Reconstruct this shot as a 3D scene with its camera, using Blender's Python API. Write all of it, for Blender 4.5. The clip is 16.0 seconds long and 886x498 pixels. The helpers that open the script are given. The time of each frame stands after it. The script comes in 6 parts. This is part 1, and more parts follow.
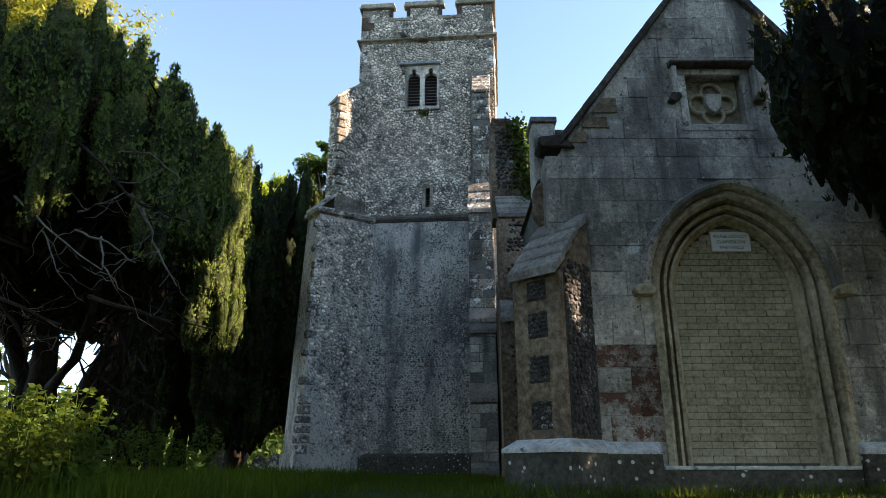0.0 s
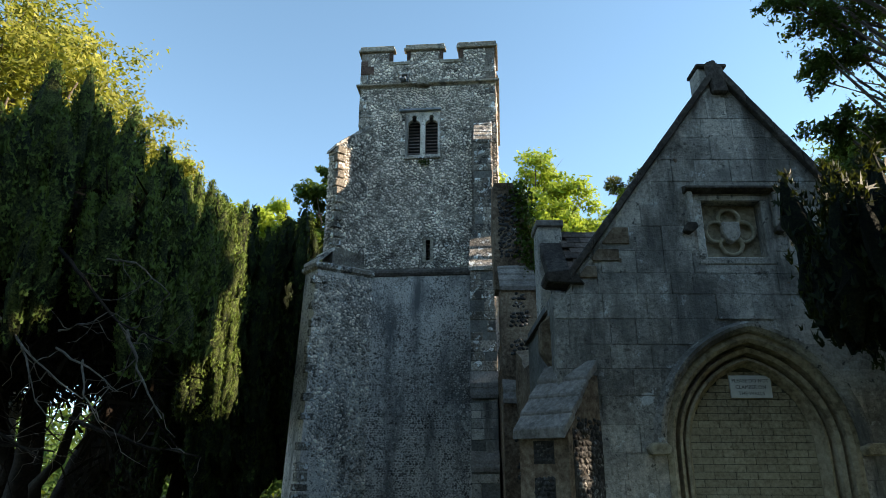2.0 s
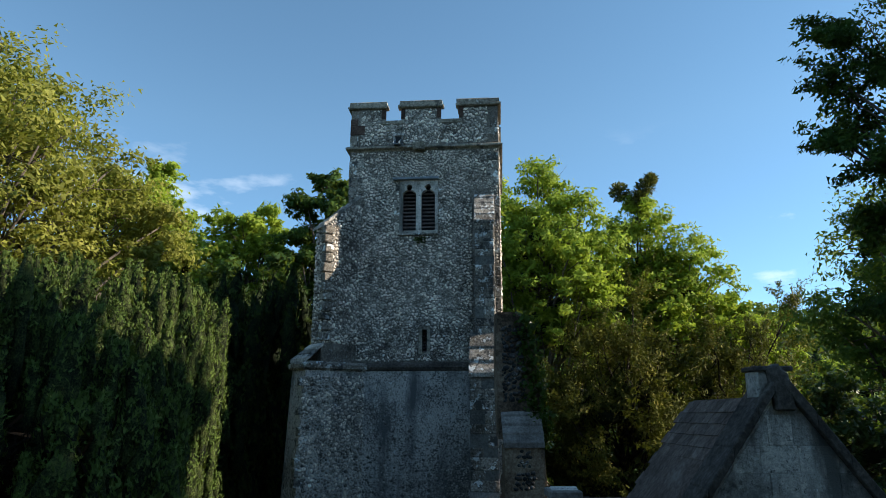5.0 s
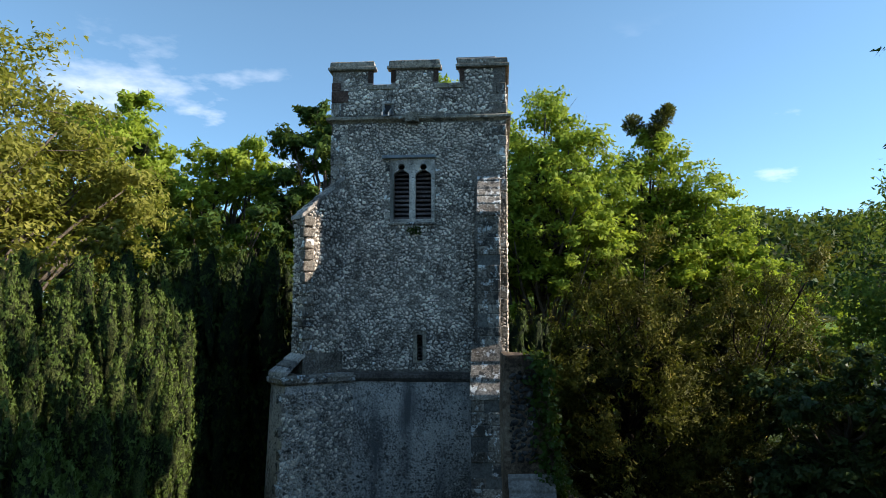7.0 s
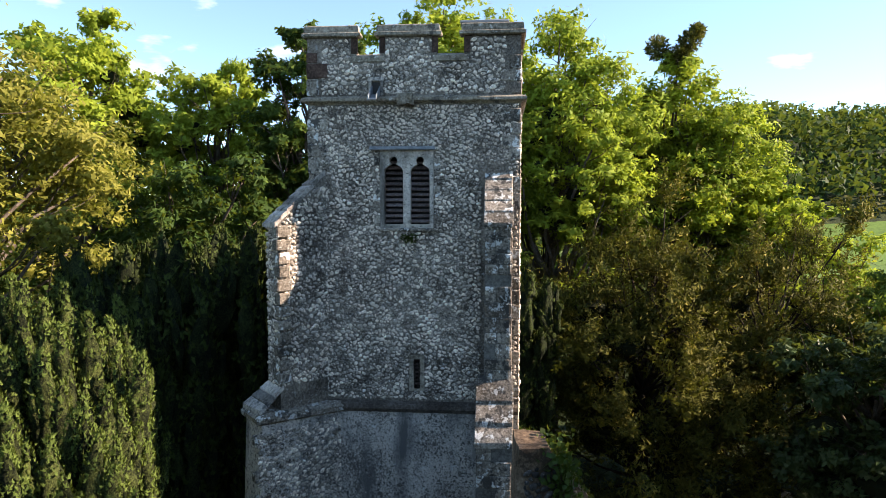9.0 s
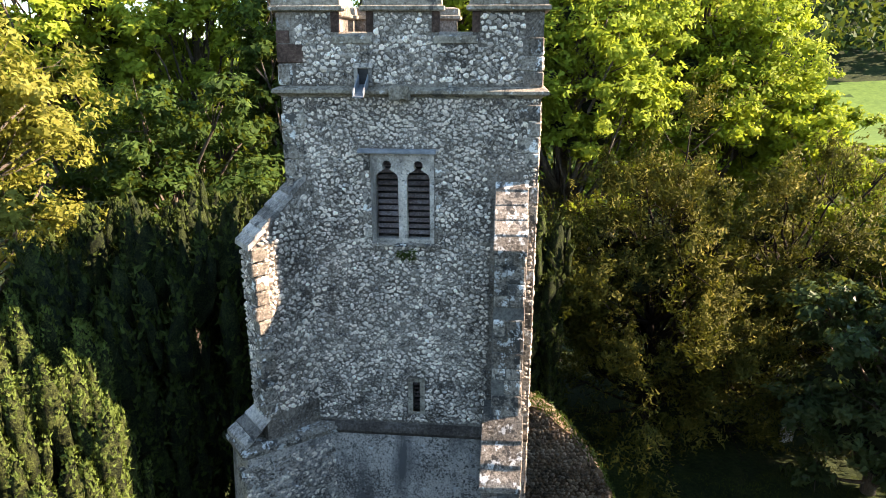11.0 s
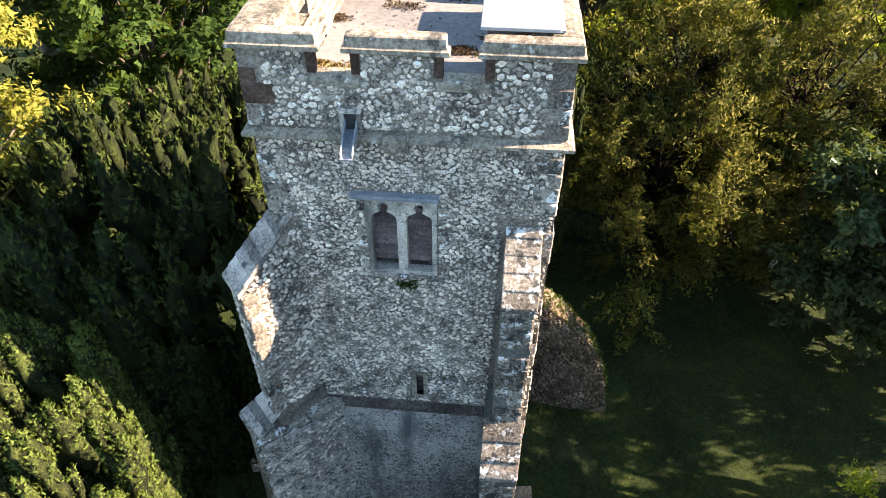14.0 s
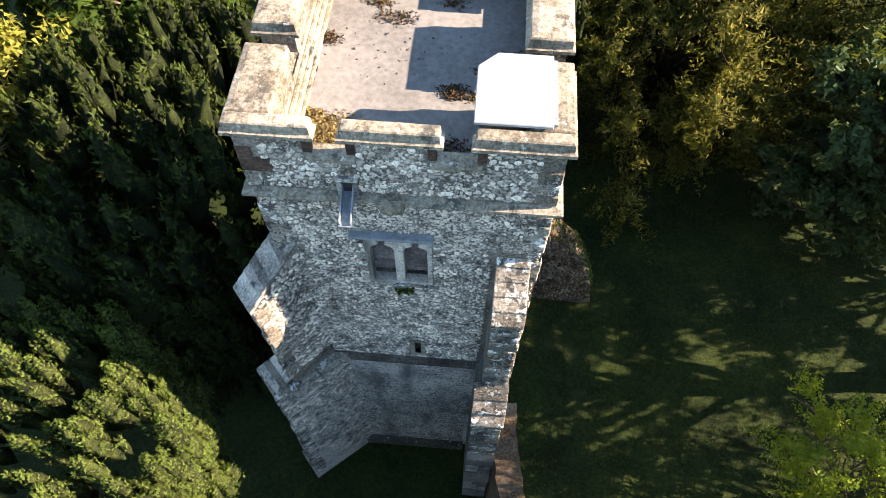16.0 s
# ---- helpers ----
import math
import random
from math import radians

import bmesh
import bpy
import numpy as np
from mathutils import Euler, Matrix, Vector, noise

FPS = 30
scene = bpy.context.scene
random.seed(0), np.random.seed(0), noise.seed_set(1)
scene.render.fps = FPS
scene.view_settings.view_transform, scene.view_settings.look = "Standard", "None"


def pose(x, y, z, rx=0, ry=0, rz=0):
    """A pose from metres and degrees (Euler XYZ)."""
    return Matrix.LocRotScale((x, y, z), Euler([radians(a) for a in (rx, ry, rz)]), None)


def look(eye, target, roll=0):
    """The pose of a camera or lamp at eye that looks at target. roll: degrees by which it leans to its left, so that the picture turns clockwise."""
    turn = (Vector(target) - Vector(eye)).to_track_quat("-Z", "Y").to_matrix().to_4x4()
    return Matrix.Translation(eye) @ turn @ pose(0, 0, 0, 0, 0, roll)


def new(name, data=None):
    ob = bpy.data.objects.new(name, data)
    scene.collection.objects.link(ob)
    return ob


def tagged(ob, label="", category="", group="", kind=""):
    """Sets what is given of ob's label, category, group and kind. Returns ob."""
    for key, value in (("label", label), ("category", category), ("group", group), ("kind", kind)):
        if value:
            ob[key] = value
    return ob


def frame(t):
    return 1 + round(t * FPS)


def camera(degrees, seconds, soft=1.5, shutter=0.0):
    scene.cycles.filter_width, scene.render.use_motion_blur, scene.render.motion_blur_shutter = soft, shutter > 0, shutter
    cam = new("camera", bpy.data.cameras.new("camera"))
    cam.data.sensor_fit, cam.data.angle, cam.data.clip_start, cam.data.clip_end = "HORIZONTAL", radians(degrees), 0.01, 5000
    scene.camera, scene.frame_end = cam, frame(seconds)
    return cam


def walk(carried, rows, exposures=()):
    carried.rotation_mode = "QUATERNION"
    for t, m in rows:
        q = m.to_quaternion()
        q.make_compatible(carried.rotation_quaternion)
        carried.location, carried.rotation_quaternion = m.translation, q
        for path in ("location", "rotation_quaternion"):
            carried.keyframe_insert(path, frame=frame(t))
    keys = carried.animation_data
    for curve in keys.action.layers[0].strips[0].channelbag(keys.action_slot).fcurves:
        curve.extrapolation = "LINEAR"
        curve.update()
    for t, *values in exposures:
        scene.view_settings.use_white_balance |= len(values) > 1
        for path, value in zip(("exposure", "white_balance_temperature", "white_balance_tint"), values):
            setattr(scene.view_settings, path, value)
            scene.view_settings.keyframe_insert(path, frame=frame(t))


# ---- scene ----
# camera, light
cam = camera(67.0, 16.0, soft=0.75)
METRES, EYE, TILT, LEAN, TURN = 26.5, 0.35, 18.6, 0.0, 0.0
ROWS = [
    (0.0, 0.0, 0.0, 0.0, 0.0, 0.0, -0.0),
    (0.5, -0.0002, 0.0028, 0.0112, -0.0, 0.07, -0.05),
    (1.0, -0.0002, 0.0056, 0.025, 0.02, 0.1, -0.07),
    (1.5, -0.0002, 0.011, 0.0407, 0.03, 0.13, -0.08),
    (2.0, -0.0003, 0.018, 0.0586, 0.04, 0.15, -0.11),
    (2.5, -0.0006, 0.0257, 0.0791, 0.03, 0.17, -0.09),
    (3.0, -0.0002, 0.0335, 0.1025, 0.0, 0.17, -0.1),
    (3.5, -0.001, 0.0425, 0.1283, -0.06, 0.17, -0.15),
    (6.0, -0.0005, 0.1306, 0.2563, -0.23, -9.54, -0.14),
    (6.5, 0.0002, 0.1606, 0.2733, -0.25, -11.42, -0.13),
    (7.0, 0.0008, 0.1919, 0.2892, -0.23, -13.32, -0.12),
    (7.5, 0.001, 0.223, 0.305, -0.2, -15.36, -0.1),
    (8.0, 0.0013, 0.254, 0.3216, -0.15, -17.59, -0.06),
    (8.5, 0.0021, 0.285, 0.3389, -0.07, -20.01, -0.04),
    (9.0, 0.0026, 0.3164, 0.3562, -0.03, -22.65, -0.05),
    (11.5, 0.0033, 0.468, 0.4468, 0.33, -39.32, 0.07),
    (12.0, 0.0023, 0.4985, 0.4659, 0.36, -43.38, 0.09),
    (12.5, 0.0014, 0.5283, 0.485, 0.4, -47.68, 0.07),
    (13.0, 0.0007, 0.558, 0.5053, 0.34, -52.06, 0.06),
    (13.5, -0.0008, 0.5884, 0.5252, 0.3, -56.61, 0.01),
    (14.0, -0.001, 0.619, 0.544, 0.17, -61.23, -0.09),
    (14.5, -0.0007, 0.6498, 0.562, 0.01, -65.68, -0.15),
    (15.0, -0.0005, 0.6805, 0.5803, -0.12, -70.08, -0.22),
    (15.5, -0.0004, 0.7102, 0.5981, -0.19, -74.39, -0.3),
    (16.0, -0.0002, 0.7393, 0.6161, -0.18, -78.48, -0.31),
]
EXPOSURES = [(0.0, 2.14, 8100, 22), (0.8, 2.04, 7900, 20), (1.5, 1.8, 7650, 17), (2.5, 1.46, 7120, 11), (3.5, 1.08, 6700, 9), (6.0, 0.76, 6350, 10), (7.5, 0.98, 6600, 15), (9.0, 1.5, 7350, 23), (11.5, 2.27, 7800, 24), (13.0, 2.47, 7850, 24), (16.0, 2.12, 7700, 21)]
walk(cam, [(t, pose(0, 0, EYE, TILT, LEAN, TURN) @ pose(METRES * x, METRES * y, METRES * z, 90 + pitch, roll, yaw)) for t, x, y, z, yaw, pitch, roll in ROWS], EXPOSURES)

# ---------------------------------------------------------------- world and sun
SUN_ELEVATION, SUN_AZIMUTH = 28.0, 88.5  # degrees; azimuth from +y towards +x
world = bpy.data.worlds.new("sky")
scene.world = world
world.use_nodes = True
wn, wl = world.node_tree.nodes, world.node_tree.links
wn.clear()
sky = wn.new("ShaderNodeTexSky")
sky.sky_type = "NISHITA"
sky.altitude = 1000.0
sky.sun_disc = False
sky.sun_elevation, sky.sun_rotation = radians(SUN_ELEVATION), radians(SUN_AZIMUTH)
sky.air_density, sky.dust_density, sky.ozone_density = 0.85, 0.0, 0.8
wc = wn.new("ShaderNodeTexCoord")
wmap = wn.new("ShaderNodeMapping")
wmap.inputs["Scale"].default_value = (1.0, 1.0, 2.6)
wmap.inputs["Location"].default_value = (0.35, 0.1, 0.2)
wnoise = wn.new("ShaderNodeTexNoise")
wnoise.inputs["Scale"].default_value, wnoise.inputs["Detail"].default_value, wnoise.inputs["Roughness"].default_value = 4.5, 7.0, 0.55
wramp = wn.new("ShaderNodeValToRGB")
wramp.color_ramp.elements[0].position, wramp.color_ramp.elements[1].position = 0.62, 0.78
wramp.color_ramp.elements[1].color = (0.75, 0.75, 0.75, 1)
wmix = wn.new("ShaderNodeMixRGB")
wmix.inputs["Color2"].default_value = (7.0, 7.2, 7.6, 1)
wbg = wn.new("ShaderNodeBackground")
wbg.inputs["Strength"].default_value = 0.13
wo = wn.new("ShaderNodeOutputWorld")
wl.new(wc.outputs["Generated"], wmap.inputs["Vector"])
wl.new(wmap.outputs["Vector"], wnoise.inputs["Vector"])
wl.new(wnoise.outputs["Fac"], wramp.inputs["Fac"])
wsep = wn.new("ShaderNodeSeparateXYZ")
wlow = wn.new("ShaderNodeMapRange")
wlow.inputs["From Min"].default_value, wlow.inputs["From Max"].default_value = 0.40, 0.26
wcut = wn.new("ShaderNodeMath")
wcut.operation = "MULTIPLY"
wl.new(wc.outputs["Generated"], wsep.inputs[0])
wl.new(wsep.outputs["Z"], wlow.inputs["Value"])
wl.new(wlow.outputs[0], wcut.inputs[0])
wl.new(wramp.outputs["Color"], wcut.inputs[1])
wl.new(wcut.outputs[0], wmix.inputs["Fac"])
whue = wn.new("ShaderNodeHueSaturation")
whue.inputs["Hue"].default_value, whue.inputs["Saturation"].default_value = 0.486, 1.08
wl.new(sky.outputs["Color"], whue.inputs["Color"])
whaze = wn.new("ShaderNodeMapRange")
whaze.inputs["From Min"].default_value, whaze.inputs["From Max"].default_value = 0.4, 0.0
wtone = wn.new("ShaderNodeMixRGB")
wtone.blend_type = "MULTIPLY"
wtone.inputs["Color2"].default_value = (0.62, 0.78, 0.94, 1)
wl.new(wsep.outputs["Z"], whaze.inputs["Value"])
wl.new(whaze.outputs[0], wtone.inputs["Fac"])
wl.new(whue.outputs["Color"], wtone.inputs["Color1"])
wl.new(wtone.outputs["Color"], wmix.inputs["Color1"])
wl.new(wmix.outputs["Color"], wbg.inputs["Color"])
wl.new(wbg.outputs["Background"], wo.inputs["Surface"])

sun = new("sun", bpy.data.lights.new("sun", "SUN"))
sun.data.energy, sun.data.angle, sun.data.color = 5.0, radians(0.5), (1.0, 0.9, 0.74)
sa, se = radians(SUN_AZIMUTH), radians(SUN_ELEVATION)
sun.matrix_world = look((100 * math.sin(sa) * math.cos(se), 100 * math.cos(sa) * math.cos(se), 100 * math.sin(se)), (0, 0, 0))

# ---------------------------------------------------------------- materials


def mat_base(name):
    m = bpy.data.materials.new(name)
    m.use_nodes = True
    nt = m.node_tree
    return m, nt.nodes, nt.links, nt.nodes["Principled BSDF"]


def ramp_node(n, stops):
    r = n.new("ShaderNodeValToRGB")
    el = r.color_ramp.elements
    while len(el) < len(stops):
        el.new(0.5)
    for e, (p, c) in zip(el, stops):
        e.position, e.color = p, (*c, 1)
    return r


def noise_node(n, l, coord, scale, detail=6, rough=0.6):
    t = n.new("ShaderNodeTexNoise")
    t.inputs["Scale"].default_value, t.inputs["Detail"].default_value, t.inputs["Roughness"].default_value = scale, detail, rough
    l.new(coord, t.inputs["Vector"])
    return t.outputs["Fac"]


def mix_node(n, l, fac, a, b, mode="MIX"):
    m = n.new("ShaderNodeMixRGB")
    m.blend_type = mode
    for k, v in (("Fac", fac), ("Color1", a), ("Color2", b)):
        if isinstance(v, (int, float)):
            m.inputs[k].default_value = v
        elif isinstance(v, tuple):
            m.inputs[k].default_value = (*v, 1)
        else:
            l.new(v, m.inputs[k])
    return m.outputs["Color"]


def stone(name, stops, big=0.7, fine=14.0, bump=0.4, rough=0.92, patches=None, vary=0.0, island=False, specks=None, streaks=None, strength_scale=0.02, warm=1.0):
    """Weathered mineral surface: a large stain pattern, a fine grain, optional patches of growth and a relief."""
    m, n, l, b = mat_base(name)
    stops = [(q, (c[0] * warm, c[1], c[2] / warm)) for q, c in stops]
    co = n.new("ShaderNodeNewGeometry").outputs["Position"]
    large = noise_node(n, l, co, big, 5, 0.65)
    small = noise_node(n, l, co, fine, 8, 0.7)
    add = n.new("ShaderNodeMath")
    add.operation = "MULTIPLY_ADD"
    l.new(small, add.inputs[0])
    add.inputs[1].default_value = 1.15
    sub = n.new("ShaderNodeMath")
    sub.operation = "MULTIPLY_ADD"
    l.new(large, sub.inputs[0])
    sub.inputs[1].default_value, sub.inputs[2].default_value = 1.0, -0.575
    l.new(sub.outputs[0], add.inputs[2])
    col = ramp_node(n, [(0.5 + 0.78 * (q - 0.5), c) for q, c in stops])
    l.new(add.outputs[0], col.inputs["Fac"])
    c = col.outputs["Color"]
    for scale, lo, hi, colour in patches or ():
        r = ramp_node(n, [(lo, (0, 0, 0)), (hi, (1, 1, 1))])
        l.new(noise_node(n, l, co, scale, 8, 0.72), r.inputs["Fac"])
        c = mix_node(n, l, r.outputs["Color"], c, colour)
    if streaks:
        # runs of damp, drawn out downwards
        mp = n.new("ShaderNodeMapping")
        mp.inputs["Scale"].default_value = (1.0, 1.0, 0.22)
        l.new(co, mp.inputs["Vector"])
        r = ramp_node(n, [(streaks[1], (0, 0, 0)), (streaks[2], (1, 1, 1))])
        l.new(noise_node(n, l, mp.outputs["Vector"], streaks[0], 7, 0.65), r.inputs["Fac"])
        c = mix_node(n, l, r.outputs["Color"], c, streaks[3])
    if specks:
        v = n.new("ShaderNodeTexVoronoi")
        v.inputs["Scale"].default_value = specks[0]
        l.new(co, v.inputs["Vector"])
        r = ramp_node(n, [(specks[1], (1, 1, 1)), (specks[1] + 0.06, (0, 0, 0))])
        l.new(v.outputs["Distance"], r.inputs["Fac"])
        c = mix_node(n, l, r.outputs["Color"], c, specks[2])
    if vary:
        if island:
            rnd = n.new("ShaderNodeNewGeometry").outputs["Random Per Island"]
        else:
            rnd = n.new("ShaderNodeObjectInfo").outputs["Random"]
        hs = n.new("ShaderNodeMapRange")
        hs.inputs["To Min"].default_value, hs.inputs["To Max"].default_value = 1 - vary, 1 + vary
        l.new(rnd, hs.inputs["Value"])
        hv = n.new("ShaderNodeHueSaturation")
        l.new(hs.outputs[0], hv.inputs["Value"])
        l.new(c, hv.inputs["Color"])
        c = hv.outputs["Color"]
    l.new(c, b.inputs["Base Color"])
    b.inputs["Roughness"].default_value = rough
    b.inputs["Specular IOR Level"].default_value = 0.2
    bm_ = n.new("ShaderNodeBump")
    bm_.inputs["Strength"].default_value, bm_.inputs["Distance"].default_value = bump, strength_scale
    l.new(add.outputs[0], bm_.inputs["Height"])
    l.new(bm_.outputs["Normal"], b.inputs["Normal"])
    return m


def leaf_material(name, dark, light, warm=None, transl=0.35, hue_scale=0.6, rough=0.6, gloss=0.1, spread=(0.55, 1.4, -0.45)):
    m, n, l, b = mat_base(name)
    geo = n.new("ShaderNodeNewGeometry")
    r = ramp_node(n, [(0.0, dark), (0.75, light), (1.0, warm or light)])
    rnd = n.new("ShaderNodeMath")
    rnd.operation = "MULTIPLY_ADD"
    l.new(geo.outputs["Random Per Island"], rnd.inputs[0])
    rnd.inputs[1].default_value = spread[0]
    nz = n.new("ShaderNodeMath")
    nz.operation = "MULTIPLY_ADD"
    l.new(noise_node(n, l, geo.outputs["Position"], hue_scale, 3, 0.5), nz.inputs[0])
    nz.inputs[1].default_value, nz.inputs[2].default_value = spread[1:]
    l.new(nz.outputs[0], rnd.inputs[2])
    l.new(rnd.outputs[0], r.inputs["Fac"])
    l.new(r.outputs["Color"], b.inputs["Base Color"])
    b.inputs["Roughness"].default_value = rough
    b.inputs["Specular IOR Level"].default_value = gloss
    tr = n.new("ShaderNodeBsdfTranslucent")
    bright = mix_node(n, l, 0.35, r.outputs["Color"], (0.35, 0.42, 0.03))
    l.new(bright, tr.inputs["Color"])
    mx = n.new("ShaderNodeMixShader")
    mx.inputs["Fac"].default_value = transl
    l.new(b.outputs[0], mx.inputs[1])
    l.new(tr.outputs[0], mx.inputs[2])
    l.new(mx.outputs[0], n["Material Output"].inputs["Surface"])
    return m


M = {}
M["mortar"] = stone("flint_wall_mortar", [(0.25, (0.05, 0.048, 0.045)), (0.5, (0.145, 0.141, 0.134)), (0.8, (0.31, 0.304, 0.29))], 0.9, 22, 0.8,
                    patches=[(9.0, 0.58, 0.64, (0.34, 0.335, 0.32)), (3.1, 0.66, 0.72, (0.42, 0.42, 0.395))], warm=1.14)
M["flint"] = stone("flint", [(0.3, (0.1, 0.1, 0.1)), (0.46, (0.44, 0.435, 0.42)), (0.7, (0.74, 0.73, 0.71))], 3.2, 26, 0.6, 0.75, vary=0.55, island=True,
                   patches=[(11.0, 0.58, 0.63, (0.07, 0.07, 0.074)), (6.0, 0.62, 0.66, (0.8, 0.795, 0.775))], warm=1.14)
M["render"] = stone("old_lime_render", [(0.25, (0.1, 0.1, 0.1)), (0.46, (0.45, 0.45, 0.447)), (0.76, (0.68, 0.68, 0.672))], 0.45, 24, 1.0,
                    patches=[(0.9, 0.56, 0.8, (0.2, 0.2, 0.2)), (14.0, 0.55, 0.6, (0.07, 0.07, 0.07)), (4.0, 0.6, 0.66, (0.66, 0.66, 0.64))], streaks=(1.6, 0.48, 0.64, (0.13, 0.13, 0.13)), warm=1.1)
M["quoin"] = stone("lichened_quoin_stone", [(0.25, (0.08, 0.074, 0.065)), (0.55, (0.27, 0.258, 0.235)), (0.85, (0.5, 0.485, 0.45))], 1.8, 20, 0.8, vary=0.38,
                   patches=[(3.6, 0.52, 0.57, (0.07, 0.066, 0.06)), (5.0, 0.55, 0.585, (0.66, 0.66, 0.635)), (5.0, 0.67, 0.73, (0.34, 0.25, 0.06)), (15.0, 0.6, 0.64, (0.1, 0.095, 0.085))], warm=1.1)
M["slab"] = stone("pale_weathering_slab", [(0.25, (0.14, 0.14, 0.14)), (0.55, (0.36, 0.36, 0.355)), (0.85, (0.56, 0.56, 0.54))], 1.8, 20, 0.6, vary=0.5,
                  patches=[(3.0, 0.56, 0.62, (0.1, 0.1, 0.1))], warm=1.1)
M["worn_flint"] = stone("worn_flint_in_render", [(0.22, (0.045, 0.045, 0.047)), (0.5, (0.19, 0.19, 0.19)), (0.8, (0.46, 0.46, 0.45))], 1.2, 34, 0.5, 0.7, vary=0.6, island=True, warm=1.1)
M["dark_mortar"] = stone("dark_flint_bed", [(0.25, (0.02, 0.018, 0.016)), (0.8, (0.07, 0.062, 0.055))], 2.0, 20, 0.6)
M["coping"] = stone("lichened_coping_stone", [(0.25, (0.1, 0.093, 0.078)), (0.55, (0.27, 0.256, 0.22)), (0.85, (0.43, 0.415, 0.37))], 1.4, 18, 0.5, vary=0.12,
                    patches=[(2.6, 0.55, 0.62, (0.085, 0.08, 0.07)), (7.0, 0.6, 0.64, (0.58, 0.57, 0.53)), (5.0, 0.66, 0.72, (0.34, 0.27, 0.08))], warm=1.1)
M["red_stone"] = stone("rust_brown_sandstone", [(0.25, (0.045, 0.028, 0.022)), (0.6, (0.11, 0.068, 0.052)), (0.9, (0.2, 0.14, 0.115))], 2.0, 20, 0.6, vary=0.2)
M["ashlar"] = stone("grey_limestone_ashlar", [(0.2, (0.16, 0.158, 0.15)), (0.5, (0.4, 0.397, 0.38)), (0.85, (0.62, 0.615, 0.59))], 0.9, 26, 1.0, vary=0.24,
                    patches=[(1.1, 0.49, 0.64, (0.17, 0.16, 0.145)), (10.0, 0.58, 0.63, (0.08, 0.078, 0.072)), (3.5, 0.6, 0.65, (0.66, 0.65, 0.62)), (2.6, 0.6, 0.66, (0.1, 0.085, 0.07))], streaks=(1.7, 0.5, 0.64, (0.12, 0.112, 0.1)), warm=1.1)
M["rust_ashlar"] = stone("rust_stained_ashlar", [(0.2, (0.12, 0.1, 0.085)), (0.5, (0.26, 0.22, 0.19)), (0.85, (0.45, 0.42, 0.38))], 0.9, 26, 1.0, vary=0.3,
                         patches=[(5.0, 0.46, 0.53, (0.11, 0.05, 0.034)), (11.0, 0.58, 0.62, (0.05, 0.03, 0.024))])
M["brown_ashlar"] = stone("brown_weathered_ashlar", [(0.2, (0.045, 0.03, 0.02)), (0.5, (0.15, 0.104, 0.07)), (0.85, (0.3, 0.235, 0.17))], 0.9, 14, 0.5, vary=0.2,
                          patches=[(1.5, 0.58, 0.72, (0.07, 0.06, 0.05)), (5.0, 0.7, 0.76, (0.36, 0.35, 0.32))])
M["ashlar_joint"] = stone("dark_joint_mortar", [(0.2, (0.07, 0.067, 0.06)), (0.8, (0.22, 0.215, 0.195))], 1.0, 18, 0.7)
M["arch_stone"] = stone("buff_moulded_stone", [(0.2, (0.13, 0.115, 0.085)), (0.5, (0.31, 0.285, 0.22)), (0.85, (0.48, 0.45, 0.36))], 1.0, 14, 0.4,
                        patches=[(1.6, 0.56, 0.7, (0.11, 0.1, 0.07))], warm=1.1)
M["brick"] = stone("pale_yellow_brick", [(0.2, (0.16, 0.148, 0.112)), (0.5, (0.29, 0.276, 0.215)), (0.85, (0.41, 0.395, 0.32))], 1.0, 24, 0.4, vary=0.14, warm=1.1)
M["brick_mortar"] = stone("brick_mortar", [(0.2, (0.05, 0.045, 0.035)), (0.8, (0.12, 0.11, 0.085))], 1.0, 24, 0.5)
M["plinth"] = stone("dark_mossy_plinth_stone", [(0.2, (0.03, 0.028, 0.022)), (0.6, (0.075, 0.07, 0.058)), (0.9, (0.13, 0.125, 0.105))], 1.0, 16, 0.6,
                    specks=(8.0, 0.13, (0.5, 0.5, 0.47)))
M["plinth_top"] = stone("pale_lichened_plinth_top", [(0.2, (0.25, 0.25, 0.24)), (0.6, (0.5, 0.5, 0.49)), (0.9, (0.66, 0.66, 0.65))], 3.0, 18, 0.6,
                        patches=[(3.0, 0.58, 0.64, (0.13, 0.12, 0.1))])
M["dark_flint"] = stone("knapped_dark_flint", [(0.3, (0.02, 0.019, 0.019)), (0.65, (0.06, 0.054, 0.05)), (0.9, (0.34, 0.33, 0.31))], 3.0, 30, 0.5, 0.6, vary=0.6, island=True)
M["brown_flint"] = stone("brown_rubble_flint", [(0.25, (0.05, 0.04, 0.03)), (0.55, (0.16, 0.13, 0.1)), (0.85, (0.32, 0.28, 0.23))], 1.2, 30, 0.6, 0.8, vary=0.5, island=True)
M["slate"] = stone("grey_stone_slab", [(0.2, (0.11, 0.105, 0.1)), (0.55, (0.22, 0.213, 0.206)), (0.9, (0.36, 0.353, 0.34))], 1.6, 18, 0.5, vary=0.2,
                   patches=[(4.0, 0.6, 0.68, (0.1, 0.09, 0.08))], warm=1.1)
M["slate_dark"] = stone("dark_weathered_coping", [(0.2, (0.03, 0.024, 0.02)), (0.55, (0.075, 0.062, 0.052)), (0.9, (0.16, 0.14, 0.12))], 1.6, 18, 0.6, vary=0.2)
M["tile"] = stone("old_clay_roof_tile", [(0.2, (0.06, 0.045, 0.035)), (0.55, (0.14, 0.1, 0.08)), (0.9, (0.24, 0.19, 0.16))], 2.0, 18, 0.5, vary=0.3)
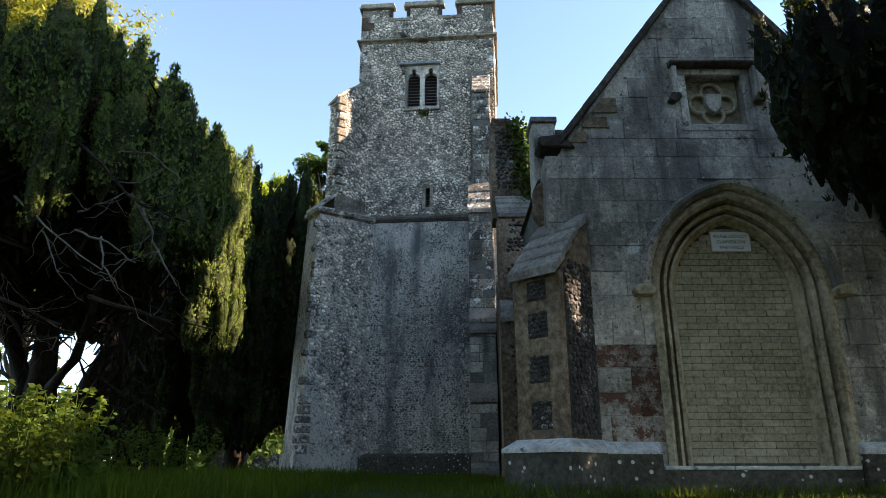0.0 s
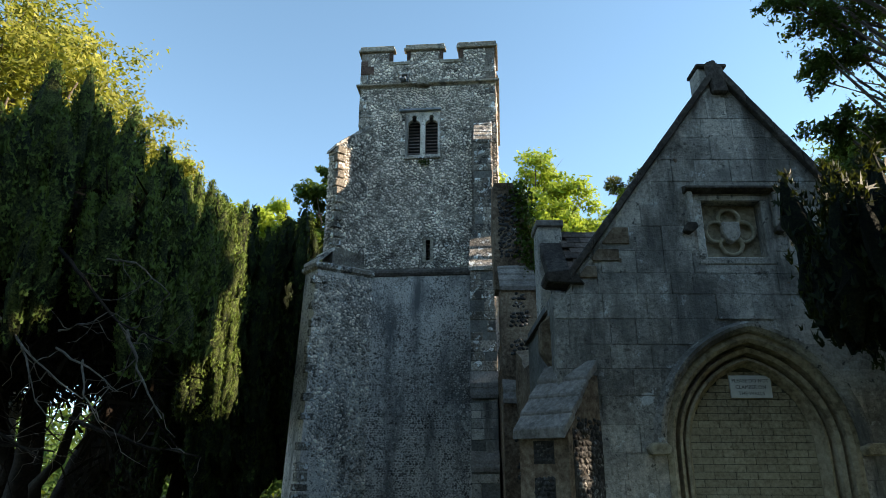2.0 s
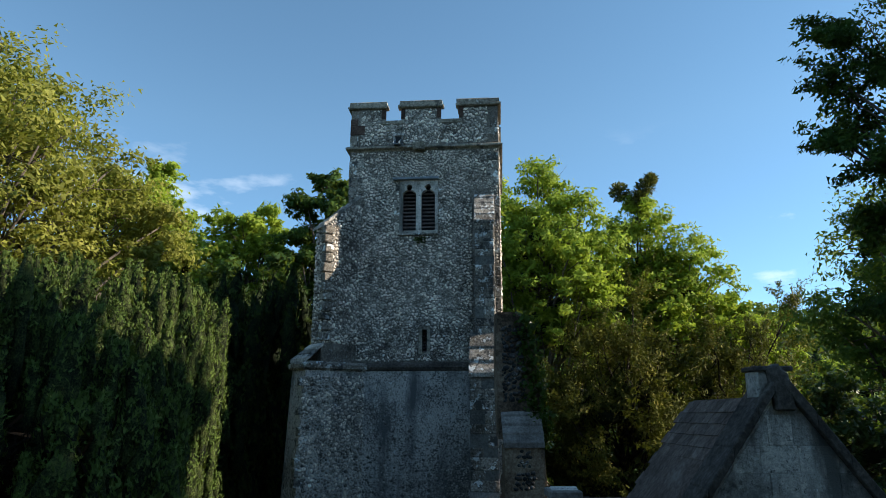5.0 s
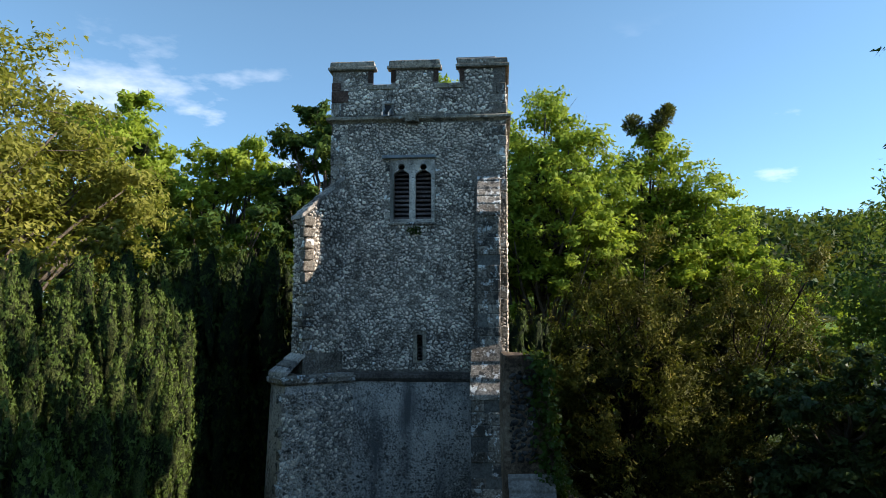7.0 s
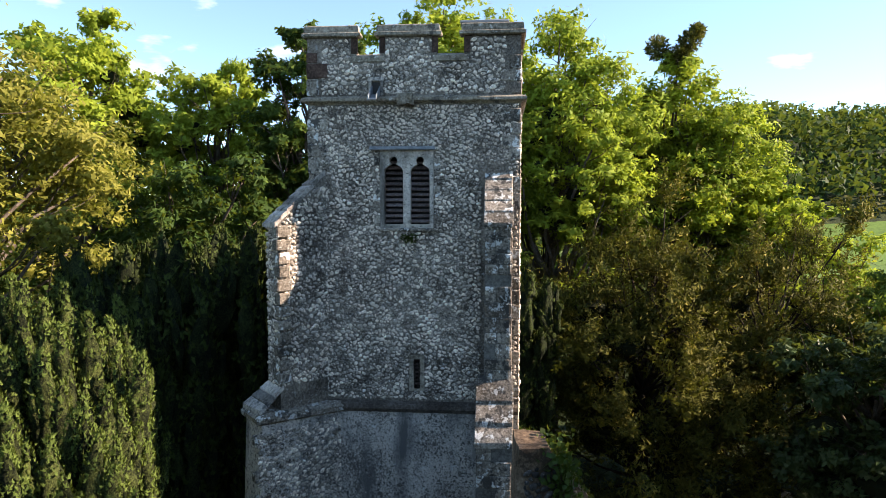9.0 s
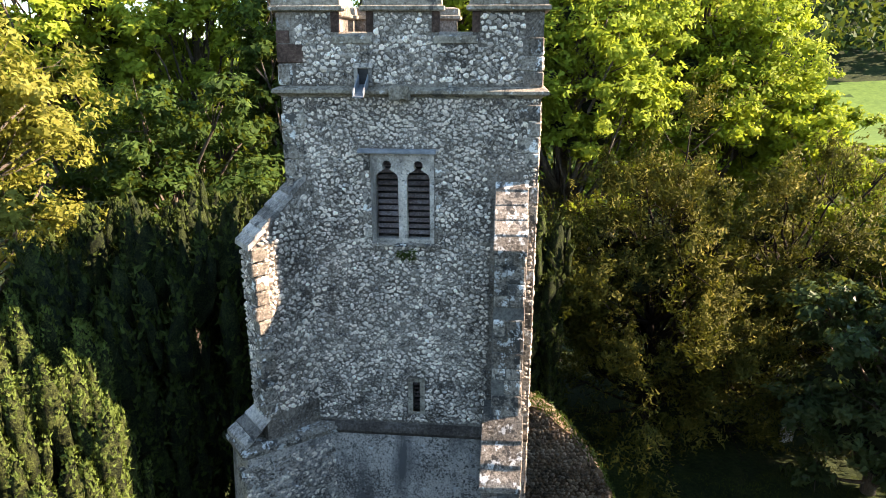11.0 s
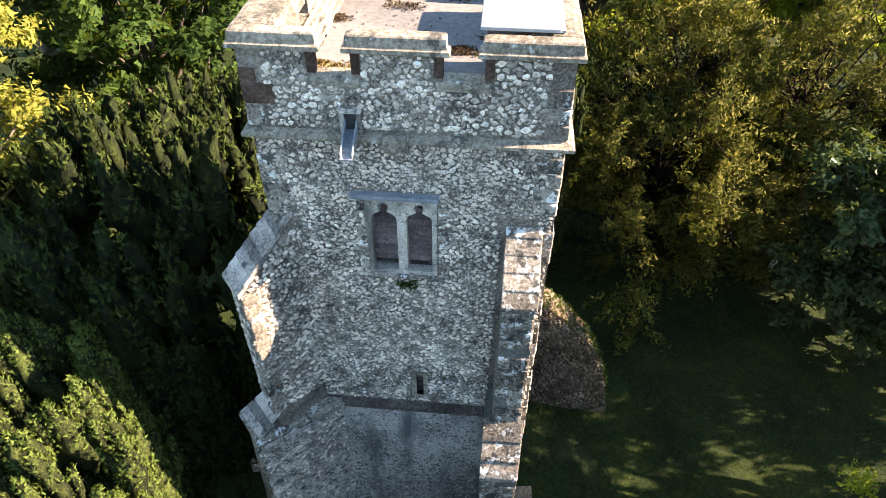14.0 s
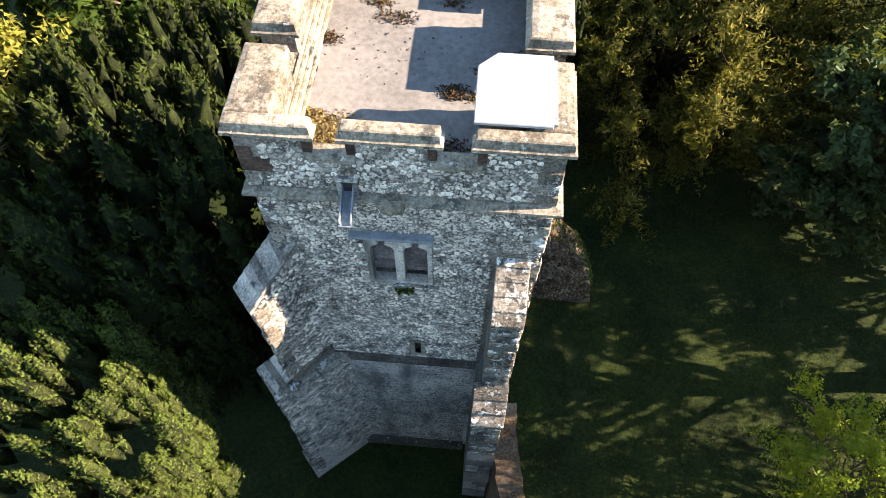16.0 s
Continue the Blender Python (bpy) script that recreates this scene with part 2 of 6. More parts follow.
M["lead"] = stone("weathered_lead", [(0.2, (0.16, 0.18, 0.2)), (0.8, (0.3, 0.33, 0.36))], 2.0, 12, 0.2, 0.5)
M["felt"] = stone("pale_roof_covering", [(0.2, (0.15, 0.143, 0.138)), (0.55, (0.22, 0.212, 0.206)), (0.9, (0.28, 0.272, 0.266))], 0.6, 10, 0.15, 0.8,
                  patches=[(1.2, 0.6, 0.8, (0.17, 0.155, 0.148)), (9.0, 0.7, 0.76, (0.17, 0.14, 0.12))])
M["white_lid"] = stone("white_painted_lid", [(0.2, (0.28, 0.3, 0.315)), (0.8, (0.33, 0.35, 0.365))], 0.8, 6, 0.05, 0.5)
M["louvre"] = stone("weathered_louvre_board", [(0.2, (0.08, 0.06, 0.056)), (0.6, (0.2, 0.155, 0.145)), (0.9, (0.34, 0.29, 0.275))], 3.0, 30, 0.5, vary=0.25)
# Near-black colour that stands for unlit interiors.
M["dark_inside"] = stone("painted_interior_shade", [(0.2, (0.03, 0.03, 0.03)), (0.8, (0.06, 0.06, 0.06))], 1.0, 10, 0.1)
M["moss"] = stone("dry_roof_moss", [(0.2, (0.035, 0.022, 0.014)), (0.55, (0.1, 0.062, 0.034)), (0.9, (0.19, 0.14, 0.06))], 6.0, 40, 0.8, vary=0.4, island=True)
M["straw"] = stone("dry_straw_moss", [(0.2, (0.1, 0.065, 0.025)), (0.55, (0.26, 0.19, 0.075)), (0.9, (0.38, 0.31, 0.14))], 6.0, 40, 0.8, vary=0.4, island=True)
M["sign"] = stone("white_sign_plate", [(0.2, (0.6, 0.6, 0.58)), (0.8, (0.74, 0.74, 0.72))], 2.0, 20, 0.05, 0.5)
M["paint"] = stone("black_lettering", [(0.2, (0.02, 0.02, 0.02)), (0.8, (0.04, 0.04, 0.04))], 2.0, 20, 0.0, 0.6)
M["bark"] = stone("tree_bark", [(0.2, (0.05, 0.04, 0.03)), (0.6, (0.12, 0.095, 0.075)), (0.9, (0.22, 0.19, 0.16))], 2.0, 20, 0.8)
M["yew_bark"] = stone("yew_bark", [(0.2, (0.012, 0.009, 0.007)), (0.6, (0.03, 0.021, 0.016)), (0.9, (0.06, 0.046, 0.036))], 2.0, 20, 0.8)
M["twig"] = stone("dead_twig", [(0.2, (0.12, 0.1, 0.08)), (0.8, (0.3, 0.26, 0.21))], 2.0, 20, 0.4)
M["grey_twig"] = stone("grey_dead_twig", [(0.2, (0.08, 0.066, 0.055)), (0.8, (0.24, 0.205, 0.17))], 2.0, 20, 0.4)
# Near-black colour of the crown cores, standing for the shade inside.
M["inner"] = stone("crown_shade_colour", [(0.2, (0.006, 0.009, 0.003)), (0.8, (0.016, 0.022, 0.008))], 2.0, 12, 1.0)
M["ground"] = stone("rough_grass_ground", [(0.2, (0.007, 0.012, 0.003)), (0.5, (0.018, 0.032, 0.007)), (0.85, (0.045, 0.06, 0.013))], 0.35, 9, 1.0,
                    patches=[(0.25, 0.55, 0.75, (0.06, 0.07, 0.025))], strength_scale=0.05)
M["grass"] = leaf_material("grass_blade", (0.01, 0.02, 0.004), (0.045, 0.08, 0.01), (0.095, 0.125, 0.02), 0.45, 0.5, gloss=0.05)
M["nettle"] = leaf_material("nettle_leaf", (0.022, 0.045, 0.008), (0.07, 0.115, 0.022), (0.11, 0.16, 0.034), 0.4, 0.8)
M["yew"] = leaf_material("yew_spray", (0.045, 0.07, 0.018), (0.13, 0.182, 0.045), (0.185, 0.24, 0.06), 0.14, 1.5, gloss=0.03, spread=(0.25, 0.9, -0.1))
# The darkest stops of the plume bodies stand for shade between tufts.
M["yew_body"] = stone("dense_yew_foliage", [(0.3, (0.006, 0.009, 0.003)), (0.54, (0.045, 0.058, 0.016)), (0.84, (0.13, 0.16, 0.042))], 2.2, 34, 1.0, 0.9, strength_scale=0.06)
# Darker copies of the plume body, with shade painted into the colour.
M["yew_dark_body"] = stone("yew_foliage_painted_shade", [(0.28, (0.004, 0.007, 0.003)), (0.55, (0.02, 0.03, 0.009)), (0.85, (0.055, 0.075, 0.02))], 2.2, 26, 1.0, 0.9, strength_scale=0.06)
M["yew_black_body"] = stone("yew_foliage_deep_painted_shade", [(0.28, (0.003, 0.005, 0.003)), (0.55, (0.01, 0.015, 0.006)), (0.85, (0.03, 0.04, 0.015))], 2.2, 40, 1.0, 0.9, strength_scale=0.05)
# Dead twig brown, taken near black for the shade under the boughs.
M["dead_yew"] = leaf_material("dead_yew_twig_with_shade", (0.007, 0.005, 0.004), (0.022, 0.016, 0.011), (0.045, 0.033, 0.023), 0.02, 0.8, gloss=0.02)
M["mistletoe"] = leaf_material("mistletoe_leaf", (0.03, 0.03, 0.008), (0.11, 0.11, 0.03), (0.2, 0.2, 0.06), 0.2, 1.0)
# Darker copies of the yew spray for yews in shade: shade as colour.
M["yew_dark"] = leaf_material("yew_spray_painted_shade", (0.018, 0.029, 0.009), (0.06, 0.085, 0.022), (0.11, 0.135, 0.034), 0.05, 1.0, gloss=0.03, spread=(0.25, 0.9, -0.1))
M["yew_black"] = leaf_material("yew_spray_deep_painted_shade", (0.006, 0.01, 0.005), (0.018, 0.027, 0.011), (0.04, 0.05, 0.018), 0.15, 0.5)
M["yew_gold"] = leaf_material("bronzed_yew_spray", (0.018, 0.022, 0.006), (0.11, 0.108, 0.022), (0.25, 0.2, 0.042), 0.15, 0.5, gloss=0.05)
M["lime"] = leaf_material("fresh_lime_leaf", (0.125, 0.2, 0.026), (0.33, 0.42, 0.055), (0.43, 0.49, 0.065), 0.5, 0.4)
M["gold"] = leaf_material("yellow_green_leaf", (0.11, 0.17, 0.018), (0.34, 0.43, 0.046), (0.47, 0.49, 0.066), 0.46, 0.4)
M["ash"] = leaf_material("young_walnut_leaf", (0.095, 0.1, 0.02), (0.28, 0.275, 0.055), (0.42, 0.385, 0.1), 0.4, 0.4)
# Darker copy of the green leaf, with shade painted into the colour.
M["shade_green"] = leaf_material("green_leaf_painted_shade", (0.012, 0.03, 0.008), (0.05, 0.095, 0.02), (0.12, 0.17, 0.03), 0.3, 0.3)
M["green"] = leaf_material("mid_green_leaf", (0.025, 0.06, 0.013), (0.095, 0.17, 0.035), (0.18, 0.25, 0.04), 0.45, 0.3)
M["holly"] = leaf_material("dark_glossy_leaf", (0.017, 0.038, 0.015), (0.06, 0.1, 0.042), (0.1, 0.145, 0.062), 0.25, 0.5, 0.35)
M["ivy"] = leaf_material("ivy_leaf", (0.012, 0.026, 0.008), (0.04, 0.075, 0.015), (0.075, 0.115, 0.025), 0.25, 0.8, 0.4)
M["far"] = leaf_material("distant_canopy", (0.014, 0.032, 0.01), (0.055, 0.1, 0.024), (0.1, 0.145, 0.034), 0.25, 0.05)
M["field"] = stone("mown_meadow", [(0.2, (0.06, 0.12, 0.02)), (0.8, (0.13, 0.22, 0.04))], 0.05, 1.0, 0.3)
M["roadway"] = stone("pale_track", [(0.2, (0.2, 0.19, 0.17)), (0.8, (0.3, 0.29, 0.27))], 0.2, 4.0, 0.3)

# ---------------------------------------------------------------- mesh helpers


def thing(name, label, category, at=(0, 0, 0), group="", kind=""):
    e = new(name)
    e.location = at
    e.empty_display_size = 0.2
    return tagged(e, label, category, group, kind)


def mesh_of(name, bm, material, smooth=False):
    me = bpy.data.meshes.new(name)
    bm.normal_update()
    bm.to_mesh(me)
    bm.free()
    me.materials.append(material)
    if smooth:
        me.shade_smooth()
    return me


def part(name, data, material=None, parent=None, label="", kind="", smooth=False):
    """Links a bmesh or mesh as one object under a thing or part. Parents stand unturned, so world coordinates are kept by the offset."""
    if isinstance(data, bmesh.types.BMesh):
        data = mesh_of(name, data, material, smooth)
    ob = new(name, data)
    if parent is not None:
        ob.parent = parent
        off, up = Vector((0, 0, 0)), parent
        while up is not None:
            off += up.location
            up = up.parent
        ob.location = -off
    return tagged(ob, label, kind=kind)


def piece(name, me, parent, at, rz=0.0, scale=None, ry=0.0, rx=0.0):
    """A child on shared mesh data at a world place."""
    ob = new(name, me)
    ob.parent = parent
    off, up = Vector((0, 0, 0)), parent
    while up is not None:
        off += up.location
        up = up.parent
    ob.location = Vector(at) - off
    ob.rotation_euler = (rx, ry, rz)
    if scale:
        ob.scale = scale
    return ob


def add_box(bm, x0, x1, y0, y1, z0, z1, bevel=0.0, jitter=0.0, m=None):
    v = [bm.verts.new((x, y, z)) for z in (z0, z1) for y in (y0, y1) for x in (x0, x1)]
    if jitter:
        for p in v:
            p.co += Vector([random.uniform(-jitter, jitter) for _ in range(3)])
    fs = [bm.faces.new([v[i] for i in q]) for q in ((0, 2, 3, 1), (4, 5, 7, 6), (0, 1, 5, 4), (2, 6, 7, 3), (0, 4, 6, 2), (1, 3, 7, 5))]
    if m is not None:
        for p in v:
            p.co = m @ p.co
    if bevel:
        es = list({e for f in fs for e in f.edges})
        bmesh.ops.bevel(bm, geom=es, offset=bevel, segments=1, affect="EDGES", profile=0.5)
    return v


def boxed(*a, **k):
    bm = bmesh.new()
    add_box(bm, *a, **k)
    return bm


def unit_block(name, material, bevel=0.06):
    """A unit cube about its centre with worn edges, to be scaled into blocks."""
    return mesh_of(name, boxed(-0.5, 0.5, -0.5, 0.5, -0.5, 0.5, bevel=bevel), material)


def add_prism(bm, outline, a, b, axis="y"):
    """Extrudes an outline of 2D points from a to b along an axis: x gives (y, z), y gives (x, z), z gives (x, y)."""
    def co(p, t):
        return {"x": (t, p[0], p[1]), "y": (p[0], t, p[1]), "z": (p[0], p[1], t)}[axis]
    va = [bm.verts.new(co(p, a)) for p in outline]
    vb = [bm.verts.new(co(p, b)) for p in outline]
    n = len(outline)
    bm.faces.new(va)
    bm.faces.new(vb[::-1])
    for i in range(n):
        bm.faces.new((va[i], vb[i], vb[(i + 1) % n], va[(i + 1) % n]))


def prism(outline, a, b, axis="y", bevel=0.0):
    bm = bmesh.new()
    add_prism(bm, outline, a, b, axis)
    bmesh.ops.recalc_face_normals(bm, faces=bm.faces)
    if bevel:
        bmesh.ops.bevel(bm, geom=list(bm.edges), offset=bevel, segments=1, affect="EDGES", profile=0.5)
    return bm


def plate(outline, holes, y0, y1):
    """A slab in the plane of x and z with holes through it."""
    bm = bmesh.new()
    edges = []
    for loop in (outline, *holes):
        vs = [bm.verts.new((p[0], y0, p[1])) for p in loop]
        edges += [bm.edges.new((vs[i], vs[(i + 1) % len(vs)])) for i in range(len(vs))]
    bmesh.ops.triangle_fill(bm, use_beauty=True, use_dissolve=False, edges=edges)
    ex = bmesh.ops.extrude_face_region(bm, geom=list(bm.faces))
    for g in ex["geom"]:
        if isinstance(g, bmesh.types.BMVert):
            g.co.y = y1
    bmesh.ops.recalc_face_normals(bm, faces=bm.faces)
    return bm


def add_tube(bm, pts, radii, sides=6):
    rings = []
    for i, p in enumerate(pts):
        p = Vector(p)
        d = (Vector(pts[min(i + 1, len(pts) - 1)]) - Vector(pts[max(i - 1, 0)])).normalized()
        u = d.orthogonal().normalized()
        w = d.cross(u)
        rings.append([bm.verts.new(p + radii[i] * (math.cos(a) * u + math.sin(a) * w)) for a in (2 * math.pi * k / sides for k in range(sides))])
    for r0, r1 in zip(rings, rings[1:]):
        # the two rings may start at different angles
        s = min(range(sides), key=lambda k: (r0[0].co - r1[k].co).length)
        for k in range(sides):
            bm.faces.new((r0[k], r0[(k + 1) % sides], r1[(k + 1 + s) % sides], r1[(k + s) % sides]))
    bm.faces.new(rings[0][::-1])
    bm.faces.new(rings[-1])


def raw_mesh(name, verts, faces, material, smooth=False):
    """A mesh from arrays: verts (n, 3) and faces (m, 3 or 4)."""
    verts, faces = np.asarray(verts, dtype=np.float32), np.asarray(faces, dtype=np.int32)
    me = bpy.data.meshes.new(name)
    me.vertices.add(len(verts))
    me.vertices.foreach_set("co", verts.ravel())
    k = faces.shape[1]
    me.loops.add(faces.size)
    me.loops.foreach_set("vertex_index", faces.ravel())
    me.polygons.add(len(faces))
    me.polygons.foreach_set("loop_start", np.arange(0, faces.size, k, dtype=np.int32))
    me.polygons.foreach_set("loop_total", np.full(len(faces), k, dtype=np.int32))
    me.update(calc_edges=True)
    me.materials.append(material)
    if smooth:
        me.shade_smooth()
    return me


rng = np.random.default_rng(7)


def unit(v):
    return v / np.maximum(np.linalg.norm(v, axis=-1, keepdims=True), 1e-6)


def leaves(name, at, along, size, ratio, material, outward=None, folded=False):
    """Leaves or sprays as small pointed blades, or folded ones of base, side, tip, side. Outward gives each the normal of the bough that it clothes."""
    n = len(at)
    along = unit(along)
    side = unit(np.cross(along, rng.normal(size=(n, 3))))
    if outward is not None:
        # lie along the bough's surface, a little ruffled
        outward = unit(outward)
        along = unit(along - 0.75 * (along * outward).sum(1, keepdims=True) * outward)
        side = unit(np.cross(along, outward) + 0.3 * rng.normal(size=(n, 3)))
        side = unit(side - (side * along).sum(1, keepdims=True) * along)
    up = np.cross(side, along)
    if outward is not None:
        flip = np.sign((up * outward).sum(1, keepdims=True) + 1e-9)
        side, up = side * flip, up * flip
    size = np.broadcast_to(np.asarray(size), (n,))[:, None]
    if not folded:
        v = np.stack([at - 0.5 * size * along - 0.5 * ratio * size * side, at - 0.5 * size * along + 0.5 * ratio * size * side, at + 0.5 * size * along], axis=1)
    else:
        v = np.stack([at - 0.5 * size * along, at + 0.5 * ratio * size * side + 0.12 * size * up, at + 0.5 * size * along, at - 0.5 * ratio * size * side + 0.12 * size * up], axis=1)
    c = v.shape[1]
    me = raw_mesh(name, v.reshape(-1, 3), np.arange(c * n).reshape(n, c), material)
    if outward is not None:
        me.shade_smooth()
        me.normals_split_custom_set_from_vertices(np.repeat(unit(outward), c, axis=0))
    return me


def nodules(name, at, radius, normal_axis, material, depth=0.5):
    """Uneven broken stones set in a wall: at (n, 3) on the surface, radius (n,), standing proud along a unit axis."""
    n = len(at)
    nrm = np.asarray(normal_axis, dtype=float)
    t = np.cross(nrm, (0, 0, 1.0))
    t = t / np.linalg.norm(t)
    w = np.array((0, 0, 1.0))
    k = 7
    a = (np.arange(k) * 2 * np.pi / k)[None] + rng.uniform(-0.3, 0.3, (n, k)) + rng.uniform(0, 1, n)[:, None]
    long, short = rng.uniform(0.95, 1.35, n)[:, None], rng.uniform(0.7, 0.98, n)[:, None]
    wob = rng.uniform(0.72, 1.16, (n, k))
    turn = rng.normal(0, 0.5, n)[:, None]
    tip_x, tip_z = rng.normal(0, 0.2, n)[:, None], rng.normal(0, 0.2, n)[:, None]
    rings = []
    for rr, hh in ((1.0, -0.25), (0.84, 0.72)):
        p, q = radius[:, None] * rr * wob * long * np.cos(a), radius[:, None] * rr * wob * short * np.sin(a)
        x, z = p * np.cos(turn) - q * np.sin(turn), p * np.sin(turn) + q * np.cos(turn)
        h = radius[:, None] * depth * hh * (1 + tip_x * np.cos(a) * 2 + tip_z * np.sin(a) * 2)
        rings.append(at[:, None] + x[..., None] * t + z[..., None] * w + h[..., None] * nrm)
    top = at + (radius * depth * rng.uniform(0.7, 1.0, n))[:, None] * nrm
    v = np.concatenate([rings[0], rings[1], top[:, None]], axis=1)
    f = []
    for i in range(k):
        j = (i + 1) % k
        f += [(i, j, k + j), (i, k + j, k + i), (k + i, k + j, 2 * k)]
    f = np.array(f)
    if np.dot(np.cross(t, w), nrm) < 0:
        f = f[:, ::-1]
    faces = (f[None] + (np.arange(n) * (2 * k + 1))[:, None, None]).reshape(-1, 3)
    return raw_mesh(name, v.reshape(-1, 3), faces, material)


def packed(x0, x1, z0, z1, rmin, rmax, skip, tight=0.82):
    """Stones of mixed size packed at random over a rectangle, the large ones first: rows of x, z, radius."""
    mean = rmin + 0.3 * (rmax - rmin)
    count = int((x1 - x0) * (z1 - z0) / (3.0 * mean * mean))
    radii = sorted((rmin + (rmax - rmin) * random.random() ** 2.4 for _ in range(count)), reverse=True)
    cell = 2 * rmax
    grid, out = {}, []
    for r in radii:
        for _ in range(22):
            x, z = random.uniform(x0 + r, x1 - r), random.uniform(z0 + r, z1 - r)
            i, j = int(x // cell), int(z // cell)
            if not skip(x, z) and all((x - p) ** 2 + (z - q) ** 2 > (tight * (r + g)) ** 2 for di in (-1, 0, 1) for dj in (-1, 0, 1) for p, q, g in grid.get((i + di, j + dj), ())):
                grid.setdefault((i, j), []).append((x, z, r))
                out.append((x, z, r))
                break
    return out


def scatter(x0, x1, z0, z1, dx, dz, skip):
    """Jittered courses of points over a rectangle, leaving out where skip(x, z)."""
    out = []
    row = 0
    z = z0 + dz / 2
    while z < z1:
        x = x0 + dx * (0.3 + 0.5 * (row % 2))
        while x < x1 - dx * 0.2:
            px, pz = x + random.uniform(-0.2, 0.2) * dx, z + random.uniform(-0.22, 0.22) * dz
            if not skip(px, pz):
                out.append((px, pz))
            x += dx * random.uniform(0.8, 1.2)
        z += dz
        row += 1
    return out


def n2(x, y, z=0.0):
    return noise.noise(Vector((x, y, z)))

# ---------------------------------------------------------------- ground and distance


def sstep(a, b, t):
    t = min(max((t - a) / (b - a), 0.0), 1.0)
    return t * t * (3 - 2 * t)


def gz(x, y):
    """Height of the ground."""
    z = -0.35 + 0.55 * sstep(0, 7, y) + 0.1 * sstep(7, 18, y)
    z -= 0.9 * sstep(1.8, 5.5, x) * sstep(9, 14, y)
    d = math.hypot(x, y - 15)
    z -= 1.2 * sstep(25, 90, d)
    z += (42 + 6 * n2(x * 0.006, y * 0.006, 3.1)) * sstep(150, 300, y + 0.15 * abs(x)) * (0.15 + 0.85 * sstep(-70, 30, x))
    z += 0.05 * n2(x * 0.6, y * 0.6)
    return z


def build_ground():
    half = 90
    c = [math.sinh(4.6 * (i - half) / half) / math.sinh(4.6) * 2500 for i in range(2 * half + 1)]
    verts = [(x, y + 15, gz(x, y + 15)) for y in c for x in c]
    n = len(c)
    faces = [(j * n + i, j * n + i + 1, (j + 1) * n + i + 1, (j + 1) * n + i) for j in range(n - 1) for i in range(n - 1)]
    tagged(new("ground", raw_mesh("ground", verts, faces, M["ground"], True)), "rough grass churchyard ground rising to wooded hills", "ground", kind="structure")


build_ground()


def draped(name, pts, material, label, lift=0.25, cells=24):
    """A four-cornered sheet laid over the ground."""
    verts = []
    for j in range(cells + 1):
        for i in range(cells + 1):
            u, v = i / cells, j / cells
            p = (1 - v) * ((1 - u) * Vector(pts[0]) + u * Vector(pts[1])) + v * ((1 - u) * Vector(pts[3]) + u * Vector(pts[2]))
            verts.append((p.x, p.y, gz(p.x, p.y) + lift))
    n = cells + 1
    faces = [(j * n + i, j * n + i + 1, (j + 1) * n + i + 1, (j + 1) * n + i) for j in range(cells) for i in range(cells)]
    tagged(new(name, raw_mesh(name, verts, faces, material, True)), label, "ground", kind="structure")


draped("meadow", [(40, 122), (150, 118), (190, 176), (60, 176)], M["field"], "bright mown meadow below the wooded hill", 0.5)
draped("road", [(40, 116), (160, 110), (160, 113), (40, 119.5)], M["roadway"], "pale track at the foot of the meadow", 0.6)

# ---------------------------------------------------------------- church tower
TX0, TX1, TY0, TY1 = -2.74, 1.66, 18.85, 23.2
tower = thing("church_tower", "square flint church tower with battlements and pale lichened stone dressings", "tower", (-0.5, 18.85, 0.2))

win_hole = [(-1.2, 11.47), (-0.13, 11.47), (-0.13, 12.98), (-1.2, 12.98)]
slit_hole = [(-0.535, 8.03), (-0.4, 8.03), (-0.4, 8.66), (-0.535, 8.66)]
wall_front = part("wall", plate([(TX0, -0.3), (TX1, -0.3), (TX1, 14.0), (TX0, 14.0)], [win_hole, slit_hole], TY0, TY0 + 0.7), M["mortar"], tower, "grey flint rubble wall")
part("wall", boxed(TX1 - 0.7, TX1, TY0 + 0.7, TY1, -0.6, 14.0), M["mortar"], tower)
part("wall", boxed(TX0, TX0 + 0.7, TY0 + 0.7, TY1, -0.6, 14.0), M["mortar"], tower)
part("wall", boxed(TX0 + 0.7, TX1 - 0.7, TY1 - 0.7, TY1, -0.6, 14.0), M["mortar"], tower)

# old lime coat on the lower stage, a little proud, on a low plinth
lower = part("rendered_wall", boxed(-2.5, TX1 - 0.02, TY0 - 0.07, TY0 + 0.05, 0.86, 7.56), M["render"], tower, "patchy grey lime render over flint")
part("plinth", prism([(TY0, -0.3), (TY0 - 0.2, -0.3), (TY0 - 0.2, 0.78), (TY0 - 0.07, 0.88), (TY0, 0.88)], -2.75, 0.74, "x"), M["plinth"], tower, "dark damp plinth")
# string courses
sprof = [(TY0 + 0.02, 7.5), (TY0 - 0.1, 7.54), (TY0 - 0.14, 7.62), (TY0 - 0.1, 7.7), (TY0 + 0.02, 7.77)]
part("string_course", prism(sprof, -2.5, TX1, "x"), M["slate_dark"], tower, "narrow weathered stone string course")


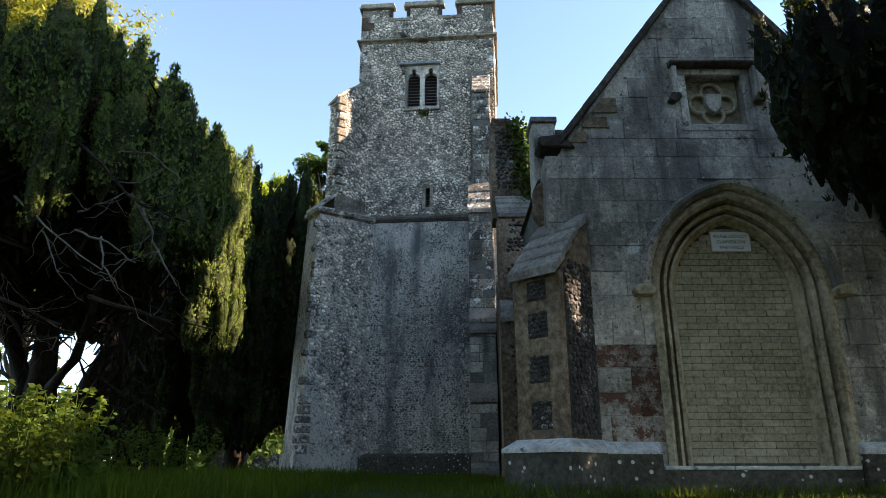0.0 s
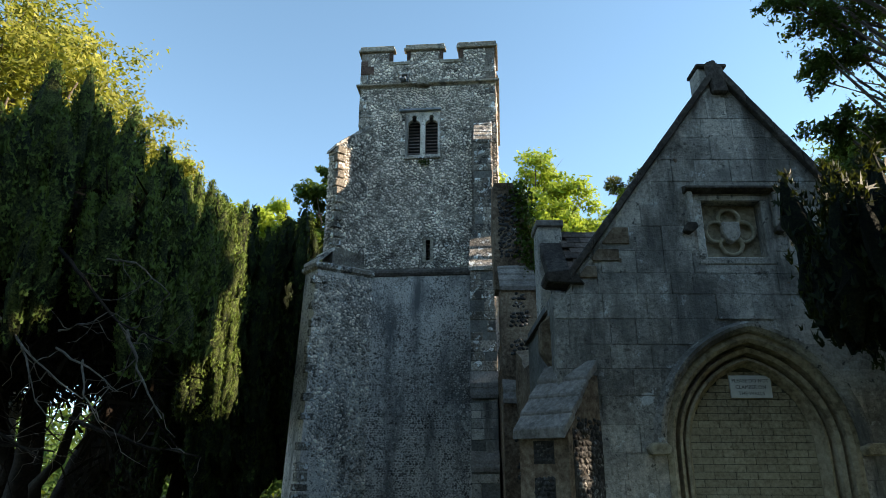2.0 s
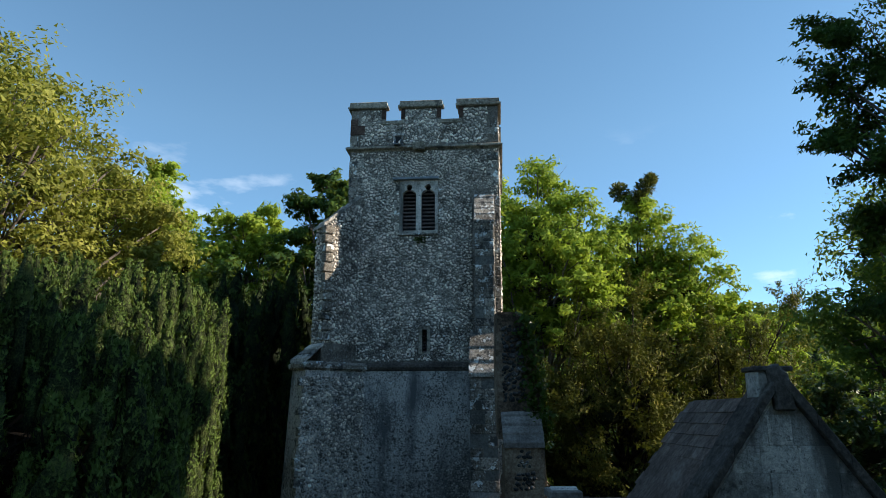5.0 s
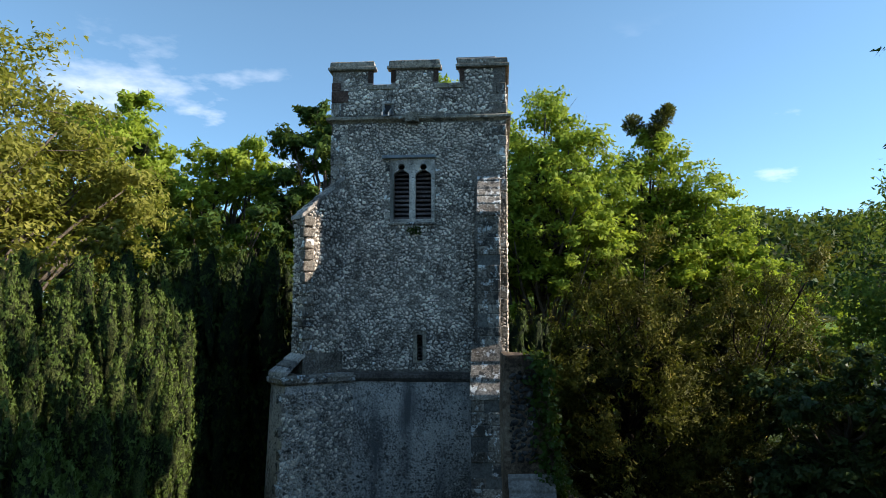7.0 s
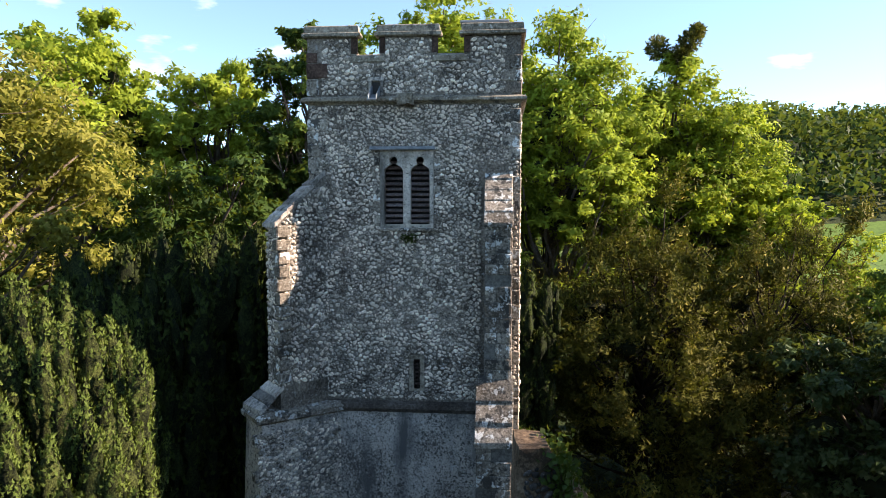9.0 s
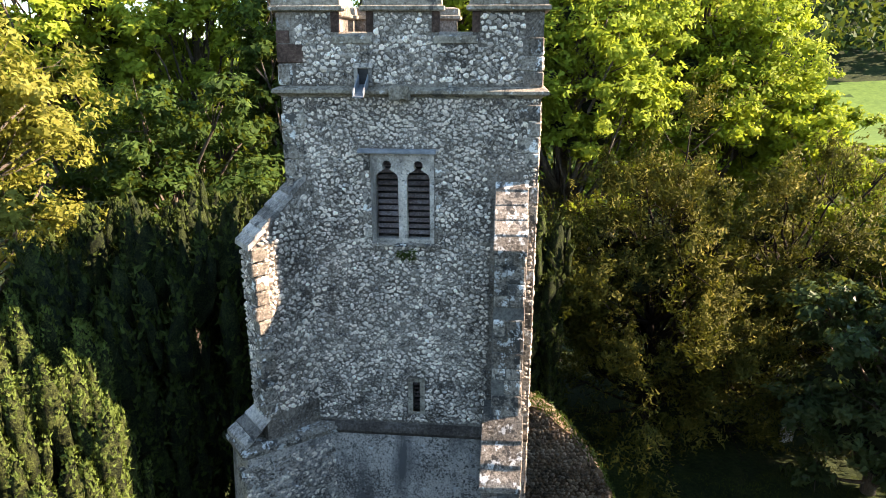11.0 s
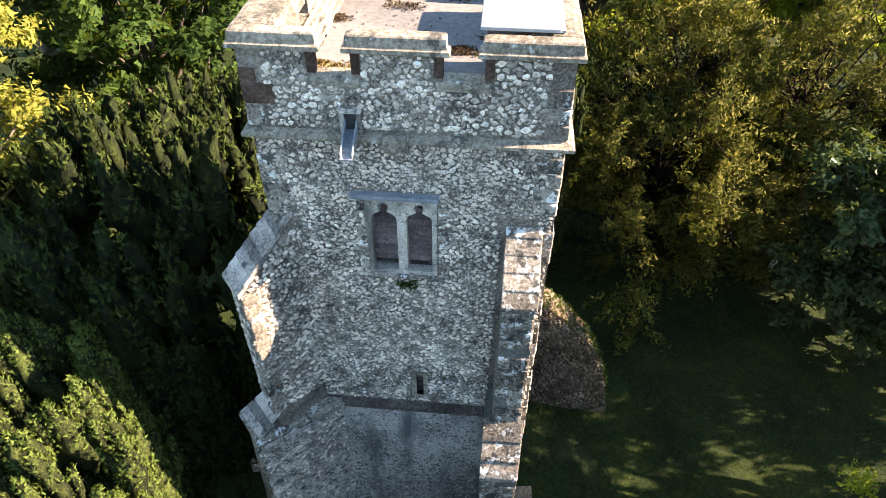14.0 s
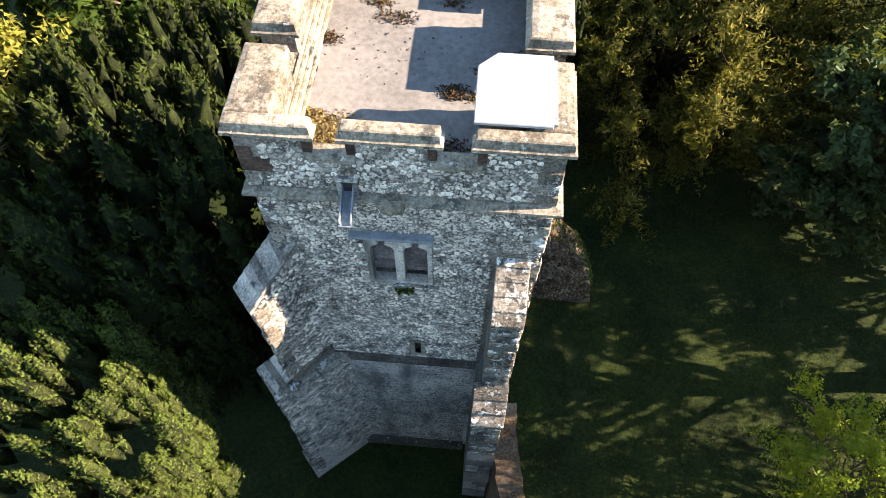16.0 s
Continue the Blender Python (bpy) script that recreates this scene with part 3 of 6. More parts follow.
def ring_course(z, profile, name, label):
    """A moulded course round the four sides; profile of (out, height)."""
    bm = bmesh.new()
    rings = []
    for o, h in profile:
        rings.append([bm.verts.new(p) for p in ((TX0 - o, TY0 - o, z + h), (TX1 + o, TY0 - o, z + h), (TX1 + o, TY1 + o, z + h), (TX0 - o, TY1 + o, z + h))])
    for a, b in zip(rings, rings[1:]):
        for i in range(4):
            bm.faces.new((a[i], a[(i + 1) % 4], b[(i + 1) % 4], b[i]))
    bmesh.ops.recalc_face_normals(bm, faces=bm.faces)
    return part(name, bm, M["coping"], tower, label)


ring_course(13.96, [(-0.3, 0.0), (0.0, 0.0), (0.04, 0.035), (0.1, 0.055), (0.125, 0.07), (0.125, 0.12), (0.08, 0.15), (0.0, 0.18), (-0.3, 0.18)], "string_course", "moulded stone string course under the parapet")

# parapet: low wall and merlons round the roof
PT, FT = 0.5, 0.12  # thickness of the side and front parapets
CREN, MTOP = 15.0, 15.33
parapet = part("parapet", boxed(TX0, TX1, TY0, TY0 + FT, 14.1, CREN - 0.14), M["mortar"], tower, "flint parapet with stone copings")
for a in ((TX0, TX0 + PT, TY0 + FT, TY1), (TX1 - PT, TX1, TY0 + FT, TY1), (TX0 + PT, TX1 - PT, TY1 - PT, TY1)):
    part("parapet", boxed(*a, 14.1, CREN - 0.14), M["mortar"], tower)


def coping_mesh(x0, x1, y0, y1, z):
    """A coping over a rectangle: a drip moulding below a weathered top."""
    bm = bmesh.new()
    rings = []
    cx, cy = (x0 + x1) / 2, (y0 + y1) / 2
    for o, h in ((-0.02, 0.0), (0.07, 0.0), (0.1, 0.02), (0.1, 0.075), (0.06, 0.095), (0.05, 0.22), (0.03, 0.24), (-0.06, 0.26)):
        rings.append([bm.verts.new(p) for p in ((x0 - o, y0 - o, z + h), (x1 + o, y0 - o, z + h), (x1 + o, y1 + 0.3 * o, z + h), (x0 - o, y1 + 0.3 * o, z + h))])
    for a, b in zip(rings, rings[1:]):
        for i in range(4):
            bm.faces.new((a[i], a[(i + 1) % 4], b[(i + 1) % 4], b[i]))
    bm.faces.new(rings[-1])
    bm.faces.new(rings[0][::-1])
    bmesh.ops.subdivide_edges(bm, edges=[e for e in bm.edges if e.calc_length() > 0.5], cuts=4)
    for v in bm.verts:
        v.co += 0.007 * Vector((n2(v.co.x * 5, v.co.y * 5, v.co.z * 5), n2(v.co.x * 5 + 9, v.co.y * 5, v.co.z * 5), n2(v.co.x * 5, v.co.y * 5 + 7, v.co.z * 5)))
    bmesh.ops.recalc_face_normals(bm, faces=bm.faces)
    return bm


# side merlons run (start, end) along y; the front corners belong to the front row
FRONT_MERLONS = [(TX0, -1.71), (-1.22, -0.04), (0.52, TX1)]
SIDE_MERLONS = [(TY0 + FT, 20.2), (20.68, 21.95), (22.43, TY1)]
for i, (a, b) in enumerate(FRONT_MERLONS):
    part("merlon", boxed(a, b, TY0, TY0 + FT, CREN - 0.14, MTOP), M["mortar"], tower)
    part("coping", coping_mesh(a, b, TY0, TY0 + FT, MTOP), M["coping"], tower, "moulded coping with yellow and grey lichen")
    part("merlon", boxed(a, b, TY1 - PT, TY1, CREN - 0.14, MTOP), M["mortar"], tower)
    part("coping", coping_mesh(a, b, TY1 - PT, TY1, MTOP), M["coping"], tower)
for a, b in ((-1.71, -1.22), (-0.04, 0.52)):
    for y0 in (TY0, TY1 - PT):
        th = FT if y0 == TY0 else PT
        bm = prism([(y0 - 0.035, CREN - 0.17), (y0 + th + 0.03, CREN - 0.17), (y0 + th + 0.03, CREN), (y0 + 0.16, CREN + 0.02), (y0 - 0.035, CREN - 0.06)], a - 0.08, b + 0.08, "x", 0.008)
        part("crenel_sill", bm, M["coping"], tower, "sloping stone sill of an embrasure")
    for x, s in ((a, -1), (b, 1)):
        x0, x1 = (x - 0.11, x + 0.012) if s < 0 else (x - 0.012, x + 0.11)
        part("crenel_jamb", boxed(x0, x1, TY0 - 0.012, TY0 + FT - 0.01, CREN + 0.004, MTOP - 0.003, bevel=0.008), M["red_stone"], tower, "rust-brown sandstone jamb")
for x0, x1 in ((TX0, TX0 + PT), (TX1 - PT, TX1)):
    for j, (a, b) in enumerate(SIDE_MERLONS):
        part("merlon", boxed(x0, x1, a, b, CREN - 0.14, MTOP), M["mortar"], tower)
        part("coping", coping_mesh(x0, x1, a + (0.08 if j == 0 else 0), b - (0.08 if j == 2 else 0), MTOP), M["coping"], tower)
    for a, b in ((20.2, 20.68), (21.95, 22.43)):
        part("crenel_sill", boxed(x0 - 0.03, x1 + 0.03, a, b, CREN - 0.17, CREN, bevel=0.01), M["coping"], tower)
# the inner face of the side parapets carries plain boarding of ribbed lead
for k in range(4):
    x = TX0 + PT - 0.005 + 0.055 * k
    part("flashing_board", boxed(x, x + 0.05, TY0 + FT + 0.01, TY1 - PT - 0.01, 14.5, 15.0 - 0.1 * k, bevel=0.006), M["coping"], tower)

# roof
roof = part("roof", boxed(TX0 + PT - 0.05, TX1 - PT + 0.05, TY0 + FT - 0.05, TY1 - PT + 0.05, 14.35, 14.62), M["felt"], tower, "flat pale roof covering with dry moss")
hatch_body = part("roof_hatch", boxed(0.5, 1.12, 19.38, 20.0, 14.6, 15.45), M["louvre"], tower, "boarded roof hatch")
lid = prism([(0.42, 18.98), (1.42, 18.98), (1.42, 20.22), (0.68, 20.22), (0.42, 19.96)], 15.615, 15.67, "z", 0.01)
part("lid", lid, M["white_lid"], hatch_body, "white painted hatch lid")
part("lid_support", boxed(0.5, 1.12, 19.38, 20.12, 15.45, 15.614), M["louvre"], hatch_body)
# Bluish strip stands for the narrow shadow between lid and parapet.
part("lead_strip", boxed(1.421, 1.48, 19.06, 20.18, 15.59, 15.62), M["lead"], hatch_body, "blue-grey strip standing for the shadow beside the lid")

# dry moss heaps on the roof
for mx, my, mr, sq, mn, mk in ((-1.72, 19.52, 0.5, 0.72, 2400, "straw"), (-2.0, 19.85, 0.22, 0.5, 300, "straw"), (-0.45, 19.4, 0.7, 0.3, 1300, "moss"), (0.1, 20.42, 0.2, 0.9, 420, "moss"), (0.42, 20.35, 0.12, 0.8, 160, "straw"),
                              (-1.98, 21.4, 0.17, 0.9, 320, "moss"), (-0.95, 21.95, 0.3, 0.6, 260, "moss"), (-1.3, 22.3, 0.22, 0.7, 200, "moss"), (1.02, 21.2, 0.16, 1.2, 120, "moss"),
                              (-0.05, 22.35, 0.2, 0.8, 160, "moss"), (-0.8, 21.3, 1.1, 0.7, 60, "moss"), (-2.1, 20.6, 0.05, 8.0, 160, "moss"), (0.55, 20.9, 0.2, 0.4, 160, "moss")):
    r = mr * np.sqrt(rng.uniform(0, 1, mn)) * rng.uniform(0.5, 1.35, mn)
    a = rng.uniform(0, 2 * np.pi, mn)
    x = np.clip(mx + 1.25 * r * np.cos(a), TX0 + PT + 0.2, TX1 - PT - 0.02)
    y = np.clip(my + sq * r * np.sin(a), TY0 + FT + 0.02, TY1 - PT)
    hump = 0.07 * np.clip(1 - r / (mr * 1.1), 0, 1) * min(1.0, mn / 300)
    me = leaves("moss", np.stack([x, y, 14.625 + hump * rng.uniform(0.2, 1, mn)], 1), rng.normal(size=(mn, 3)) * (1, 1, 0.6), rng.uniform(0.02, 0.06, mn), 0.75, M[mk])
    part("moss", me, None, roof, "heap of dry moss" if mk == "moss" else "heap of straw-yellow dry grass and moss", kind="stuff")

# rainwater spout and worn carved head on the string course
spout = part("water_spout", boxed(-1.46, -1.14, TY0 - 0.06, TY0 + 0.12, 14.44, 14.52, bevel=0.008), M["slab"], tower, "stone-framed rainwater outlet with a lead chute")
for x in (-1.45, -1.21):
    part("jamb", boxed(x, x + 0.06, TY0 - 0.06, TY0 + 0.1, 14.14, 14.44, bevel=0.006), M["slab"], spout)
# Dark plate in place of a cut opening, shade given as colour.
part("opening", boxed(-1.39, -1.21, TY0 - 0.006, TY0 + 0.02, 14.14, 14.42), M["dark_inside"], spout, "dark plate standing for the shade in the outlet")
bm = bmesh.new()
for x in (-1.39, -1.228):
    add_prism(bm, [(TY0 - 0.01, 14.16), (TY0 - 0.5, 14.0), (TY0 - 0.5, 14.07), (TY0 - 0.01, 14.34)], x, x + 0.018, "x")
add_prism(bm, [(TY0 - 0.01, 14.155), (TY0 - 0.52, 13.99), (TY0 - 0.52, 14.01), (TY0 - 0.01, 14.175)], -1.39, -1.21, "x")
part("chute", bm, M["lead"], spout, "grey lead chute")
bm = boxed(-0.84, -0.52, TY0 - 0.22, TY0 + 0.05, 13.95, 14.16)
bmesh.ops.subdivide_edges(bm, edges=list(bm.edges), cuts=5, use_grid_fill=True)
for v in bm.verts:
    q = v.co * 9
    v.co += 0.05 * Vector((n2(q.x, q.y, q.z), n2(q.x + 5, q.y, q.z), n2(q.x, q.y + 5, q.z)))
part("carved_boss", bm, M["coping"], tower, "worn shapeless carved stone boss")

# belfry window
window = part("belfry_window", boxed(-1.43, -0.08, TY0 - 0.14, TY0 + 0.03, 13.03, 13.1, bevel=0.01), M["lead"], tower, "two-light louvred belfry window with a flat hood")


def light_outline(cx, w, z0, z1, zt):
    """A narrow light: shouldered arch with a small round eye on top."""
    pts = [(cx - w, z0), (cx + w, z0), (cx + w, z1)]
    for k in range(1, 5):
        a = math.pi / 2 * k / 5
        pts.append((cx + 0.07 + (w - 0.07) * math.cos(a), z1 + 0.13 * math.sin(a)))
    for k in range(9):
        a = -math.pi / 3.2 + (math.pi + 2 * math.pi / 3.2) * k / 8
        pts.append((cx + 0.085 * math.cos(a), zt - 0.085 + 0.085 * math.sin(a)))
    for k in range(4, 0, -1):
        a = math.pi / 2 * k / 5
        pts.append((cx - 0.07 - (w - 0.07) * math.cos(a), z1 + 0.13 * math.sin(a)))
    pts.append((cx - w, z1))
    return pts


part("tracery", plate([(-1.225, 11.4), (-0.115, 11.4), (-0.115, 13.026), (-1.225, 13.026)], [light_outline(-0.945, 0.2, 11.5, 12.58, 12.9), light_outline(-0.395, 0.2, 11.5, 12.58, 12.9)], TY0 - 0.03, TY0 + 0.14),
     M["ashlar"], window, "pale cut stone tracery with a slim mullion")
part("sill", prism([(TY0 + 0.1, 11.36), (TY0 - 0.07, 11.36), (TY0 - 0.07, 11.41), (TY0 + 0.1, 11.47)], -1.24, -0.1, "x", 0.008), M["quoin"], window)
slat = mesh_of("louvre_board", boxed(-0.235, 0.235, -0.012, 0.012, -0.043, 0.043, bevel=0.004), M["louvre"])
for cx in (-0.945, -0.395):
    for k in range(12):
        piece("louvre_board", slat, window, (cx, TY0 + 0.24, 11.56 + 0.112 * k), rx=radians(-48))
# Near-black plate stands for the darkness behind the louvres.
part("backing", boxed(-1.19, -0.14, TY0 + 0.5, TY0 + 0.53, 11.45, 12.99), M["dark_inside"], window)
for k, (x0, x1, z0, z1) in enumerate(((-1.38, -1.23, 12.0, 12.26), (-1.36, -1.23, 12.72, 12.95), (-0.11, 0.03, 12.6, 12.86), (-0.11, 0.02, 12.05, 12.3), (-1.36, -1.23, 11.5, 11.7), (-0.11, 0.04, 11.5, 11.74))):
    part("jamb_stone", boxed(x0, x1, TY0 - 0.025, TY0 + 0.1, z0, z1, bevel=0.012), M["quoin"], window)
slit = part("slit_window", plate([(-0.63, 7.98), (-0.31, 7.98), (-0.31, 8.74), (-0.63, 8.74)], [slit_hole], TY0 - 0.02, TY0 + 0.1), M["coping"], tower, "narrow slit window in a stone surround")
bar = mesh_of("slat", boxed(-0.07, 0.07, -0.01, 0.01, -0.02, 0.02), M["louvre"])
for k in range(7):
    piece("slat", bar, slit, (-0.467, TY0 + 0.2, 8.08 + 0.085 * k), rx=radians(-30))

# corner stones
quoin_me = unit_block("quoin", M["quoin"], 0.08)
red_me = unit_block("quoin", M["red_stone"], 0.05)
for side, x_edge, s in (("l", TX0, 1), ("r", TX1, -1)):
    z = 12.55 if side == "l" else 4.0
    k = 0
    while z < 15.15:
        h = random.uniform(0.2, 0.36)
        if 13.93 < z + h and z < 14.15:
            z = 14.15
            continue
        if z + h > 15.22:
            break
        w = (0.42 if k % 2 else 0.24) * random.uniform(0.85, 1.1)
        if side == "r" and z < 12.7:
            w = 0.24
        if side == "r" and z < 12.7 and random.random() < 0.35:
            z += h
            k += 1
            continue
        me = red_me if (side == "l" and z > 14.15) else quoin_me
        piece("quoin", me, wall_front, (x_edge + s * (w / 2 - random.uniform(0.008, 0.026)), TY0 + random.uniform(0.12, 0.14), z + h / 2), scale=(w, 0.31, h - 0.012))
        z += h
        k += 1

# diagonal buttress on the front corner


def loft(levels, caps=True):
    bm = bmesh.new()
    rings = [[bm.verts.new((x, y, z)) for x, y in poly] for z, poly in levels]
    n = len(rings[0])
    for a, b in zip(rings, rings[1:]):
        for i in range(n):
            bm.faces.new((a[i], a[(i + 1) % n], b[(i + 1) % n], b[i]))
    bm.faces.new(rings[0][::-1])
    bm.faces.new(rings[-1])
    bmesh.ops.recalc_face_normals(bm, faces=bm.faces)
    return bm


A0, D0 = (-2.1, 19.05), (-2.7, 19.7)
buttress = part("diagonal_buttress", loft([(-0.3, [A0, (-3.76, 17.6), (-4.32, 18.22), D0]), (0.85, [A0, (-3.74, 17.63), (-4.3, 18.24), D0]), (0.86, [A0, (-3.66, 17.7), (-4.24, 18.29), D0]), (7.56, [A0, (-3.52, 17.95), (-4.04, 18.49), D0])]),
                M["render"], tower, "stepped diagonal buttress of flint with pale stone slabs")
part("string_course", loft([(7.5, [A0, (-3.54, 17.92), (-4.08, 18.49), D0]), (7.56, [(-2.06, 18.95), (-3.56, 17.82), (-4.16, 18.49), D0]), (7.66, [(-2.06, 18.93), (-3.56, 17.8), (-4.18, 18.49), D0]), (7.74, [A0, (-3.5, 17.96), (-4.03, 18.5), D0])]),
     M["quoin"], buttress)
A2, B2, C2, D2 = (-2.39, 19.09), (-3.2, 18.2), (-3.63, 18.67), (-2.75, 19.65)
part("upper_stage", loft([(7.6, [A2, B2, C2, D2]), (11.5, [A2, (B2[0] + 0.03, B2[1] + 0.03), (C2[0] + 0.04, C2[1] + 0.03), D2])]), M["mortar"], buttress)


def weathering(p_out0, p_out1, p_in0, p_in1, z0, z1, steps, material, parent, lip=0.04):
    """Overlapping sloping slabs from an outer edge at z0 up to an inner edge at z1."""
    for k in range(steps):
        a, b = k / steps, (k + 1.12) / steps
        q = [Vector(p_out0).lerp(Vector(p_in0), t) for t in (a, b)] + [Vector(p_out1).lerp(Vector(p_in1), t) for t in (b, a)]
        zz = [z0 + (z1 - z0) * t for t in (a, b, b, a)]
        out = (Vector(p_out0) - Vector(p_in0)).normalized() * lip
        bm = bmesh.new()
        top = [bm.verts.new((q[i].x + (out.x if i in (0, 3) else 0), q[i].y + (out.y if i in (0, 3) else 0), zz[i] + 0.05)) for i in range(4)]
        bot = [bm.verts.new((q[i].x + (out.x if i in (0, 3) else 0), q[i].y + (out.y if i in (0, 3) else 0), zz[i] - 0.06)) for i in range(4)]
        bm.faces.new(top)
        bm.faces.new(bot[::-1])
        for i in range(4):
            bm.faces.new((top[i], bot[i], bot[(i + 1) % 4], top[(i + 1) % 4]))
        bmesh.ops.recalc_face_normals(bm, faces=bm.faces)
        bmesh.ops.bevel(bm, geom=list(bm.edges), offset=0.012, segments=1, affect="EDGES", profile=0.5)
        for v in bm.verts:
            v.co += 0.02 * Vector((n2(v.co.x * 4, v.co.y * 4, v.co.z * 4), n2(v.co.x * 4 + 5, v.co.y * 4, v.co.z * 4), n2(v.co.x * 4, v.co.y * 4 + 5, v.co.z * 4)))
        part("weathering_slab", bm, material, parent)


bm = bmesh.new()
lo = [bm.verts.new((*q, 11.4)) for q in (A2, B2, C2, D2)]
hi = [bm.verts.new((*q, z)) for q, z in ((A2, 12.6), (B2, 11.5), (C2, 11.5), (D2, 12.6))]
bm.faces.new(hi)
for k in range(4):
    bm.faces.new((lo[k], lo[(k + 1) % 4], hi[(k + 1) % 4], hi[k]))
bmesh.ops.recalc_face_normals(bm, faces=bm.faces)
part("core", bm, M["mortar"], buttress)
p0, p1 = Vector(B2), Vector(A2)
r = [(u, z) for u, z in scatter(0.04, (p1 - p0).length - 0.03, 11.5, 12.3, 0.1, 0.078, lambda u, z: z > 11.46 + 0.93 * u)]
at = np.array([(*(p0 + (p1 - p0).normalized() * u), z) for u, z in r])
part("flint_facing", nodules("flint_facing", at, rng.uniform(0.035, 0.06, len(at)), (0.74, -0.673, 0), M["flint"]), None, buttress, kind="stuff")
weathering((-3.22, 18.18), (-3.66, 18.67), (-2.46, 19.02), (-2.76, 19.5), 11.5, 12.56, 8, M["slab"], buttress, 0.06)
weathering((-3.5, 17.93), (-4.06, 18.48), (-3.16, 18.22), (-3.6, 18.7), 7.76, 8.2, 3, M["slab"], buttress, 0.05)

# straight buttress on the front face
pier = part("front_buttress", prism([(TY0 + 0.05, -0.3), (17.15, -0.3), (17.15, 0.5), (17.28, 0.62), (17.28, 2.1), (17.36, 2.5), (17.36, 3.85), (17.42, 4.5), (17.42, 7.3), (17.95, 8.35), (TY0 + 0.05, 8.35)], 0.73, 1.42, "x"),
            M["ashlar_joint"], tower, "tall stepped buttress of stone blocks and flint")
part("upper_stage", prism([(TY0 + 0.05, 7.4), (17.97, 7.4), (17.99, 11.5), (TY0 + 0.05, 12.6)], 0.87, 1.4, "x"), M["ashlar_joint"], pier)
block_me = unit_block("block", M["quoin"], 0.08)
dblock_me = unit_block("block", M["ashlar"], 0.05)


def face_blocks(x0, x1, y_of, z0, z1, parent, me, d=0.12, hmin=0.2, hmax=0.36, gap=0.014, skip_p=0.0):
    z = z0
    k = 0
    while z < z1 - 0.08:
        h = min(random.uniform(hmin, hmax), z1 - z)
        cuts = [x0, x1] if random.random() < 0.25 else [x0, x0 + (x1 - x0) * random.uniform(0.35, 0.65), x1]
        for a, b in zip(cuts, cuts[1:]):
            if random.random() >= skip_p:
                piece("block", me, parent, ((a + b) / 2, y_of(z + h / 2) + d / 2 - 0.02 + random.uniform(-0.006, 0.006), z + h / 2), scale=(b - a - gap, d, h - gap))
        z += h
        k += 1


face_blocks(0.87, 1.4, lambda z: 17.98, 8.42, 11.48, pier, block_me, skip_p=0.12)
face_blocks(0.73, 1.42, lambda z: 17.42, 4.56, 7.28, pier, block_me, skip_p=0.25)
face_blocks(0.73, 1.42, lambda z: 17.36, 2.52, 3.84, pier, dblock_me, skip_p=0.3)
face_blocks(0.73, 1.42, lambda z: 17.28, 0.64, 2.08, pier, dblock_me, skip_p=0.3)
# right flank of the buttress
for (yf, z0, z1, x) in ((17.98, 8.4, 11.4, 1.4), (17.42, 4.56, 7.28, 1.42)):
    z = z0
    while z < z1 - 0.1:
        h = min(random.uniform(0.2, 0.38), z1 - z)
        w = random.uniform(0.28, 0.5)
        piece("block", block_me, pier, (x - 0.04, yf + w / 2, z + h / 2), scale=(0.1, w - 0.014, h - 0.014))
        z += h
weathering((0.85, 17.95), (1.42, 17.95), (0.85, 18.8), (1.42, 18.8), 11.52, 12.62, 5, M["quoin"], pier, 0.03)
weathering((0.71, 17.4), (1.44, 17.4), (0.71, 17.96), (1.44, 17.96), 7.34, 8.4, 3, M["quoin"], pier, 0.05)
weathering((0.71, 17.34), (1.44, 17.34), (0.71, 17.42), (1.44, 17.42), 3.9, 4.5, 2, M["slate"], pier, 0.06)
weathering((0.71, 17.26), (1.44, 17.26), (0.71, 17.36), (1.44, 17.36), 2.12, 2.5, 2, M["slate"], pier, 0.06)

# flints of the front face


def skip_front(x, z):
    if -1.26 < x < -0.08 and 11.33 < z < 13.13:
        return True
    if -0.66 < x < -0.28 and 7.95 < z < 8.77:
        return True
    if x > 0.85 and z < 12.7 or (x > 0.8 and 12.3 < z < 12.75):
        return x < 1.45
    if -0.86 < x < -0.48 and 13.88 < z:
        return True
    return False


rows = packed(TX0 + 0.02, TX1 - 0.02, 7.78, 13.97, 0.024, 0.06, skip_front)
pts = np.array([(x, TY0, z) for x, z, r in rows])
rad = np.array([r for x, z, r in rows])
near = (pts[:, 2] > 12.75) & (np.abs(pts[:, 0] + 0.5) < 1.25) & (pts[:, 2] < 13.9)
idx = np.where(near)[0][:280]
rest = np.setdiff1d(np.arange(len(pts)), idx)
part("flint_facing", nodules("flint_facing", pts[rest], rad[rest], (0, -1, 0), M["flint"], 0.4), None, wall_front, "grey and white flint nodules set in mortar", kind="stuff")
flint_shapes = [nodules("flint", np.zeros((1, 3)), np.array([1.0]), (0, -1, 0), M["flint"], 0.4) for _ in range(12)]
for j in idx:
    s = float(rad[j])
    piece("flint", flint_shapes[j % 12], wall_front, pts[j], scale=(s, s, s))
prow = packed(TX0 + 0.28, TX1 - 0.28, 14.16, MTOP - 0.01, 0.026, 0.068, lambda x, z: (z > CREN - 0.2 and (-1.86 < x < -1.08 or -0.18 < x < 0.66)) or (-1.46 < x < -1.13 and z < 14.53))
part("flint_facing", nodules("flint_facing", np.array([(x, TY0, z) for x, z, r in prow]), np.array([r for x, z, r in prow]), (0, -1, 0), M["flint"], 0.4), None, parapet, kind="stuff")
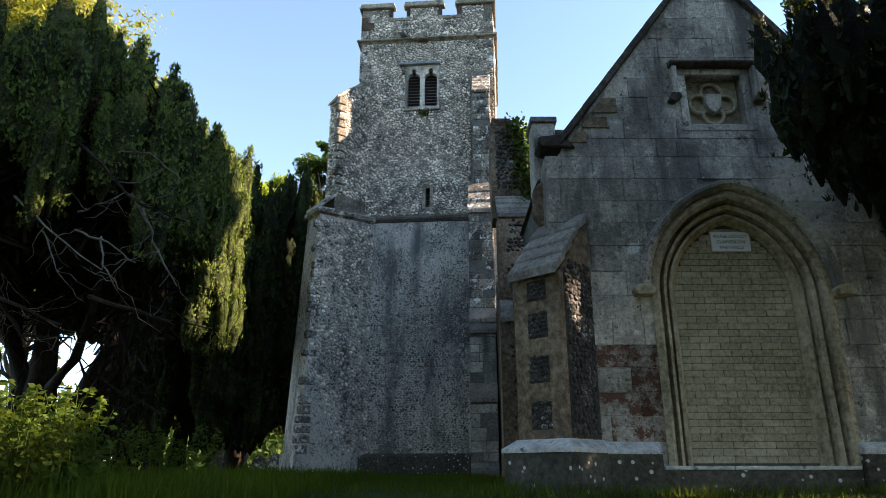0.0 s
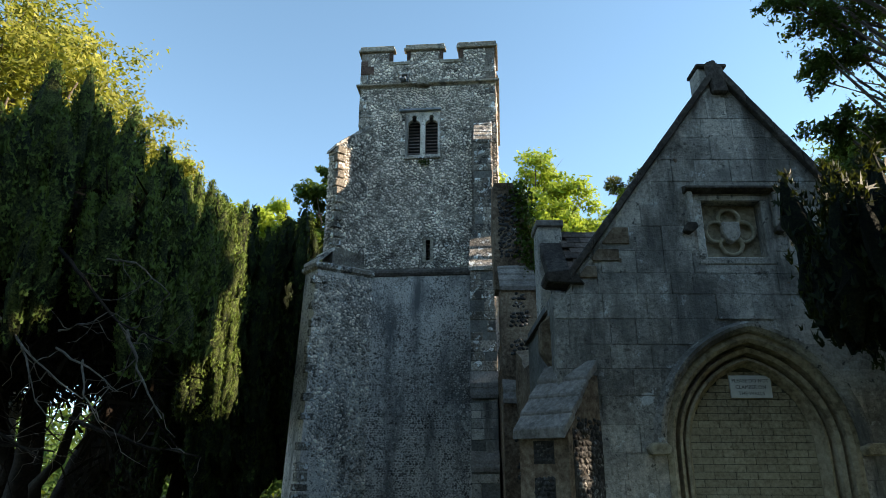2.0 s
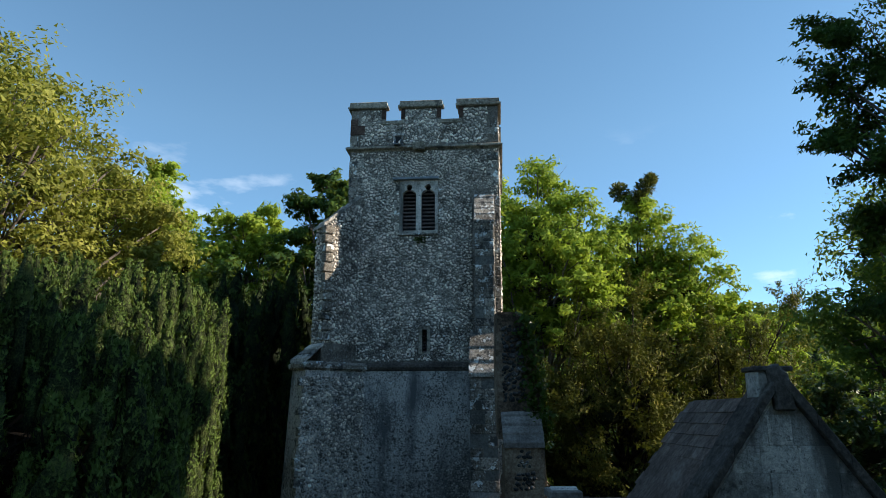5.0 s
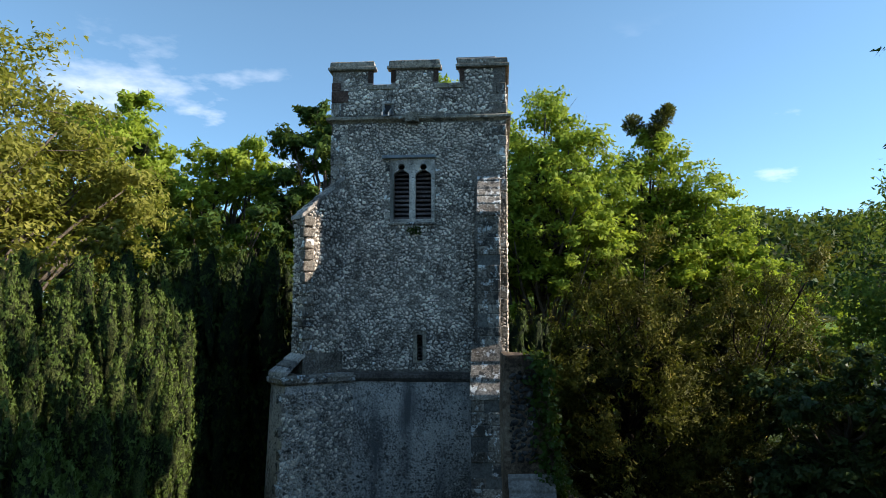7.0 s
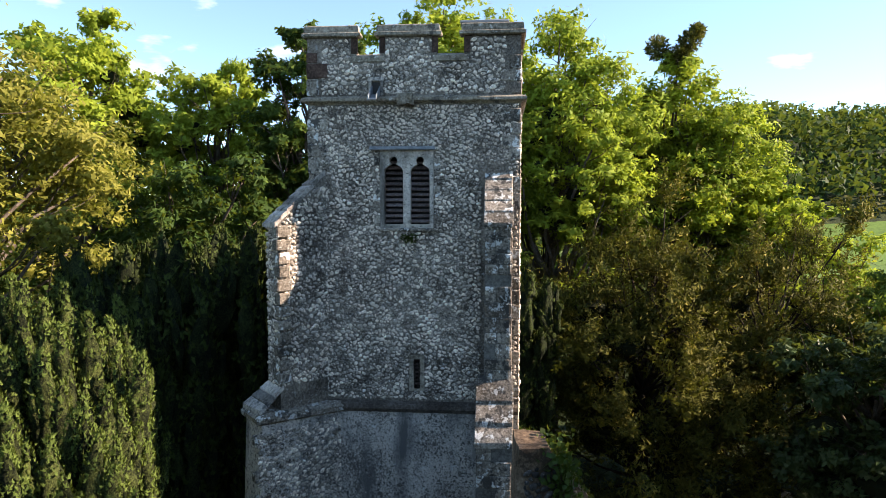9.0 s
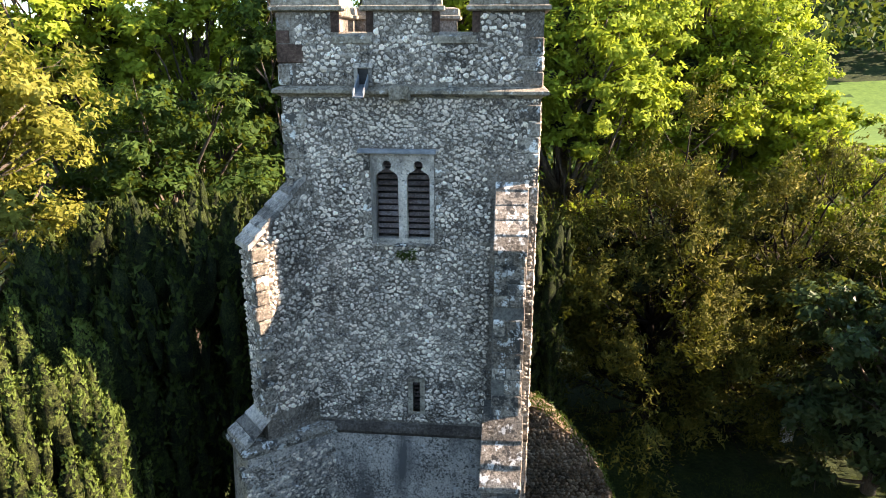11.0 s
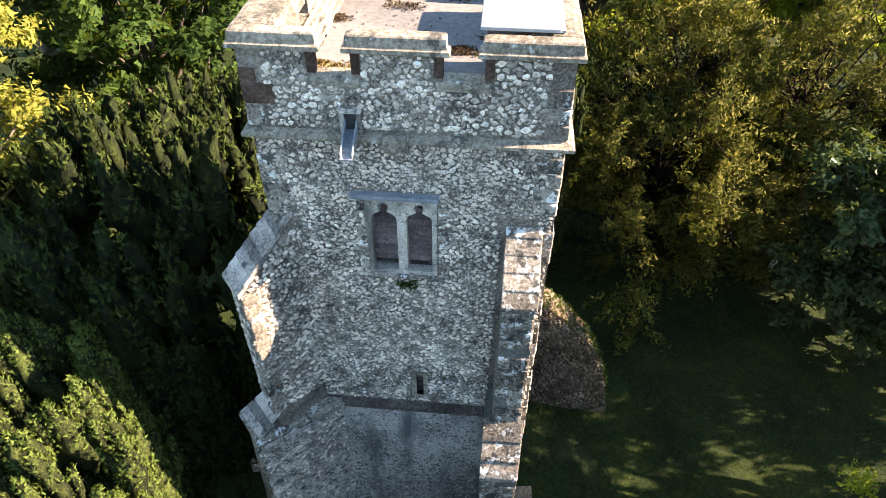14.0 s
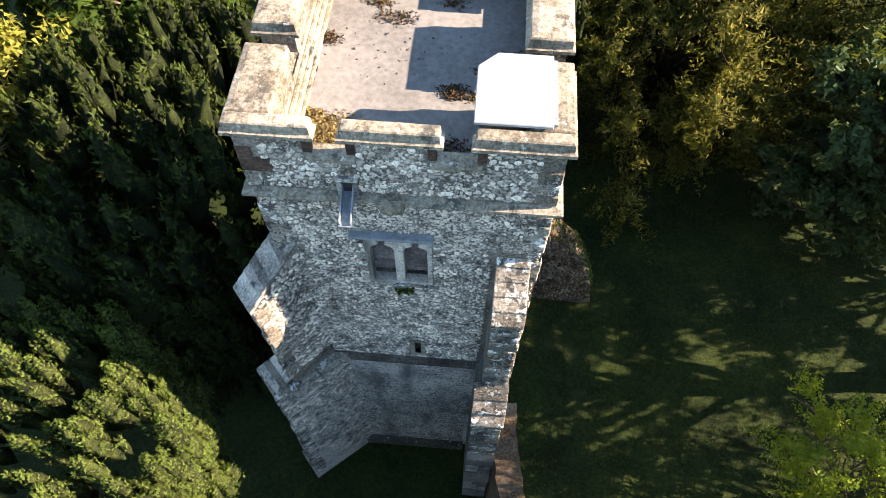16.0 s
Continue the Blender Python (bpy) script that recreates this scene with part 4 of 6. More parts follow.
# flints on the sunny side and patches showing through the lower lime coat
srow = [(TX1, y, z) for y, z in scatter(TY0 + 0.2, TY1, 5.0, 15.2, 0.13, 0.1, lambda y, z: 13.85 < z < 14.2 or z > 14.75)]
part("flint_facing", nodules("flint_facing", np.array(srow), np.clip(rng.lognormal(-2.95, 0.3, len(srow)), 0.035, 0.09), (1, 0, 0), M["flint"]), None, tower, kind="stuff")
lrow = [(x, TY0 - 0.07, z) for x, z in scatter(-2.4, 0.72, 0.95, 7.45, 0.08, 0.062, lambda x, z: n2(x * 0.5, z * 0.35, 2.0) + 0.6 * n2(x * 1.7, z * 1.3, 5.0) < -0.75 + 0.85 * random.random() + 0.24 * (z - 4.4))]
part("flint_facing", nodules("flint_facing", np.array(lrow), np.clip(rng.lognormal(-3.55, 0.3, len(lrow)), 0.016, 0.05), (0, -1, 0), M["worn_flint"], 0.22), None, lower, "flints showing through the worn render", kind="stuff")


def strip_flints(p0, p1, z0, z1, dx, dz, parent, mat, keep=1.0, depth=0.4, lean=0.0):
    """Flints over an upright strip between two plan points."""
    p0, p1 = Vector(p0), Vector(p1)
    d = p1 - p0
    t = d.normalized()
    nrm = (t.y, -t.x, 0.0)
    r = packed(0.02, d.length - 0.02, z0, z1, dx * 0.3, dx * 0.7, lambda u, z: random.random() > keep)
    at = np.array([(p0.x + t.x * u - nrm[0] * lean * (z - z0), p0.y + t.y * u - nrm[1] * lean * (z - z0), z) for u, z, _ in r])
    part("flint_facing", nodules("flint_facing", at, np.array([q for _, _, q in r]), nrm, mat, depth), None, parent, kind="stuff")


strip_flints(B2, A2, 8.2, 11.5, 0.1, 0.078, buttress, M["flint"])
strip_flints(C2, B2, 8.2, 11.5, 0.1, 0.08, buttress, M["flint"])
strip_flints((-3.6, 17.8), (-2.1, 19.03), 0.9, 7.4, 0.1, 0.08, buttress, M["flint"], 0.5, 0.16)
for k in range(26):
    z = 0.95 + k * 0.25
    if z > 7.3:
        break
    t = z / 7.56
    x, y = -3.66 + 0.14 * t, 17.7 + 0.25 * t
    if random.random() < 0.7:
        piece("quoin", quoin_me, buttress, (x + 0.0, y + 0.09, z), rz=radians(41), scale=(random.uniform(0.25, 0.42), 0.2, random.uniform(0.16, 0.23)))
for k in range(12):
    z = 8.4 + k * 0.27
    if z < 11.4:
        piece("quoin", quoin_me, buttress, (B2[0] + 0.03, B2[1] + 0.1, z), rz=radians(45), scale=(random.uniform(0.2, 0.34), 0.22, random.uniform(0.17, 0.25)))
# small fern below the belfry sill
n = 90
me = leaves("fern", np.stack([-0.62 + np.clip(rng.normal(0, 0.09, n), -0.16, 0.16), TY0 - 0.05 - np.abs(rng.normal(0, 0.03, n)), 11.22 + np.clip(rng.normal(0, 0.05, n), -0.09, 0.09)], 1), rng.normal(size=(n, 3)), 0.09, 0.4, M["ivy"], folded=True)
tagged(new("fern", me), "small green fern growing from the flint wall", "plant")

# the whole tower stands a little askew to the chapel; its buttresses turn about their own feet
YAW = radians(-5.0)
tower.rotation_euler.z = YAW
for ob, foot, shift in ((pier, (1.08, 17.7), (0.0, 0.0)), (buttress, (-3.3, 18.4), (0.02, 0.05))):
    q = Vector((*foot, 0)) - Vector((tower.location.x, tower.location.y, 0))
    ob.location += Matrix.Rotation(-YAW, 3, "Z") @ (q + Vector((*shift, 0))) - q

# ---------------------------------------------------------------- chapel
CY = 7.1  # front face
CXM, APEX = 3.36, 6.64
SLOPE = 1.36
chapel = thing("chapel", "small gabled limestone chapel with a bricked-up pointed arch", "chapel", (3.2, 8.0, 0.2))
AX, AW, ASPR, ARISE = 3.27, 0.66, 2.25, 0.86
ACEN = (ARISE ** 2 - AW ** 2) / (2 * AW)
AR = AW + ACEN


def arch_path(o, z0, seg=12):
    """The arch's outline at an offset, from the left foot over the apex to the right foot."""
    pts = [(AX - AW - o, z0), (AX - AW - o, (z0 + ASPR) / 2), (AX - AW - o, ASPR)]
    r = AR + o
    a1 = math.acos(ACEN / r)
    for k in range(1, seg + 1):
        a = a1 * k / seg
        pts.append((AX + ACEN - r * math.cos(a), ASPR + r * math.sin(a)))
    return pts + [(2 * AX - x, z) for x, z in pts[-2::-1]]


def arch_sweep(profile, z0, closed=True):
    """Sweeps a profile of (offset, y) along the arch."""
    bm = bmesh.new()
    lines = [[bm.verts.new((x, y, z)) for x, z in arch_path(o, z0)] for o, y in profile]
    m = len(lines)
    for i in range(m if closed else m - 1):
        a, b = lines[i], lines[(i + 1) % m]
        for k in range(len(a) - 1):
            bm.faces.new((a[k], a[k + 1], b[k + 1], b[k]))
    if closed:
        bm.faces.new([l[0] for l in lines])
        bm.faces.new([l[-1] for l in lines][::-1])
    bmesh.ops.recalc_face_normals(bm, faces=bm.faces)
    return bm


CX0, CX1 = 1.2, 5.36
gable = [(CX0, 0.0), (CX1, 0.0), (CX1, 3.9), (CXM + (APEX - 3.9) / SLOPE, 3.9), (CXM, APEX), (CXM - (APEX - 3.9) / SLOPE, 3.9), (CX0, 3.9)]
hole = arch_path(0.3, 0.4)
panel_hole = [(2.92, 4.28), (3.68, 4.28), (3.68, 5.02), (2.92, 5.02)]
front = part("wall", plate(gable, [hole, panel_hole], CY + 0.02, CY + 0.6), M["ashlar"], chapel, "gabled wall of squared grey limestone blocks")
part("wall", boxed(CX0, CX0 + 0.5, CY + 0.6, 9.4, 0.0, 3.9), M["ashlar_joint"], chapel)
part("wall", boxed(CX1 - 0.5, CX1, CY + 0.6, 9.4, -0.5, 3.9), M["ashlar_joint"], chapel)
part("wall", boxed(CX0 + 0.5, CX1 - 0.5, 9.0, 9.4, -0.5, 3.9), M["ashlar_joint"], chapel)

# moulded arch in several orders, and its hood
arch = part("arch", arch_sweep([(0.0, 7.42), (0.0, 7.31), (0.03, 7.27), (0.06, 7.2), (0.09, 7.21), (0.095, 7.3), (0.12, 7.3), (0.135, 7.16), (0.175, 7.13), (0.185, 7.25), (0.215, 7.25), (0.23, 7.1), (0.27, 7.07), (0.33, 7.085), (0.33, 7.42)], 0.42), M["arch_stone"], chapel,
            "pointed arch with deep worn mouldings")


def hood_sweep(profile):
    bm = bmesh.new()
    lines = []
    for o, y in profile:
        r = AR + o
        a1 = math.acos(ACEN / r)
        half = [(AX + ACEN - r * math.cos(a1 * k / 14), ASPR + r * math.sin(a1 * k / 14)) for k in range(15)]
        pts_ = half + [(2 * AX - x, z) for x, z in half[-2::-1]]
        lines.append([bm.verts.new((x, y + 0.006 * n2(x * 9, z * 9), z)) for x, z in pts_])
    for a, b in zip(lines, lines[1:] + lines[:1]):
        for k in range(len(a) - 1):
            bm.faces.new((a[k], a[k + 1], b[k + 1], b[k]))
    bm.faces.new([l[0] for l in lines])
    bm.faces.new([l[-1] for l in lines][::-1])
    bmesh.ops.recalc_face_normals(bm, faces=bm.faces)
    return bm


part("hood_mould", hood_sweep([(0.33, 7.1), (0.34, 7.03), (0.385, 6.985), (0.42, 6.98), (0.46, 7.1)]), M["ashlar"], arch, "projecting hood mould flaking with lichen")
for s in (-1, 1):
    x = AX + s * (AW + 0.43)
    bm = prism([(x - 0.09, ASPR - 0.07), (x + 0.09, ASPR - 0.07), (x + 0.12, ASPR), (x + 0.07, ASPR + 0.05), (x - 0.07, ASPR + 0.05), (x - 0.12, ASPR)], 6.95, 7.1, "y", 0.012)
    part("label_stop", bm, M["arch_stone"], arch)
part("arch_back", boxed(AX - 1.1, AX + 1.1, 7.43, 7.6, 0.0, 3.5), M["ashlar_joint"], chapel)

# brick filling
infill = part("brick_filling", plate(arch_path(0.03, 0.42), [], 7.335, 7.42), M["brick_mortar"], chapel, "filling of pale yellowish bricks")
brick_me = unit_block("brick", M["brick"], 0.03)


def arch_half(z):
    if z <= ASPR:
        return AW
    return max(math.sqrt(max(AR ** 2 - (z - ASPR) ** 2, 0)) - ACEN, 0)


z, row = 0.46, 0
while z < ASPR + ARISE - 0.06:
    x = AX - AW - (0.1125 if row % 2 else 0.0)
    while x < AX + AW:
        lim = arch_half(z + 0.06) + 0.02
        a, b = max(x, AX - lim), min(x + 0.215, AX + lim)
        if b - a > 0.03:
            piece("brick", brick_me, infill, ((a + b) / 2, 7.352 + random.uniform(-0.003, 0.003), z + 0.0325), scale=(b - a + 0.003, 0.05, 0.0685))
        x += 0.225
    z += 0.0745
    row += 1

# sign on the brick filling
sign = tagged(new("sign", mesh_of("sign", boxed(3.1, 3.55, 7.305, 7.325, 2.78, 3.02, bevel=0.003), M["sign"])), "white notice plate with black capital letters on the brick filling", "sign")
for i, line in enumerate(("PLEASE DO NOT", "CLAMBER ON", "THE WALLS")):
    cu = bpy.data.curves.new("lettering", "FONT")
    cu.body, cu.size, cu.align_x, cu.extrude = line, 0.054, "CENTER", 0.001
    tmp = bpy.data.objects.new("lettering", cu)
    me = bpy.data.meshes.new_from_object(tmp)
    bpy.data.objects.remove(tmp)
    me.materials.clear()
    me.materials.append(M["paint"])
    ob = new("lettering", me)
    ob.parent = sign
    ob.rotation_euler = (radians(90), 0, 0)
    ob.location = (3.325, 7.3035, 2.945 - i * 0.068)
    tagged(ob, "black painted capital letters")

# ashlar facing
ash_me = unit_block("block", M["ashlar"], 0.02)
rust_me = unit_block("block", M["rust_ashlar"], 0.03)


def arch_clear(z):
    """Half width kept clear for the arch at a height."""
    o = 0.31
    if z <= ASPR:
        return AW + o
    r = AR + o
    return max(math.sqrt(max(r ** 2 - (z - ASPR) ** 2, 0)) - ACEN, 0)


def clip_block(x0, x1, z0, z1):
    """The block's outline under the gable's slopes."""
    pts_ = [(x0, z0), (x1, z0), (x1, z1), (x0, z1)]
    for s in (-1, 1):
        def f(p):
            return APEX - 0.02 - SLOPE * s * (p[0] - CXM) - p[1]
        out = []
        for i in range(len(pts_)):
            p, q = pts_[i], pts_[(i + 1) % len(pts_)]
            if f(p) >= 0:
                out.append(p)
            if f(p) * f(q) < 0:
                t = f(p) / (f(p) - f(q))
                out.append((p[0] + t * (q[0] - p[0]), p[1] + t * (q[1] - p[1])))
        pts_ = out
        if len(pts_) < 3:
            return []
    return pts_


z = 0.66
row = 0
while z < APEX - 0.1:
    h = random.choice((0.26, 0.28, 0.3, 0.24)) if z < 5.1 else random.uniform(0.24, 0.3)
    x = CX0 - random.uniform(0, 0.3)
    while x < CX1:
        w = random.uniform(0.24, 0.5)
        spans = [(max(x, CX0), min(x + w, CX1))]
        ac = max(arch_clear(z + h), arch_clear(z)) if z < ASPR else arch_clear(z)
        if ac > 0 and z < 3.45:
            spans = [s for a, b in spans for s in ((a, min(b, AX - ac)), (max(a, AX + ac), b))]
        if z + h > 4.3 and z < 5.0:
            for lo, hi in ((z, 4.22), (5.06, z + h)):
                if hi - lo > 0.05 and x < 3.3 <= x + w:
                    piece("block", ash_me, front, (3.3, CY + 0.04, (lo + hi) / 2), scale=(0.74, 0.08, hi - lo - 0.005))
            spans = [s for a, b in spans for s in ((a, min(b, 2.93)), (max(a, 3.67), b))]
        for a, b in spans:
            if b - a < 0.04:
                continue
            poly = clip_block(a + 0.0025, b - 0.0025, z + 0.0025, z + h - 0.0025) if z + h > 3.85 else None
            yo = CY + random.uniform(-0.004, 0.004)
            if poly is None or len(poly) == 4 and abs(poly[0][0] - poly[3][0]) < 1e-6 and abs(poly[1][0] - poly[2][0]) < 1e-6:
                piece("block", rust_me if 1.75 < (a + b) / 2 < 2.3 and z < 1.5 else ash_me, front, ((a + b) / 2, yo + 0.04, z + h / 2), scale=(b - a - 0.005, 0.08, h - 0.005))
            elif len(poly) >= 3:
                part("block", prism(poly, yo, yo + 0.07, "y"), M["ashlar"], front)
        x += w
    z += h
    row += 1
# brown weathered stones at the foot of the gable and scattered chips
for x0, x1, z0, z1 in ((1.66, 1.98, 4.26, 4.4), (1.8, 2.1, 4.46, 4.66), (1.5, 1.72, 4.06, 4.2)):
    o = clip_block(x0 + random.uniform(-0.02, 0.02), x1 + random.uniform(-0.03, 0.03), z0, z1)
    if len(o) > 2:
        part("block", prism(o, CY - 0.018, CY + 0.05, "y", 0.006), M["brown_ashlar"], front, "brown flaking block")
for k in range(46):
    x, z = random.uniform(1.4, 5.2), random.uniform(0.8, 6.2)
    if z > APEX - 0.25 - SLOPE * abs(x - CXM) or z < 3.6 and abs(x - AX) < 1.15 or 2.7 < x < 3.9 and 4.1 < z < 5.2:
        continue
    me = nodules("chip", np.array([(x, CY - 0.001, z)]), np.array([random.uniform(0.02, 0.06)]), (0, -1, 0), M["brown_ashlar"], 0.1)
    part("chip", me, None, front)

# carved quatrefoil panel with shield and label mould
panel = part("carved_panel", boxed(2.93, 3.67, CY + 0.16, CY + 0.3, 4.29, 5.01), M["arch_stone"], chapel, "sunken square panel carved with a quatrefoil and shield")
for a in ((2.86, 2.96, 4.3, 5.0), (3.64, 3.74, 4.3, 5.0)):
    part("border", prism([(a[0], CY - 0.01), (a[1], CY - 0.01), (a[1], CY + 0.2), (a[0], CY + 0.2)], 4.3, 5.0, "z", 0.012), M["ashlar"], panel)
part("border", boxed(2.86, 3.74, CY - 0.01, CY + 0.2, 4.22, 4.31, bevel=0.012), M["ashlar"], panel)
part("border", boxed(2.86, 3.74, CY - 0.008, CY + 0.2, 4.99, 5.06, bevel=0.012), M["ashlar"], panel)
part("label_mould", prism([(CY + 0.02, 5.08), (CY - 0.07, 5.08), (CY - 0.12, 5.11), (CY - 0.11, 5.14), (CY + 0.02, 5.18)], 2.76, 3.84, "x", 0.008), M["slate_dark"], panel, "dark crumbling label mould over the panel")
for x in (2.78, 3.755):
    part("label_drop", boxed(x, x + 0.065, CY - 0.08, CY + 0.02, 4.66, 5.08, bevel=0.01), M["ashlar"], panel)
for x in (2.75, 3.785):
    part("label_stop", prism([(x - 0.05, 4.6), (x + 0.03, 4.57), (x + 0.12, 4.64), (x + 0.1, 4.7), (x, 4.7)], CY - 0.1, CY + 0.02, "y", 0.012), M["slate_dark"], panel)
bm = bmesh.new()
for k in range(4):
    cx, cz = 3.3 + 0.155 * math.cos(k * math.pi / 2), 4.65 + 0.155 * math.sin(k * math.pi / 2)
    a0 = k * math.pi / 2
    ring = []
    for j in range(13):
        a = a0 - 0.72 * math.pi + 1.44 * math.pi * j / 12
        ring.append((cx + 0.125 * math.cos(a), CY + 0.12, cz + 0.125 * math.sin(a)))
    add_tube(bm, ring, [0.026] * 13, 6)
part("quatrefoil", bm, M["arch_stone"], panel, smooth=True)
part("shield", prism([(3.2, 4.76), (3.4, 4.76), (3.4, 4.62), (3.37, 4.55), (3.3, 4.5), (3.23, 4.55), (3.2, 4.62)], CY + 0.05, CY + 0.16, "y", 0.014), M["ashlar"], panel, "plain worn stone shield")

# gable copings, kneelers and the apex stump
for s in (-1, 1):
    n = 7
    xe = 1.97
    for k in range(n):
        a, b = k / n, (k + 1) / n
        xa, xb = CXM + s * xe * a, CXM + s * xe * b
        za, zb = APEX - SLOPE * xe * a, APEX - SLOPE * xe * b
        rise = 0.19 if s < 0 else 0.14
        foot = 0.06 if s < 0 else -0.02
        poly = [(xa, za + foot), (xa, za + rise), (xb + s * 0.004, zb + rise), (xb + s * 0.004, zb + foot)]
        if s < 0:
            part("verge_stone", prism([(xa, za - 0.02), (xa, za + foot), (xb + 0.004, zb + foot), (xb + 0.004, zb - 0.02)], CY + 0.0, CY + 0.4, "y", 0.008), M["ashlar"], chapel)
        part("coping_stone", prism(poly, CY - 0.07 + random.uniform(-0.006, 0.006), CY + 0.42, "y", 0.012), M["slate_dark"], chapel)
    x = CXM + s * 2.1
    part("kneeler", prism([(x - s * 0.3, 3.98), (x + s * 0.1, 4.0), (x + s * 0.15, 4.05), (x + s * 0.13, 4.13), (x - s * 0.16, 4.16)], CY - 0.05, CY + 0.3, "y", 0.015), M["slate_dark"], chapel, "chipped kneeler stone")
part("apex_stone", boxed(3.14, 3.45, CY + 0.03, CY + 0.3, 6.3, 6.79, bevel=0.015), M["ashlar"], chapel, "weathered square block on the gable top")
part("cap_slab", boxed(3.12, 3.5, CY - 0.01, CY + 0.33, 6.79, 6.84, bevel=0.012), M["slate_dark"], chapel, "thin dark slab capping the gable block")
part("apex_stone", prism([(3.26, 6.4), (3.46, 6.4), (3.43, 6.7), (3.41, 6.78), (3.36, 6.8), (3.33, 6.87), (3.28, 6.84), (3.22, 6.83), (3.24, 6.72)], CY - 0.07, CY + 0.08, "y", 0.02), M["slate_dark"], chapel, "broken stump of a gable cross")

# chapel roofs: main slopes and a cross roof behind
tile_me = mesh_of("tile", boxed(-0.098, 0.098, -0.09, 0.1, -0.008, 0.008, bevel=0.004), M["tile"])
ang = math.atan(SLOPE)
chapel_roof = part("roof", prism([(CX0 - 0.05, 3.75), (CXM, 6.55), (CX1 + 0.05, 3.75)], CY + 0.45, 9.5, "y"), M["tile"], chapel, "steep roof of dark old clay tiles")
L = math.hypot(CXM - CX0, SLOPE * (CXM - CX0))
for r in range(20):
    t = 0.14 + r * 0.16
    for c in range(10):
        y = CY + 0.55 + c * 0.2 + (0.1 if r % 2 else 0)
        ob = piece("tile", tile_me, chapel_roof, (CXM - t * math.cos(ang), y, 6.58 - t * math.sin(ang) + random.uniform(-0.004, 0.004)))
        ob.rotation_euler = (Matrix.Rotation(-(ang - radians(4)), 4, "Y") @ Matrix.Rotation(radians(90), 4, "Z")).to_euler()
cross = part("cross_roof", prism([(7.95, 4.1), (9.15, 5.3), (10.3, 4.1)], 1.62, 4.9, "x"), M["tile"], chapel, "cross roof of clay tiles")
for r in range(9):
    t = r * 0.165
    for c in range(9):
        x = 1.74 + c * 0.2 + (0.1 if r % 2 else 0)
        ob = piece("tile", tile_me, cross, (x, 9.1 - t * 0.707, 5.29 - t * 0.707 + random.uniform(-0.005, 0.005)))
        ob.rotation_euler = (Matrix.Rotation(radians(41), 4, "X")).to_euler()
        ob.scale = (1, 1.1, 1.6)
stack = part("parapet_pier", prism([(8.95, 0.0), (9.4, 0.0), (9.4, 5.42), (9.15, 5.5), (8.95, 5.42)], 1.34, 1.68, "x", 0.012), M["ashlar"], chapel, "weathered stone parapet pier")
part("cap", boxed(1.31, 1.71, 8.91, 9.44, 5.36, 5.46, bevel=0.015), M["slate"], stack)
part("raking_coping", prism([(7.6, 3.8), (7.75, 3.75), (8.98, 4.9), (8.98, 5.15)], 1.36, 1.66, "x", 0.012), M["slate_dark"], stack)
part("corbel", prism([(1.08, 3.3), (1.25, 3.05), (1.25, 3.75), (1.09, 3.62)], CY + 0.3, CY + 0.5, "y", 0.02), M["brown_ashlar"], chapel, "broken corbel stone")

# diagonal corner buttress of the chapel
bc, bw, bd = Vector((1.2, 7.1)), 0.3, 0.3


def diag(a, s):
    """Plan point a metres out along the diagonal and s metres to its right."""
    return (bc.x - 0.7071 * a + 0.7071 * s, bc.y - 0.7071 * a - 0.7071 * s)


def diag_poly(a, w):
    return [diag(a, -w), diag(a, w), diag(-0.4, w), diag(-0.4, -w)]


chb = part("corner_buttress", loft([(0.0, diag_poly(bd, bw)), (2.36, diag_poly(bd, bw)), (2.98, diag_poly(-0.2, bw))]), M["brown_ashlar"], chapel, "diagonal corner buttress of stone with dark flint panels")
weathering(diag(bd + 0.05, -bw - 0.03), diag(bd + 0.05, bw + 0.03), diag(-0.22, -bw - 0.03), diag(-0.22, bw + 0.03), 2.38, 3.08, 4, M["slate"], chb, 0.04)
part("plinth", loft([(-0.1, diag_poly(bd + 0.12, bw + 0.1)), (0.56, diag_poly(bd + 0.12, bw + 0.1))]), M["plinth"], chb, "dark plinth spotted with pale lichen")
part("plinth_top", loft([(0.55, diag_poly(bd + 0.14, bw + 0.12)), (0.59, diag_poly(bd + 0.14, bw + 0.12)), (0.68, diag_poly(bd + 0.01, bw + 0.01))]), M["plinth_top"], chb, "pale sloping plinth top")
# flint panels on the face and the flank
rz = radians(-45)
for z0 in (0.78, 1.24, 1.7, 2.1):
    h = 0.25 if z0 < 2 else 0.2
    q = [diag(bd + 0.003, -0.12), diag(bd + 0.003, 0.13), diag(bd - 0.05, 0.13), diag(bd - 0.05, -0.12)]
    part("panel_bed", loft([(z0 - 0.01, q), (z0 + h + 0.01, q)]), M["dark_mortar"], chb)
    us = scatter(-0.11, 0.13, z0, z0 + h, 0.055, 0.045, lambda u, z: False)
    at = np.array([(*diag(bd + 0.004, u), z) for u, z in us])
    part("flint_panel", nodules("flint_panel", at, rng.uniform(0.022, 0.036, len(at)), (-0.7071, -0.7071, 0), M["dark_flint"], 0.25), None, chb, "panel of dark knapped flint", kind="stuff")
q = [diag(0.22, bw + 0.003), diag(0.22, bw - 0.05), diag(-0.3, bw - 0.05), diag(-0.3, bw + 0.003)]
part("panel_bed", loft([(0.69, q), (2.42, q)]), M["dark_mortar"], chb)
us = scatter(-0.28, bd - 0.1, 0.72, 2.55, 0.07, 0.055, lambda u, z: z > 2.4 + (bd - u) * 0.9)
at = np.array([(*diag(u, bw + 0.004), z) for u, z in us])
